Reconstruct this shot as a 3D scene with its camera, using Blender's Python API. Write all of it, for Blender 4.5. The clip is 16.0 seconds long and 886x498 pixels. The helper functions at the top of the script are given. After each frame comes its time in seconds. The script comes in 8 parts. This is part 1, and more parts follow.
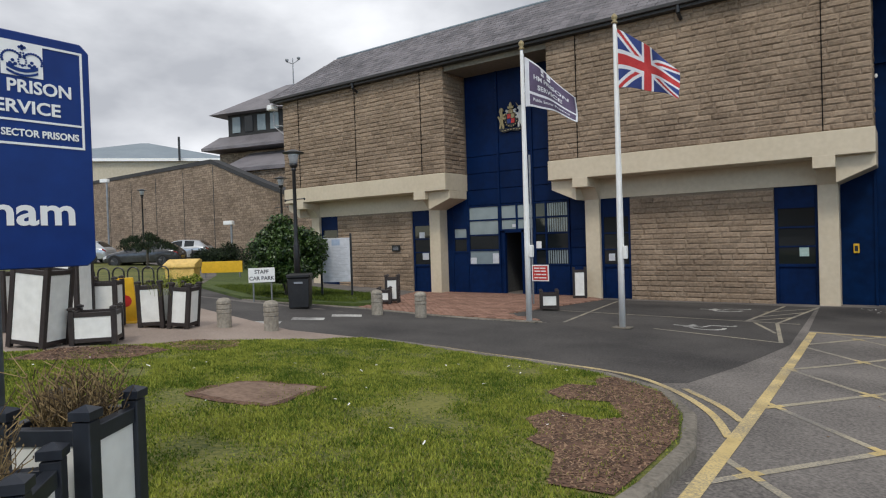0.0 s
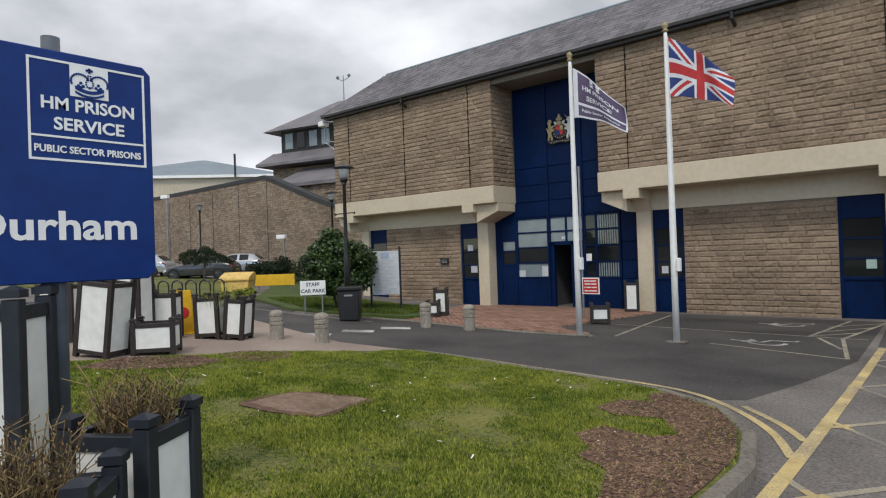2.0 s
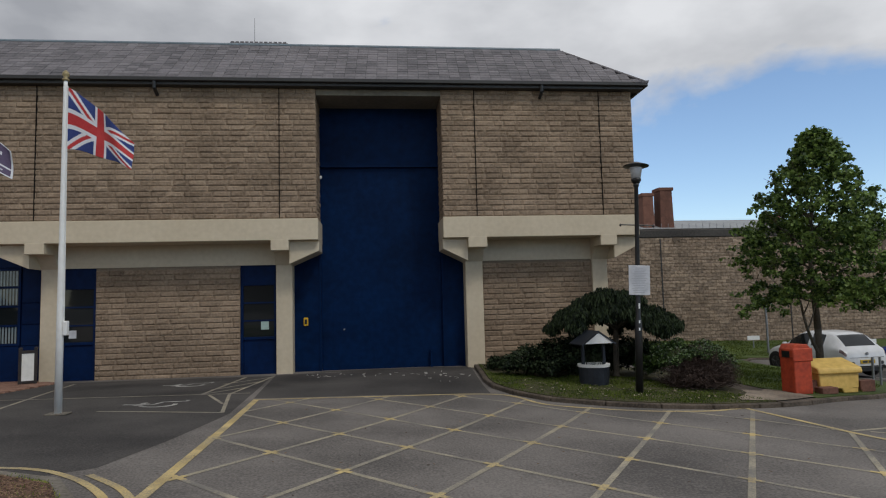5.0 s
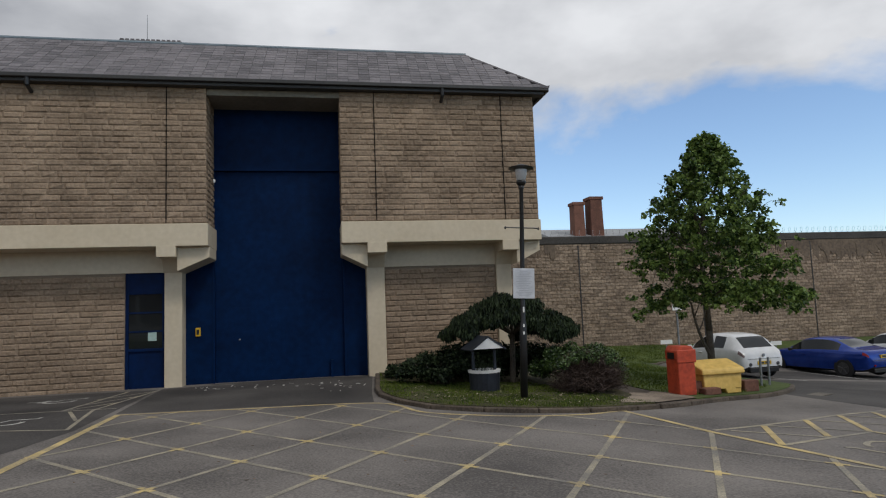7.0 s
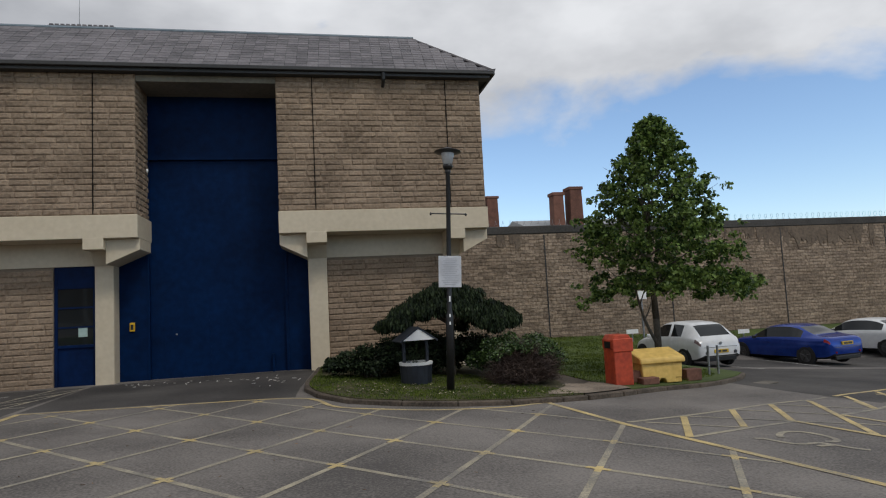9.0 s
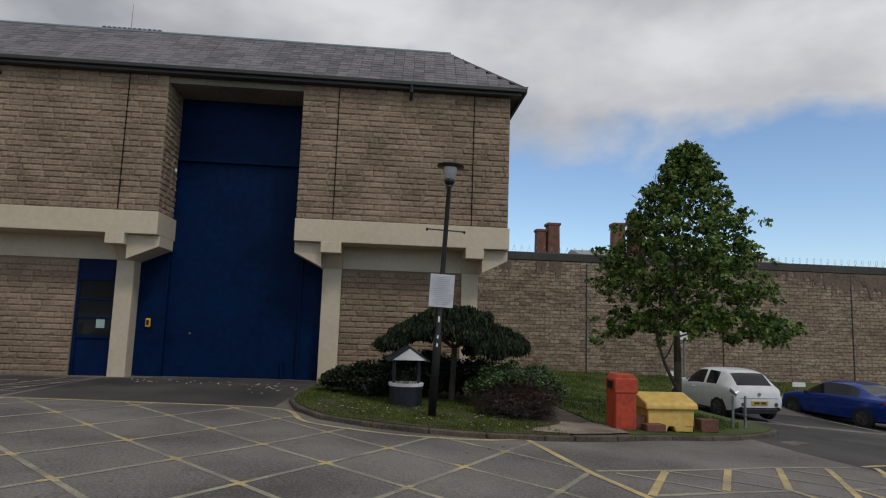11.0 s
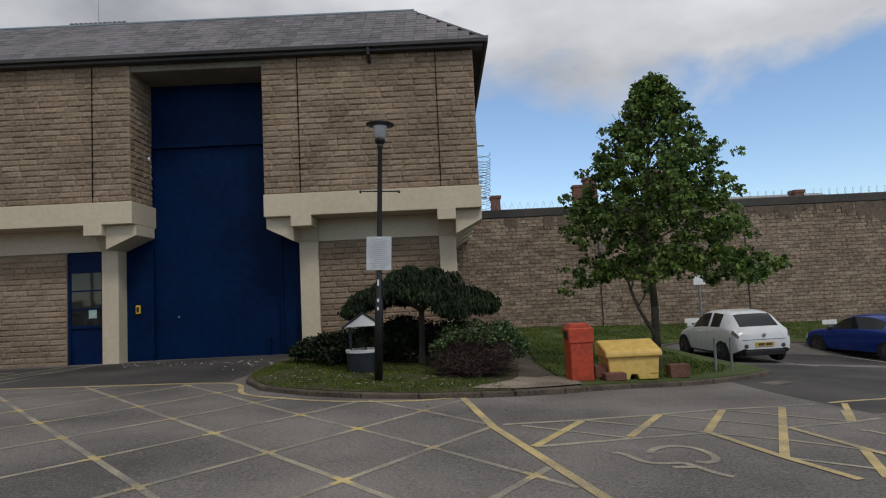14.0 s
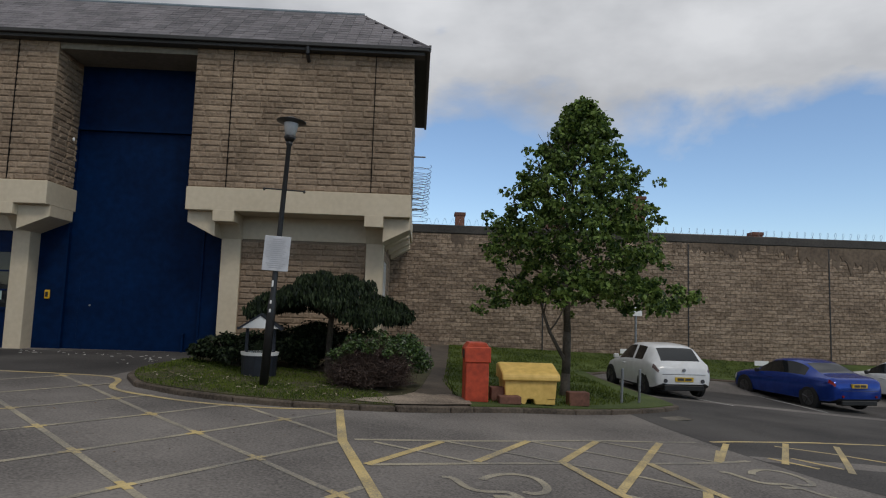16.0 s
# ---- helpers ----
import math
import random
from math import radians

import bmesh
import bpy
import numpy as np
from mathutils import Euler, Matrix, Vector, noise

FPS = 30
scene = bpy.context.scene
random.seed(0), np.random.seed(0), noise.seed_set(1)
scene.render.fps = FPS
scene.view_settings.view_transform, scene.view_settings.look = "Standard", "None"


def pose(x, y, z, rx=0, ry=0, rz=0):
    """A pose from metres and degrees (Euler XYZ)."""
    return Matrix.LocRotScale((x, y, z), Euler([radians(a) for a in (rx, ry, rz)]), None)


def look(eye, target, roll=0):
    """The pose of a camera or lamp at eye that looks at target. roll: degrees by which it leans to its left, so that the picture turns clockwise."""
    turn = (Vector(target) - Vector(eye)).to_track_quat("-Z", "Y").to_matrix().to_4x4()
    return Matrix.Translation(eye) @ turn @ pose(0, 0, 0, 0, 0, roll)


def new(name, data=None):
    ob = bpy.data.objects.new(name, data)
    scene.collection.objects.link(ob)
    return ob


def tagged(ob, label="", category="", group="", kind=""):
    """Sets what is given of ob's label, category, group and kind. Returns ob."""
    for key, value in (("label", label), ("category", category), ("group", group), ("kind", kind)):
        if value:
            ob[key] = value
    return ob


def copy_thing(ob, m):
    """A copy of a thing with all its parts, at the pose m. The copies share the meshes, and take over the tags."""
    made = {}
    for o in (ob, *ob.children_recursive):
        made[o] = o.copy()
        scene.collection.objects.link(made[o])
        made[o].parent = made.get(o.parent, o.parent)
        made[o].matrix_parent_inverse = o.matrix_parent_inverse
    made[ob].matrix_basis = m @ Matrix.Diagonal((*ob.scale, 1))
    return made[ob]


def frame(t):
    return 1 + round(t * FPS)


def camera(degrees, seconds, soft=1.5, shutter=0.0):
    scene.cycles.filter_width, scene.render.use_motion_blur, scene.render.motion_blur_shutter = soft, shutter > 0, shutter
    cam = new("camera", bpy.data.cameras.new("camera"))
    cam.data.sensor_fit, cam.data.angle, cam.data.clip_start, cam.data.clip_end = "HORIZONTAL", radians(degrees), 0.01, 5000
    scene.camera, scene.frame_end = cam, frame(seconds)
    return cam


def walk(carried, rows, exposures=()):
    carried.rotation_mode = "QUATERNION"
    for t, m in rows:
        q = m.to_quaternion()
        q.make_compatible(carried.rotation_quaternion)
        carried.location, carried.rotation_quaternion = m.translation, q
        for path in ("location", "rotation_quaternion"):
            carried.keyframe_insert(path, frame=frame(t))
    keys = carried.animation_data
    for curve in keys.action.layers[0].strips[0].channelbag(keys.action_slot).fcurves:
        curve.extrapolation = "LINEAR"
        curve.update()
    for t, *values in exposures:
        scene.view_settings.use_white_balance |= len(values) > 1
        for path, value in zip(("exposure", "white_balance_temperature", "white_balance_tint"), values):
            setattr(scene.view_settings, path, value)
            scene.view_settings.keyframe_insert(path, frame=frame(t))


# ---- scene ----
cam = camera(70.1, 16.0, 1.15)
PATH = [
    (0, (0.605, -0.289, 1.932), (-0.584, 1.319, 1.9), -1.8),
    (0.5, (0.598, -0.311, 1.92), (-0.623, 1.273, 1.912), -1.6),
    (1, (0.602, -0.311, 1.918), (-0.657, 1.243, 1.913), -1.9),
    (1.5, (0.602, -0.31, 1.914), (-0.68, 1.225, 1.921), -2.0),
    (2, (0.612, -0.287, 1.929), (-0.696, 1.226, 1.943), -2.0),
    (2.5, (0.6, -0.261, 1.935), (-0.701, 1.258, 1.976), 0.1),
    (3, (0.676, -0.211, 1.929), (-0.502, 1.404, 1.988), -0.1),
    (3.5, (0.861, -0.279, 1.929), (-0.199, 1.415, 1.992), -0.4),
    (4, (1.157, -0.3, 1.902), (0.569, 1.608, 2.015), -0.1),
    (4.5, (1.382, -0.15, 1.843), (1.376, 1.844, 2.0), -0.2),
    (5, (1.545, -0.097, 1.863), (1.761, 1.884, 2.027), -1.5),
    (7.3, (3.175, 0.114, 1.705), (3.567, 2.066, 1.896), -2.6),
    (7.5, (3.321, 0.087, 1.713), (3.718, 2.038, 1.895), -2.9),
    (8, (3.742, 0.102, 1.639), (4.142, 2.054, 1.81), -2.0),
    (8.2, (3.863, 0.155, 1.62), (4.28, 2.104, 1.787), -2.6),
    (10.3, (5.428, 0.61, 1.523), (5.737, 2.573, 1.747), -1.7),
    (10.5, (5.555, 0.645, 1.513), (5.836, 2.61, 1.751), -0.8),
    (11, (5.956, 0.728, 1.532), (6.134, 2.705, 1.774), 1.9),
    (11.5, (6.352, 0.76, 1.502), (6.516, 2.74, 1.727), -1.9),
    (12, (6.699, 0.836, 1.455), (6.826, 2.823, 1.65), -0.1),
    (12.5, (7.125, 0.858, 1.443), (7.189, 2.85, 1.609), -3.6),
    (13, (7.477, 0.848, 1.453), (7.524, 2.841, 1.606), -3.0),
    (13.5, (7.816, 0.95, 1.407), (7.851, 2.944, 1.556), 1.5),
    (14, (8.197, 0.984, 1.372), (8.198, 2.979, 1.517), -2.7),
    (14.5, (8.499, 1.113, 1.346), (8.528, 3.106, 1.509), -1.3),
    (15, (8.878, 1.24, 1.357), (8.966, 3.232, 1.517), -1.9),
    (15.5, (9.174, 1.235, 1.317), (9.265, 3.226, 1.476), -2.1),
    (16, (9.538, 1.287, 1.289), (9.615, 3.276, 1.481), 1.9),
]
walk(cam, [(t, look(eye, target, roll)) for t, eye, target, roll in PATH], [(0.0, -0.04), (3.5, -0.08), (4.0, -0.40), (4.5, -0.66), (5.0, -0.6), (7.5, -0.48), (8.0, -0.42), (10.5, -0.70), (11.0, -0.70), (11.5, -0.62), (12.0, -0.45), (12.5, -0.45), (13.0, -0.5), (13.5, -0.58), (14.5, -0.6), (15.0, -0.63), (16.0, -0.72)])


# ---- world, sun and exposure ----
world = bpy.data.worlds.new("sky")
scene.world = world
world.use_nodes = True
wn, wl = world.node_tree.nodes, world.node_tree.links
SUN_AZ, SUN_EL = 150.0, 50.0          # degrees clockwise from +y, and above the horizon
sky = wn.new("ShaderNodeTexSky")
sky.sky_type, sky.sun_disc = "NISHITA", False
sky.sun_elevation, sky.sun_rotation = radians(SUN_EL), radians(SUN_AZ)
sky.dust_density, sky.ozone_density = 0.25, 3.0
co = wn.new("ShaderNodeTexCoord")
stretch = wn.new("ShaderNodeMapping")
stretch.inputs["Scale"].default_value = (1.0, 1.0, 2.0)
stretch.inputs["Location"].default_value = (3.35, 1.9, 0.2)
wl.new(co.outputs["Generated"], stretch.inputs["Vector"])
clouds = wn.new("ShaderNodeTexNoise")
clouds.inputs["Scale"].default_value, clouds.inputs["Detail"].default_value = 1.7, 7
clouds.inputs["Roughness"].default_value, clouds.inputs["Distortion"].default_value = 0.55, 0.25
wl.new(stretch.outputs["Vector"], clouds.inputs["Vector"])
# a closed cover in the west that lifts off the horizon towards the east
side = wn.new("ShaderNodeSeparateXYZ")
wl.new(co.outputs["Generated"], side.inputs["Vector"])
east = wn.new("ShaderNodeMapRange")
east.inputs["From Min"].default_value, east.inputs["From Max"].default_value = -0.42, 0.02
east.inputs["To Min"].default_value, east.inputs["To Max"].default_value = 0.0, -0.57
wl.new(side.outputs["X"], east.inputs["Value"])
thin = wn.new("ShaderNodeMath")
thin.operation = "MULTIPLY_ADD"
wl.new(clouds.outputs["Fac"], thin.inputs[0])
thin.inputs[1].default_value = 1.0
wl.new(east.outputs["Result"], thin.inputs[2])
high = wn.new("ShaderNodeMath")
high.operation = "MULTIPLY_ADD"
wl.new(side.outputs["Z"], high.inputs[0])
high.inputs[1].default_value = 1.85
wl.new(thin.outputs["Value"], high.inputs[2])
cover = wn.new("ShaderNodeValToRGB")
cover.color_ramp.elements[0].position, cover.color_ramp.elements[1].position = 0.42, 0.53
wl.new(high.outputs["Value"], cover.inputs["Fac"])
shade = wn.new("ShaderNodeTexNoise")
shade.inputs["Scale"].default_value, shade.inputs["Detail"].default_value = 2.6, 6
wl.new(stretch.outputs["Vector"], shade.inputs["Vector"])
greys = wn.new("ShaderNodeValToRGB")
greys.color_ramp.elements[0].position, greys.color_ramp.elements[1].position = 0.36, 0.66
greys.color_ramp.elements[0].color, greys.color_ramp.elements[1].color = (0.455, 0.475, 0.52, 1), (0.99, 1.01, 1.05, 1)
dull = wn.new("ShaderNodeMath")
dull.operation = "MULTIPLY_ADD"
wl.new(side.outputs["X"], dull.inputs[0])
dull.inputs[1].default_value = 0.06
wl.new(shade.outputs["Fac"], dull.inputs[2])
wl.new(dull.outputs["Value"], greys.inputs["Fac"])
clear, cloudy, both = wn.new("ShaderNodeBackground"), wn.new("ShaderNodeBackground"), wn.new("ShaderNodeMixShader")
wl.new(sky.outputs["Color"], clear.inputs["Color"])
wl.new(greys.outputs["Color"], cloudy.inputs["Color"])
clear.inputs["Strength"].default_value, cloudy.inputs["Strength"].default_value = 0.235, 1.14
wl.new(cover.outputs["Color"], both.inputs["Fac"])
wl.new(clear.outputs["Background"], both.inputs[1])
wl.new(cloudy.outputs["Background"], both.inputs[2])
wl.new(both.outputs["Shader"], wn["World Output"].inputs["Surface"])

sun = new("sun", bpy.data.lights.new("sun", "SUN"))
sun.data.energy, sun.data.angle, sun.data.color = 1.5, radians(12), (1.0, 0.95, 0.87)
sun.matrix_world = look((30 * math.sin(radians(SUN_AZ)), 30 * math.cos(radians(SUN_AZ)), 30 * math.tan(radians(SUN_EL))), (0, 0, 0))


# ---- the lie of the land ----
def ground_z(x, y):
    x = max(-60.0, min(24.0, x))
    near = 0.24 - 0.05 * max(-40.0, x) - 0.015 * max(0.0, x - 5)
    mid = -0.033 * max(-40.0, x) - 0.02 * max(0.0, x - 8)
    far = -0.09 - 0.061 * max(0.0, x - 4.5) - 0.012 * max(0.0, x - 11) + 0.042 * max(0.0, -14.0 - x)
    foot = -0.09 - 0.026 * max(0.0, x - 4.5) + 0.042 * max(0.0, -14.0 - x)
    if y <= 0:
        return near
    if y <= 10:
        return near + (mid - near) * y / 10
    if y <= 18.5:
        return mid + (far - mid) * (y - 10) / 8.5
    return far + (foot - far) * min(1.0, max(0.0, (y - 22.5) / 5.5))


# ---- materials ----
def nodes_of(name):
    m = bpy.data.materials.new(name)
    m.use_nodes = True
    return m, m.node_tree.nodes, m.node_tree.links, m.node_tree.nodes["Principled BSDF"]


def ramp(n, stops):
    r = n.new("ShaderNodeValToRGB")
    e = r.color_ramp.elements
    while len(e) < len(stops):
        e.new(0.5)
    for k, (p, c) in enumerate(stops):
        e[k].position, e[k].color = p, (*c, 1)
    return r


def surface(name, dark, light, rough=0.8, metal=0.0, big=0.6, fine=14.0, bump=0.15, depth=0.01, each=0.0, lo=0.35, hi=0.65, gloss=0.5):
    """A two-scale surface: stains at the scale big, grain at the scale fine; each: how far single pieces differ in tone."""
    m, n, l, p = nodes_of(name)
    tc = n.new("ShaderNodeTexCoord")
    a, b = n.new("ShaderNodeTexNoise"), n.new("ShaderNodeTexNoise")
    a.inputs["Scale"].default_value, a.inputs["Detail"].default_value = big, 5
    b.inputs["Scale"].default_value, b.inputs["Detail"].default_value = fine, 6
    geo = n.new("ShaderNodeNewGeometry")
    for t in (a, b):
        l.new(geo.outputs["Position"], t.inputs["Vector"])
    mix = n.new("ShaderNodeMath")
    mix.operation = "MULTIPLY_ADD"
    l.new(b.outputs["Fac"], mix.inputs[0])
    mix.inputs[1].default_value = 0.5
    half = n.new("ShaderNodeMath")
    half.operation = "MULTIPLY"
    l.new(a.outputs["Fac"], half.inputs[0])
    half.inputs[1].default_value = 0.5
    l.new(half.outputs[0], mix.inputs[2])
    out = mix.outputs[0]
    if each:
        info = n.new("ShaderNodeObjectInfo")
        s = n.new("ShaderNodeMath")
        s.operation = "ADD"
        l.new(info.outputs["Random"], s.inputs[0])
        l.new(geo.outputs["Random Per Island"], s.inputs[1])
        f = n.new("ShaderNodeMath")
        f.operation = "FRACT"
        l.new(s.outputs[0], f.inputs[0])
        c = n.new("ShaderNodeMath")
        c.operation = "MULTIPLY_ADD"
        l.new(f.outputs[0], c.inputs[0])
        c.inputs[1].default_value = each
        d = n.new("ShaderNodeMath")
        d.operation = "ADD"
        l.new(out, d.inputs[0])
        d.inputs[1].default_value = -each / 2
        l.new(d.outputs[0], c.inputs[2])
        out = c.outputs[0]
    r = ramp(n, [(lo, dark), (hi, light)])
    l.new(out, r.inputs["Fac"])
    l.new(r.outputs["Color"], p.inputs["Base Color"])
    p.inputs["Roughness"].default_value, p.inputs["Metallic"].default_value = rough, metal
    p.inputs["Specular IOR Level"].default_value = gloss
    if bump:
        bp = n.new("ShaderNodeBump")
        bp.inputs["Strength"].default_value, bp.inputs["Distance"].default_value = bump, depth
        l.new(b.outputs["Fac"], bp.inputs["Height"])
        l.new(bp.outputs["Normal"], p.inputs["Normal"])
    return m


def masonry(name, dark, light, mortar, length, height, gap=0.012):
    """Coursed stone for walls that stay far off: courses run level, along the wall."""
    m, n, l, p = nodes_of(name)
    geo = n.new("ShaderNodeNewGeometry")
    sep, com = n.new("ShaderNodeSeparateXYZ"), n.new("ShaderNodeCombineXYZ")
    l.new(geo.outputs["Position"], sep.inputs[0])
    add = n.new("ShaderNodeMath")
    l.new(sep.outputs["X"], add.inputs[0])
    l.new(sep.outputs["Y"], add.inputs[1])
    l.new(add.outputs[0], com.inputs["X"])
    l.new(sep.outputs["Z"], com.inputs["Y"])
    br = n.new("ShaderNodeTexBrick")
    wob = n.new("ShaderNodeTexNoise")
    wob.inputs["Scale"].default_value, wob.inputs["Detail"].default_value = 5.0, 3
    l.new(geo.outputs["Position"], wob.inputs["Vector"])
    off = n.new("ShaderNodeVectorMath")
    off.operation = "MULTIPLY_ADD"
    l.new(wob.outputs["Color"], off.inputs[0])
    off.inputs[1].default_value = (0.09, 0.045, 0.0)
    l.new(com.outputs[0], off.inputs[2])
    l.new(off.outputs[0], br.inputs["Vector"])
    br.inputs["Scale"].default_value = 1.0
    br.inputs["Brick Width"].default_value, br.inputs["Row Height"].default_value = length, height
    br.inputs["Mortar Size"].default_value, br.inputs["Mortar Smooth"].default_value = gap, 0.9
    br.inputs["Color1"].default_value, br.inputs["Color2"].default_value, br.inputs["Mortar"].default_value = (*dark, 1), (*light, 1), (*mortar, 1)
    br.inputs["Bias"].default_value = 0.1
    no = n.new("ShaderNodeTexNoise")
    no.inputs["Scale"].default_value, no.inputs["Detail"].default_value = 0.5, 8
    l.new(geo.outputs["Position"], no.inputs["Vector"])
    st = ramp(n, [(0.32, (0.74, 0.72, 0.70)), (0.6, (1.0, 1.0, 1.0))])
    l.new(no.outputs["Fac"], st.inputs["Fac"])
    mx = n.new("ShaderNodeMixRGB")
    mx.blend_type = "MULTIPLY"
    mx.inputs["Fac"].default_value = 0.9
    l.new(br.outputs["Color"], mx.inputs[1])
    l.new(st.outputs["Color"], mx.inputs[2])
    fn = n.new("ShaderNodeTexNoise")
    fn.inputs["Scale"].default_value, fn.inputs["Detail"].default_value = 9, 5
    l.new(geo.outputs["Position"], fn.inputs["Vector"])
    mot = ramp(n, [(0.34, (0.62, 0.60, 0.58)), (0.62, (1.12, 1.12, 1.12))])
    l.new(fn.outputs["Fac"], mot.inputs["Fac"])
    my = n.new("ShaderNodeMixRGB")
    my.blend_type = "MULTIPLY"
    my.inputs["Fac"].default_value = 1.0
    l.new(mx.outputs[0], my.inputs[1])
    l.new(mot.outputs["Color"], my.inputs[2])
    l.new(my.outputs[0], p.inputs["Base Color"])
    hs = n.new("ShaderNodeMath")
    hs.operation = "SUBTRACT"
    l.new(fn.outputs["Fac"], hs.inputs[0])
    l.new(br.outputs["Fac"], hs.inputs[1])
    bp = n.new("ShaderNodeBump")
    bp.inputs["Strength"].default_value, bp.inputs["Distance"].default_value = 0.9, 0.06
    l.new(hs.outputs[0], bp.inputs["Height"])
    l.new(bp.outputs["Normal"], p.inputs["Normal"])
    p.inputs["Roughness"].default_value = 0.9
    return m


def glassy(name, tint, rough=0.04):
    m, n, l, p = nodes_of(name)
    p.inputs["Base Color"].default_value = (*tint, 1)
    p.inputs["Roughness"].default_value = rough
    p.inputs["IOR"].default_value = 1.5
    no = n.new("ShaderNodeTexNoise")
    no.inputs["Scale"].default_value = 1.2
    bp = n.new("ShaderNodeBump")
    bp.inputs["Strength"].default_value, bp.inputs["Distance"].default_value = 0.05, 0.02
    l.new(no.outputs["Fac"], bp.inputs["Height"])
    l.new(bp.outputs["Normal"], p.inputs["Normal"])
    return m


STONE = surface("split_stone", (0.130, 0.093, 0.065), (0.420, 0.316, 0.224), 0.92, big=0.8, fine=13, bump=0.9, depth=0.03, each=0.17, lo=0.22, hi=0.78, gloss=0.2)
MORTAR = surface("mortar", (0.19, 0.150, 0.108), (0.28, 0.222, 0.162), 0.95, fine=30, bump=0.3)
FAR_STONE = masonry("wall_stone", (0.225, 0.168, 0.122), (0.395, 0.300, 0.217), (0.185, 0.142, 0.106), 0.46, 0.16, 0.012)
CREAM = surface("cream_paint", (0.55, 0.465, 0.335), (0.64, 0.55, 0.41), 0.6, big=0.7, fine=8, bump=0.08)
BLUE = surface("blue_paint", (0.0007, 0.0088, 0.041), (0.0013, 0.0155, 0.071), 0.5, big=0.9, fine=6, bump=0.05, gloss=0.12)
GATEBLUE = surface("gate_blue_enamel", (0.0005, 0.0085, 0.036), (0.0011, 0.017, 0.070), 0.5, big=0.7, fine=5, bump=0.05, gloss=0.08)
SIGNBLUE = surface("sign_blue", (0.0015, 0.019, 0.130), (0.003, 0.030, 0.180), 0.3, big=1.5, fine=9, bump=0.02, gloss=0.25)
SLATE = surface("slate", (0.078, 0.072, 0.079), (0.185, 0.170, 0.180), 0.62, big=0.8, fine=18, bump=0.3, each=0.22)
UNDERSLATE = surface("roof_felt", (0.03, 0.03, 0.032), (0.05, 0.05, 0.052), 0.9)
UNDERJOINT = surface("joint_sealant", (0.006, 0.005, 0.005), (0.014, 0.012, 0.011), 0.9, gloss=0.1)
GUTTER = surface("dark_gutter", (0.018, 0.017, 0.017), (0.035, 0.033, 0.032), 0.5)
ASPHALT = surface("asphalt", (0.085, 0.078, 0.074), (0.228, 0.208, 0.191), 0.9, big=0.5, fine=36, bump=0.7, depth=0.009, lo=0.38, hi=0.62, gloss=0.25)
NEWTAR = surface("dark_asphalt", (0.034, 0.032, 0.032), (0.100, 0.093, 0.088), 0.88, big=0.5, fine=42, bump=0.6, depth=0.008, lo=0.38, hi=0.62, gloss=0.25)
CONCRETE = surface("weathered_concrete", (0.17, 0.15, 0.12), (0.36, 0.325, 0.27), 0.9, big=3, fine=22, bump=0.4)
MOSSKERB = surface("mossy_kerb_concrete", (0.042, 0.032, 0.024), (0.125, 0.098, 0.074), 0.92, big=1.8, fine=25, bump=0.5, lo=0.38, hi=0.62)
MOSSBED = surface("mossy_soil", (0.030, 0.026, 0.012), (0.085, 0.080, 0.030), 0.95, big=1.4, fine=24, bump=0.7, depth=0.03)
KERB = surface("kerb_concrete", (0.095, 0.085, 0.070), (0.22, 0.195, 0.160), 0.9, big=1.8, fine=25, bump=0.4, lo=0.38, hi=0.62)
PAVING = surface("buff_paving", (0.22, 0.17, 0.14), (0.34, 0.275, 0.23), 0.9, big=0.8, fine=30, bump=0.3)
TURF = surface("turf", (0.055, 0.070, 0.012), (0.180, 0.175, 0.040), 0.95, big=0.9, fine=24, bump=0.6, depth=0.03, lo=0.40, hi=0.60)
BLADE = surface("grass_blade", (0.060, 0.105, 0.010), (0.285, 0.310, 0.050), 0.8, big=1.3, fine=5, bump=0, each=0.30, lo=0.38, hi=0.62, gloss=0.2)
SOIL = surface("bare_soil", (0.050, 0.027, 0.018), (0.20, 0.110, 0.070), 0.97, big=3.0, fine=30, bump=0.9, depth=0.03)
CHIP = surface("bark_chip", (0.060, 0.034, 0.022), (0.29, 0.185, 0.115), 0.95, fine=20, bump=0.2, each=0.5)
RUSTY = surface("drain_cover_concrete", (0.11, 0.066, 0.044), (0.26, 0.175, 0.125), 0.9, big=4, fine=22, bump=0.7)
BRICKPAVE = surface("clay_pavers", (0.17, 0.088, 0.060), (0.34, 0.195, 0.140), 0.9, big=0.9, fine=20, bump=0.25, each=0.3)
REDBRICK = surface("red_brick", (0.095, 0.042, 0.030), (0.20, 0.092, 0.064), 0.9, big=2, fine=14, bump=0.4, each=0.2)
WHITE = surface("white_paint", (0.76, 0.76, 0.74), (0.86, 0.86, 0.84), 0.45, big=1.5, fine=10, bump=0.04)
PANELWHITE = surface("planter_white", (0.70, 0.70, 0.66), (0.84, 0.84, 0.80), 0.55, big=3, fine=9, bump=0.05)
CHARCOAL = surface("charcoal_paint", (0.010, 0.013, 0.020), (0.022, 0.027, 0.037), 0.45, big=4, fine=20, bump=0.08)
BROWNPAINT = surface("brown_paint", (0.016, 0.011, 0.010), (0.035, 0.026, 0.023), 0.55, big=4, fine=20, bump=0.08)
BLACK = surface("black_metal", (0.008, 0.008, 0.009), (0.018, 0.018, 0.019), 0.4, big=3, fine=20, bump=0.05)
GREYMETAL = surface("galvanised", (0.20, 0.21, 0.22), (0.34, 0.35, 0.36), 0.45, 0.6, big=3, fine=20, bump=0.05)
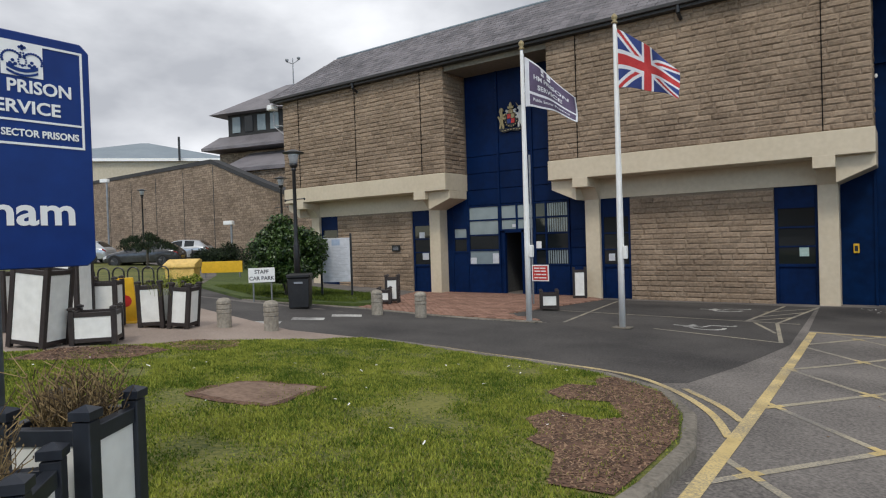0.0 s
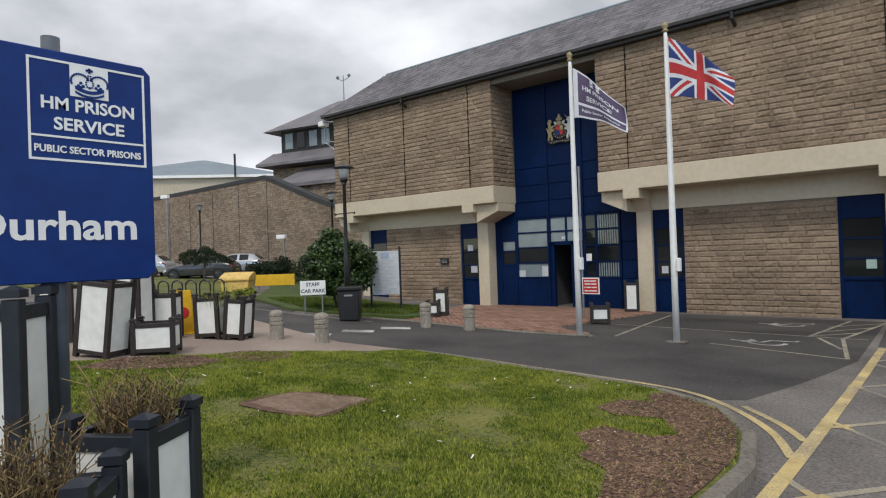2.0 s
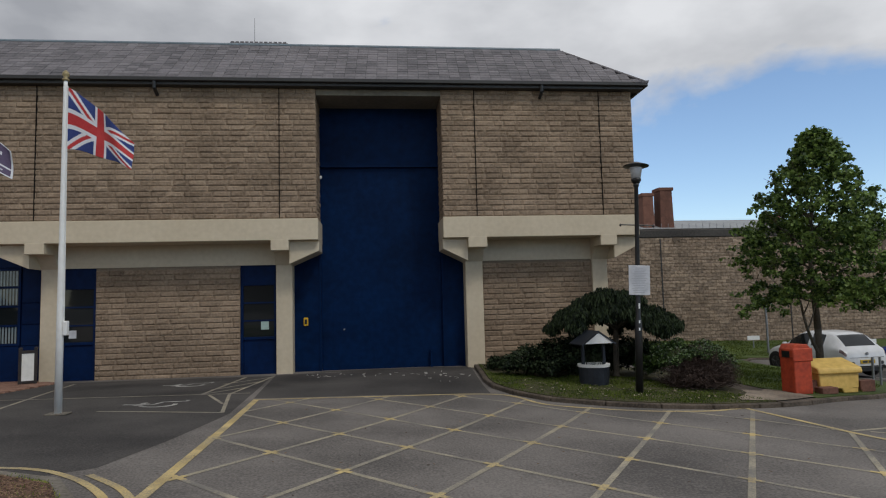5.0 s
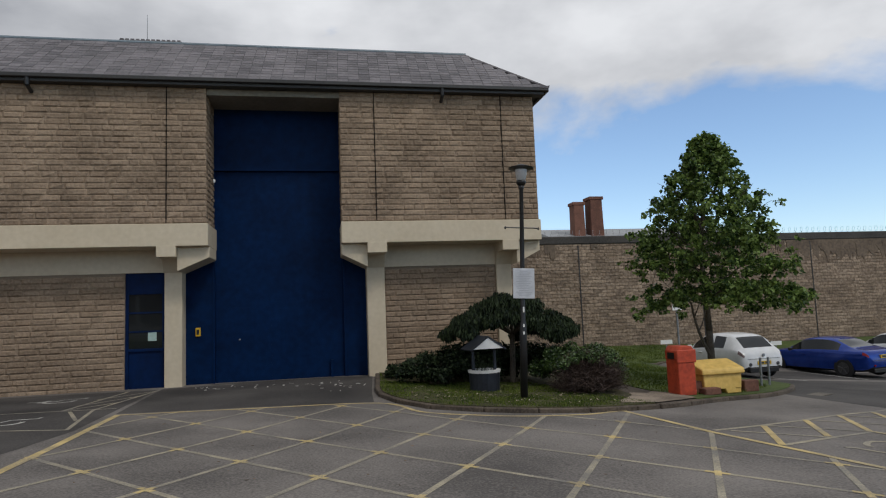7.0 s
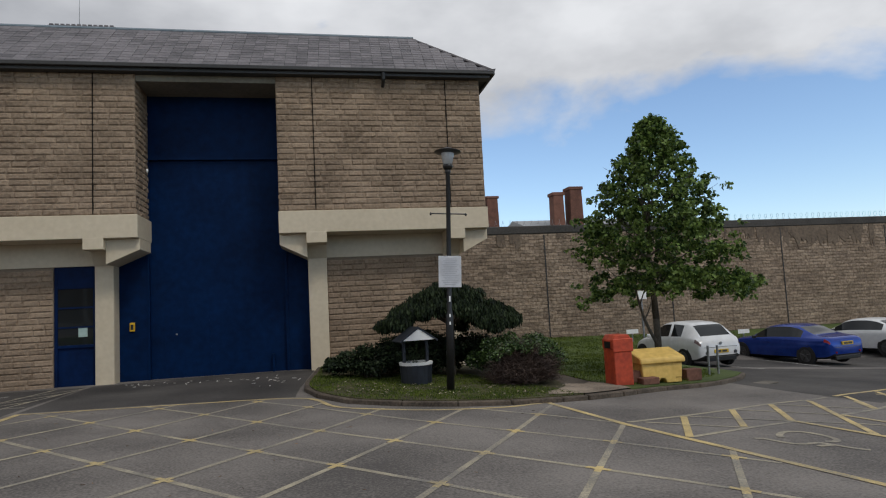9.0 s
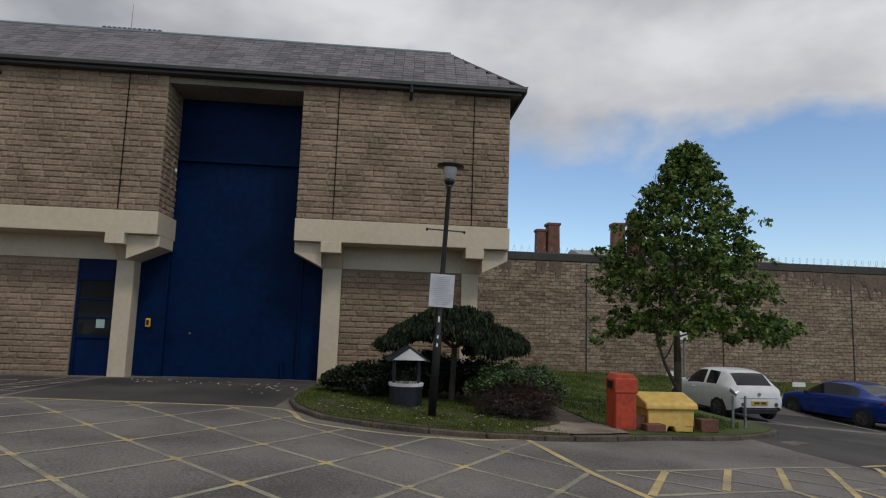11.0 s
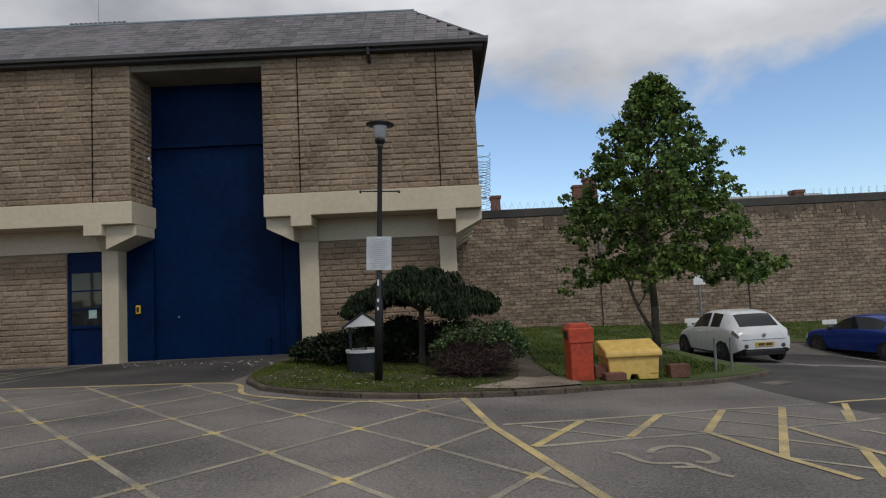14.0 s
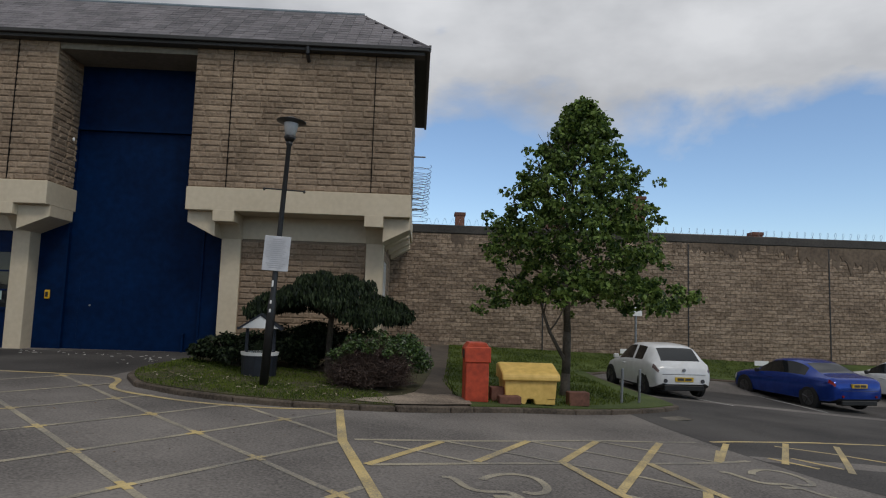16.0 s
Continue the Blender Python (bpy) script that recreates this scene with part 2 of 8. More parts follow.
LAMPGLASS = surface("lamp_diffuser", (0.45, 0.46, 0.47), (0.60, 0.61, 0.62), 0.25, big=6, fine=20, bump=0.02)
REDPLASTIC = surface("red_plastic", (0.26, 0.030, 0.012), (0.52, 0.070, 0.026), 0.5, big=5, fine=12, bump=0.05, lo=0.3, hi=0.6)
YELLOWPLASTIC = surface("yellow_plastic", (0.50, 0.31, 0.065), (0.76, 0.52, 0.15), 0.55, big=4, fine=9, bump=0.06, lo=0.25, hi=0.6)
YELLOWSIGN = surface("yellow_sign", (0.62, 0.36, 0.01), (0.78, 0.46, 0.02), 0.5, big=2, fine=9, bump=0.03)
LEAF = surface("tree_leaf", (0.026, 0.058, 0.012), (0.185, 0.270, 0.065), 0.45, big=1.4, fine=4, bump=0, each=0.6, gloss=0.28)
LEAFDARK = surface("weeping_leaf", (0.006, 0.012, 0.006), (0.030, 0.046, 0.018), 0.6, big=2, fine=5, bump=0, each=0.5, gloss=0.2)
LEAFBUSH = surface("laurel_leaf", (0.010, 0.028, 0.006), (0.070, 0.125, 0.025), 0.42, big=2, fine=5, bump=0, each=0.5)
LEAFDRY = surface("dry_stalk", (0.070, 0.045, 0.022), (0.27, 0.19, 0.085), 0.8, big=3, fine=9, bump=0, each=0.6)
TWIG = surface("purple_twig", (0.030, 0.018, 0.015), (0.085, 0.055, 0.042), 0.8, big=3, fine=9, bump=0, each=0.5)
BARK = surface("bark", (0.055, 0.045, 0.034), (0.13, 0.11, 0.085), 0.95, big=3, fine=30, bump=0.6)
VERGEBLADE = surface("verge_grass_blade", (0.026, 0.050, 0.006), (0.125, 0.160, 0.024), 0.8, big=0.9, fine=5, bump=0, each=0.35, gloss=0.2)
VERGETURF = surface("verge_turf", (0.028, 0.048, 0.008), (0.090, 0.125, 0.022), 0.95, big=0.8, fine=24, bump=0.6, depth=0.03)
GOLD = surface("gilt", (0.20, 0.15, 0.07), (0.42, 0.34, 0.18), 0.4, 0.3, fine=30, bump=0.1)
GLASS = glassy("dark_glass", (0.012, 0.015, 0.017))
BLIND = surface("blind_behind_glass", (0.17, 0.215, 0.235), (0.23, 0.28, 0.30), 0.10, big=0.6, fine=3, bump=0.02)
NOTICE = surface("notice_sheet", (0.46, 0.47, 0.50), (0.60, 0.61, 0.64), 0.5, big=2, fine=8, bump=0.02)
INK = surface("dark_print", (0.03, 0.03, 0.035), (0.06, 0.06, 0.07), 0.6, bump=0)
GREYINK = surface("faint_print", (0.22, 0.23, 0.26), (0.33, 0.34, 0.37), 0.6, bump=0)
SIGNRED = surface("sign_red", (0.42, 0.02, 0.02), (0.55, 0.035, 0.03), 0.4, bump=0)
FLAGBLUE = surface("flag_blue", (0.018, 0.035, 0.15), (0.035, 0.060, 0.22), 0.85, big=3, fine=40, bump=0.1)
FLAGRED = surface("flag_red", (0.40, 0.025, 0.03), (0.56, 0.05, 0.05), 0.85, big=3, fine=40, bump=0.1)
FLAGWHITE = surface("flag_white", (0.60, 0.61, 0.65), (0.76, 0.77, 0.80), 0.85, big=3, fine=40, bump=0.1)
FLAGPURPLE = surface("flag_purple", (0.075, 0.055, 0.105), (0.125, 0.095, 0.165), 0.85, big=3, fine=40, bump=0.1)
CARWHITE = surface("car_white", (0.60, 0.61, 0.62), (0.72, 0.73, 0.74), 0.2, big=2, fine=6, bump=0)
CARBLUE = surface("car_blue", (0.006, 0.030, 0.215), (0.012, 0.050, 0.300), 0.14, 0.3, big=2, fine=6, bump=0)
CARGREY = surface("car_grey", (0.06, 0.062, 0.066), (0.10, 0.102, 0.108), 0.2, 0.4, big=2, fine=6, bump=0)
CARSILVER = surface("car_silver", (0.40, 0.42, 0.44), (0.52, 0.54, 0.56), 0.2, 0.4, big=2, fine=6, bump=0)
TYRE = surface("tyre_rubber", (0.010, 0.010, 0.010), (0.022, 0.022, 0.022), 0.85, fine=30, bump=0.2)
LAMPRED = surface("tail_lamp", (0.16, 0.008, 0.010), (0.30, 0.015, 0.015), 0.15, bump=0)
PLATEYELLOW = surface("plate_yellow", (0.55, 0.36, 0.02), (0.68, 0.46, 0.04), 0.4, bump=0)
RIM = surface("dark_alloy", (0.05, 0.05, 0.052), (0.10, 0.10, 0.104), 0.4, 0.6, bump=0)
LAMPCLEAR = surface("clear_tail_lamp", (0.09, 0.06, 0.06), (0.19, 0.14, 0.14), 0.12, bump=0)
SAND = surface("sandy_dirt", (0.115, 0.090, 0.068), (0.34, 0.275, 0.21), 0.97, big=1.6, fine=26, bump=0.6, depth=0.02, lo=0.36, hi=0.62)
SIGNPOST = surface("blue_grey_post", (0.060, 0.070, 0.088), (0.100, 0.115, 0.140), 0.5, big=3, fine=12, bump=0.04)
DARKWOOD = surface("dark_cladding", (0.010, 0.010, 0.011), (0.026, 0.025, 0.025), 0.7, bump=0.1)
CREAMWALL = surface("cream_render", (0.42, 0.37, 0.28), (0.54, 0.48, 0.37), 0.85, big=0.3, fine=5, bump=0.1)
GREYROOF = surface("grey_metal_roof", (0.13, 0.17, 0.20), (0.20, 0.245, 0.28), 0.5, big=0.3, fine=4, bump=0.1)


def worn(name, dark, light, under, amount):
    """Road paint that has worn through to the asphalt."""
    m, n, l, p = nodes_of(name)
    geo = n.new("ShaderNodeNewGeometry")
    a, b, c = n.new("ShaderNodeTexNoise"), n.new("ShaderNodeTexNoise"), n.new("ShaderNodeTexNoise")
    for t, s in ((a, 48.0), (b, 1.3), (c, 3.0)):
        t.inputs["Scale"].default_value, t.inputs["Detail"].default_value = s, 6
        l.new(geo.outputs["Position"], t.inputs["Vector"])
    s = n.new("ShaderNodeMath")
    l.new(a.outputs["Fac"], s.inputs[0])
    l.new(b.outputs["Fac"], s.inputs[1])
    w = ramp(n, [(amount, (0, 0, 0)), (amount + 0.20, (1, 1, 1))])
    hs = n.new("ShaderNodeMath")
    hs.operation = "MULTIPLY"
    l.new(s.outputs[0], hs.inputs[0])
    hs.inputs[1].default_value = 0.5
    l.new(hs.outputs[0], w.inputs["Fac"])
    paint = ramp(n, [(0.35, dark), (0.65, light)])
    l.new(c.outputs["Fac"], paint.inputs["Fac"])
    mx = n.new("ShaderNodeMixRGB")
    mx.inputs[1].default_value = (*under, 1)
    l.new(w.outputs["Color"], mx.inputs[0])
    l.new(paint.outputs["Color"], mx.inputs[2])
    l.new(mx.outputs[0], p.inputs["Base Color"])
    p.inputs["Roughness"].default_value = 0.8
    bp = n.new("ShaderNodeBump")
    bp.inputs["Strength"].default_value, bp.inputs["Distance"].default_value = 0.4, 0.006
    l.new(a.outputs["Fac"], bp.inputs["Height"])
    l.new(bp.outputs["Normal"], p.inputs["Normal"])
    return m


YELLOWLINE = worn("yellow_line", (0.46, 0.345, 0.145), (0.63, 0.485, 0.215), (0.20, 0.185, 0.155), 0.36)
FAINTLINE = worn("faint_line", (0.33, 0.290, 0.205), (0.45, 0.395, 0.285), (0.17, 0.160, 0.145), 0.40)
WHITELINE = worn("white_line", (0.44, 0.43, 0.40), (0.62, 0.61, 0.58), (0.10, 0.10, 0.10), 0.36)


# thin tree leaves let some light through
n_, l_ = LEAF.node_tree.nodes, LEAF.node_tree.links
glow, blend = n_.new("ShaderNodeBsdfTranslucent"), n_.new("ShaderNodeMixShader")
tint = [k.from_socket for k in l_ if k.to_socket == n_["Principled BSDF"].inputs["Base Color"]][0]
l_.new(tint, glow.inputs["Color"])
blend.inputs["Fac"].default_value = 0.30
l_.new(n_["Principled BSDF"].outputs["BSDF"], blend.inputs[1])
l_.new(glow.outputs["BSDF"], blend.inputs[2])
l_.new(blend.outputs["Shader"], n_["Material Output"].inputs["Surface"])


# ---- building helpers ----
def box(bm, x0, x1, y0, y1, z0, z1):
    v = [bm.verts.new(p) for p in ((x0, y0, z0), (x1, y0, z0), (x1, y1, z0), (x0, y1, z0), (x0, y0, z1), (x1, y0, z1), (x1, y1, z1), (x0, y1, z1))]
    for f in ((3, 2, 1, 0), (4, 5, 6, 7), (0, 1, 5, 4), (1, 2, 6, 5), (2, 3, 7, 6), (3, 0, 4, 7)):
        bm.faces.new([v[i] for i in f])


def tube(bm, p0, p1, r0, r1=None, seg=12, cap=True):
    r1 = r0 if r1 is None else r1
    p0, p1 = Vector(p0), Vector(p1)
    q = (p1 - p0).to_track_quat("Z", "Y").to_matrix()
    rings = [[bm.verts.new(p + q @ Vector((r * math.cos(2 * math.pi * k / seg), r * math.sin(2 * math.pi * k / seg), 0))) for k in range(seg)] for p, r in ((p0, r0), (p1, r1))]
    for k in range(seg):
        bm.faces.new((rings[0][k], rings[0][(k + 1) % seg], rings[1][(k + 1) % seg], rings[1][k]))
    if cap:
        bm.faces.new(rings[0][::-1])
        bm.faces.new(rings[1])


def lathe(bm, rows, seg=16, at=(0, 0, 0)):
    """A turned shape from (radius, height) rows."""
    rings = [[bm.verts.new((at[0] + r * math.cos(2 * math.pi * k / seg), at[1] + r * math.sin(2 * math.pi * k / seg), at[2] + z)) for k in range(seg)] for r, z in rows]
    for a, b in zip(rings, rings[1:]):
        for k in range(seg):
            bm.faces.new((a[k], a[(k + 1) % seg], b[(k + 1) % seg], b[k]))
    bm.faces.new(rings[0][::-1])
    bm.faces.new(rings[-1])


def prism(bm, pts, axis, a, b):
    """A polygon pushed along an axis; pts are in the other two axes, in order."""
    def at(p, d):
        return {"x": (d, p[0], p[1]), "y": (p[0], d, p[1]), "z": (p[0], p[1], d)}[axis]
    v0, v1 = [bm.verts.new(at(p, a)) for p in pts], [bm.verts.new(at(p, b)) for p in pts]
    bm.faces.new(v0)
    bm.faces.new(v1[::-1])
    for k in range(len(pts)):
        bm.faces.new((v0[k], v1[k], v1[(k + 1) % len(pts)], v0[(k + 1) % len(pts)]))


def finish(name, bm, material, bevel=0.0, smooth=False):
    bmesh.ops.recalc_face_normals(bm, faces=bm.faces)
    if bevel:
        bmesh.ops.bevel(bm, geom=list(bm.edges), offset=bevel, segments=1, affect="EDGES", clamp_overlap=True)
    me = bpy.data.meshes.new(name)
    bm.to_mesh(me)
    bm.free()
    if smooth:
        me.polygons.foreach_set("use_smooth", [True] * len(me.polygons))
    me.materials.append(material)
    return me


def part(name, bm, material, parent, label="", bevel=0.0, smooth=False):
    ob = new(name, finish(name, bm, material, bevel, smooth))
    ob.parent = parent
    return tagged(ob, label)


def solo(name, bm, material, label, category, kind="", group="", bevel=0.0, smooth=False, at=None):
    ob = new(name, finish(name, bm, material, bevel, smooth))
    if at is not None:
        ob.matrix_world = at
    return tagged(ob, label, category, group, kind)


def thing(name, m, label, category, group="", kind=""):
    ob = new(name)
    ob.empty_display_size = 0.1
    ob.matrix_world = m
    return tagged(ob, label, category, group, kind)


def on_ground(x, y, rz=0, dz=0.0):
    return pose(x, y, ground_z(x, y) + dz, 0, 0, rz)


def draped(poly, dz, step=0.8, thick=0.0):
    """A flat shape laid over the land, cut along a grid so that it follows it."""
    bm = bmesh.new()
    bm.faces.new([bm.verts.new((x, y, 0)) for x, y in poly])
    for axis in (0, 1):
        lo, hi = min(p[axis] for p in poly), max(p[axis] for p in poly)
        k = math.floor(lo / step) + 1
        while k * step < hi:
            co_, no_ = [0, 0, 0], [0, 0, 0]
            co_[axis], no_[axis] = k * step, 1
            bmesh.ops.bisect_plane(bm, geom=list(bm.verts) + list(bm.edges) + list(bm.faces), plane_co=co_, plane_no=no_, dist=1e-5)
            k += 1
    for v in bm.verts:
        v.co.z = ground_z(v.co.x, v.co.y) + dz
    bmesh.ops.recalc_face_normals(bm, faces=bm.faces)
    if bm.faces and sum(f.normal.z for f in bm.faces) < 0:
        bmesh.ops.reverse_faces(bm, faces=bm.faces)
    if thick:
        out = bmesh.ops.extrude_face_region(bm, geom=list(bm.faces))
        low = [v for v in bm.verts if v not in {e for e in out["geom"] if isinstance(e, bmesh.types.BMVert)}]
        for v in low:
            v.co.z -= thick
    return bm


def smooth_line(pts, n=6):
    """A flowing line through points (Catmull-Rom)."""
    out = []
    P = [pts[0]] + list(pts) + [pts[-1]]
    for i in range(1, len(P) - 2):
        for k in range(n):
            t = k / n
            a, b, c, d = (Vector(p) for p in P[i - 1:i + 3])
            out.append(0.5 * ((2 * b) + (c - a) * t + (2 * a - 5 * b + 4 * c - d) * t * t + (3 * b - a - 3 * c + d) * t ** 3))
    out.append(Vector(pts[-1]))
    return out


def offset_line(line, d):
    out = []
    for i, p in enumerate(line):
        a, b = line[max(0, i - 1)], line[min(len(line) - 1, i + 1)]
        w = (b - a).normalized()
        out.append(p + Vector((-w.y, w.x)) * d)
    return out


def strip(bm, line, width, dz):
    """A painted stripe along a line on the land."""
    fine = []
    for a, b in zip(line, line[1:]):
        a, b = Vector(a), Vector(b)
        k = max(1, int((b - a).length / 0.5))
        fine += [a + (b - a) * i / k for i in range(k)]
    fine.append(Vector(line[-1]))
    l, r = offset_line(fine, width / 2), offset_line(fine, -width / 2)
    rows = [[bm.verts.new((p.x, p.y, ground_z(p.x, p.y) + dz)) for p in s] for s in (r, l)]
    for k in range(len(fine) - 1):
        bm.faces.new((rows[0][k], rows[0][k + 1], rows[1][k + 1], rows[1][k]))


def kerb_run(name, line, label, width=0.13, height=0.11, length=0.9, m_=None):
    """A run of kerb stones along a line, each a piece of its own."""
    top = thing(name, Matrix(), label, "kerb", kind="structure")
    pts = [line[0]]
    acc = 0.0
    for a, b in zip(line, line[1:]):
        acc += (b - a).length
        if acc >= length:
            pts.append(b)
            acc = 0.0
    if (pts[-1] - line[-1]).length > 0.2:
        pts.append(line[-1])
    for a, b in zip(pts, pts[1:]):
        w = (b - a).normalized()
        s = Vector((-w.y, w.x)) * width / 2
        a2, b2 = a + w * 0.003, b - w * 0.003
        bm = bmesh.new()
        v = []
        for dz in (-0.12, height):
            for p in (a2 - s, b2 - s, b2 + s, a2 + s):
                v.append(bm.verts.new((p.x, p.y, ground_z(p.x, p.y) + dz)))
        for f in ((3, 2, 1, 0), (4, 5, 6, 7), (0, 1, 5, 4), (1, 2, 6, 5), (2, 3, 7, 6), (3, 0, 4, 7)):
            bm.faces.new([v[i] for i in f])
        part("kerb_stone", bm, m_ or KERB, top, bevel=0.018)
    return top


def letters(name, text, size, m, material, parent=None, depth=0.004, align="CENTER"):
    """Words cut in the built-in font, as a mesh; m places them, x along the line of text and y up."""
    cu = bpy.data.curves.new(name, "FONT")
    cu.body, cu.size, cu.align_x, cu.align_y, cu.extrude, cu.resolution_u = text, size, align, "CENTER", depth, 3
    cu.offset = size * 0.022
    tmp = bpy.data.objects.new(name, cu)
    scene.collection.objects.link(tmp)
    me = bpy.data.meshes.new_from_object(tmp.evaluated_get(bpy.context.evaluated_depsgraph_get()))
    bpy.data.objects.remove(tmp)
    me.materials.clear()
    me.materials.append(material)
    ob = new(name, me)
    ob.matrix_world = m
    if parent:
        ob.parent = parent
        ob.matrix_parent_inverse = Matrix()
    return ob


def lettered(ob, material, parent):
    """Splits words into letters, each a part of its own."""
    bm = bmesh.new()
    bm.from_mesh(ob.data)
    bm.transform(ob.matrix_basis)
    left = set(bm.verts)
    while left:
        todo = [next(iter(left))]
        island = set(todo)
        while todo:
            for e in todo.pop().link_edges:
                for v in e.verts:
                    if v not in island:
                        island.add(v)
                        todo.append(v)
        left -= island
        order = {v: i for i, v in enumerate(island)}
        me = bpy.data.meshes.new("letter")
        me.from_pydata([tuple(v.co) for v in order], [], [[order[v] for v in f.verts] for f in bm.faces if f.verts[0] in island])
        me.materials.append(material)
        new("letter", me).parent = parent
    bm.free()
    bpy.data.objects.remove(ob)


def fitted_letters(name, text, wide, tall, m, material, parent, depth=0.002):
    """Words scaled to a given width and height of their tallest letters, centred."""
    ob = letters(name, text, 0.1, m, material, parent, depth)
    xs, ys = [v.co.x for v in ob.data.vertices], [v.co.y for v in ob.data.vertices]
    kx, ky = wide / (max(xs) - min(xs)), tall / (max(ys) - min(ys))
    cx, cy = (max(xs) + min(xs)) / 2, (max(ys) + min(ys)) / 2
    for v in ob.data.vertices:
        v.co.x, v.co.y = (v.co.x - cx) * kx, (v.co.y - cy) * ky
    return ob


# ---- ground ----
def span(a, b, step):
    n = max(1, round((b - a) / step))
    return [a + (b - a) * i / n for i in range(n)]


gx = [-900, -300, -120] + span(-80, -24, 4) + span(-24, 26, 1.0) + span(26, 60, 4) + [60, 120, 300, 900]
gy = [-900, -300, -100, -40] + span(-20, 0, 4) + span(0, 22, 1.0) + span(22, 60, 4) + [60, 120, 300, 900]
bm = bmesh.new()
rows = [[bm.verts.new((x, y, ground_z(x, y))) for x in gx] for y in gy]
for a, b in zip(rows, rows[1:]):
    for i in range(len(gx) - 1):
        bm.faces.new((a[i], a[i + 1], b[i + 1], b[i]))
solo("ground", bm, ASPHALT, "weathered grey asphalt forecourt with faint stains", "asphalt", "structure")

# the darker strip of newer asphalt along the front of the building
solo("road", draped([(-60, 12.4), (-22.0, 11.6), (-15.0, 9.1), (-10.4, 6.2), (-8.2, 7.05), (-5.9, 7.6), (-3.9, 7.25), (-2.0, 7.05), (-1.55, 7.45), (-1.30, 8.9),
      (-1.0, 11.4), (-1.3, 18.0), (-7.0, 18.2), (-6.9, 12.2), (-5.4, 11.4), (-8.0, 10.9), (-10.4, 10.9), (-14.0, 10.3), (-18.6, 12.6), (-60, 16.5)], 0.002),
     NEWTAR, "dark newer asphalt road in front of the building", "road", "structure")
solo("road", draped([(15.4, 7.6), (14.88, 8.4), (14.5, 9.0), (14.22, 9.9), (14.02, 11.15), (13.86, 12.4), (13.8, 13.75), (14.3, 14.25), (15.2, 15.9), (15.3, 22.4), (16.2, 23.6), (24, 24.4), (60, 25.5), (60, 4.0), (22.0, 4.0)], 0.002), NEWTAR, "dark asphalt of the parking bays beside the wall", "road", "structure")
solo("road", draped([(-0.95, 13.3), (1.5, 13.4), (3.95, 13.35), (4.0, 14.6), (4.15, 16.5), (4.3, 18.4), (3.3, 18.85), (0.1, 18.85), (-1.25, 18.2)], 0.002), NEWTAR, "dark stained asphalt before the gate", "road", "structure")
solo("pavement", draped([(-14.0, 8.3), (-8.2, 7.0), (-6.3, 7.3), (-6.2, 6.75), (-7.6, 5.2), (-8.4, 3.9), (-9.1, 1.5), (-9.4, -6), (-16, -6), (-20, 4.0)], 0.03, thick=0.06), PAVING, "buff paved footway where the tubs stand", "pavement", "structure")

kerb_pts = [(-6.3, 6.95), (-5.2, 7.0), (-4.15, 6.97), (-2.9, 6.97), (-1.94, 6.77), (-1.42, 6.35), (-1.0, 5.57), (-0.82, 4.77), (-0.80, 4.1), (-0.83, 3.4), (-0.92, 2.3), (-1.1, 0.8), (-1.4, -1.2), (-1.7, -4)]
kerb_line = smooth_line(kerb_pts)
kerb_run("kerb", kerb_line, "worn grey concrete kerb round the lawn")
inner = offset_line(kerb_line, -0.06)
lawn_poly = [(p.x, p.y) for p in inner] + [(-9.2, -4), (-9.1, 1.5), (-8.3, 3.9), (-7.6, 5.25), (-6.5, 6.72)]
solo("lawn", draped(lawn_poly, 0.10, thick=0.1), TURF, "mown lawn with worn patches behind a kerb", "lawn", "structure")

# planting island in front of the gatehouse and the grass along the prison wall
isl_pts = [(4.45, 18.4), (4.3, 16.5), (4.15, 14.6), (4.35, 13.3), (4.95, 12.2), (5.7, 11.72), (6.6, 11.38), (7.7, 11.2), (8.4, 11.3), (9.25, 11.52)]
isl_line = smooth_line(isl_pts)
kerb_run("kerb", isl_line, "dark mossy concrete kerb round the planting island", height=0.085, m_=MOSSKERB)
isl2 = smooth_line([(10.55, 12.15), (11.1, 12.45), (12.3, 12.9), (13.3, 13.45), (14.25, 14.2), (15.1, 15.1), (15.55, 16.3), (15.5, 22.4), (16.2, 23.6), (24, 24.4), (40, 25.0)])
kerb_run("kerb", isl2, "dark mossy concrete kerb of the grass verge", height=0.085, m_=MOSSKERB)
solo("bed", draped([(p.x, p.y) for p in offset_line(isl_line, 0.06)] + [(9.7, 14.5), (10.0, 18.4)], 0.10, thick=0.1), MOSSBED, "planting island with short grass and litter", "grass bed", "structure")
solo("verge", draped([(p.x, p.y) for p in offset_line(isl2, 0.06)] + [(40, 28.2), (11.02, 28.2), (10.5, 18.6), (10.33, 16.4), (10.35, 13.6)], 0.10, thick=0.1), VERGETURF, "grass verge below the prison wall", "grass verge", "structure")
solo("path", draped([(9.3, 11.5), (10.5, 12.1), (10.32, 13.6), (10.30, 16.4), (10.47, 18.6), (11.0, 28.1), (10.2, 28.1), (9.98, 18.4), (9.68, 14.5)], 0.085, thick=0.08), surface("leafy_path", (0.045, 0.036, 0.028), (0.12, 0.095, 0.072), 0.97, big=1.5, fine=30, bump=0.4), "worn path with fallen leaves beside the planting", "path", "structure")
solo("verge", draped([(-14.1, 10.3), (-12.5, 10.5), (-10.7, 11.2), (-10.6, 11.7), (-12.2, 14.6), (-21.0, 17.0), (-34, 26), (-36, 24.0), (-26, 17.5), (-19.3, 12.3)], 0.08, thick=0.1), VERGETURF, "grass verge with the notice board and the laurel", "grass verge", "structure")
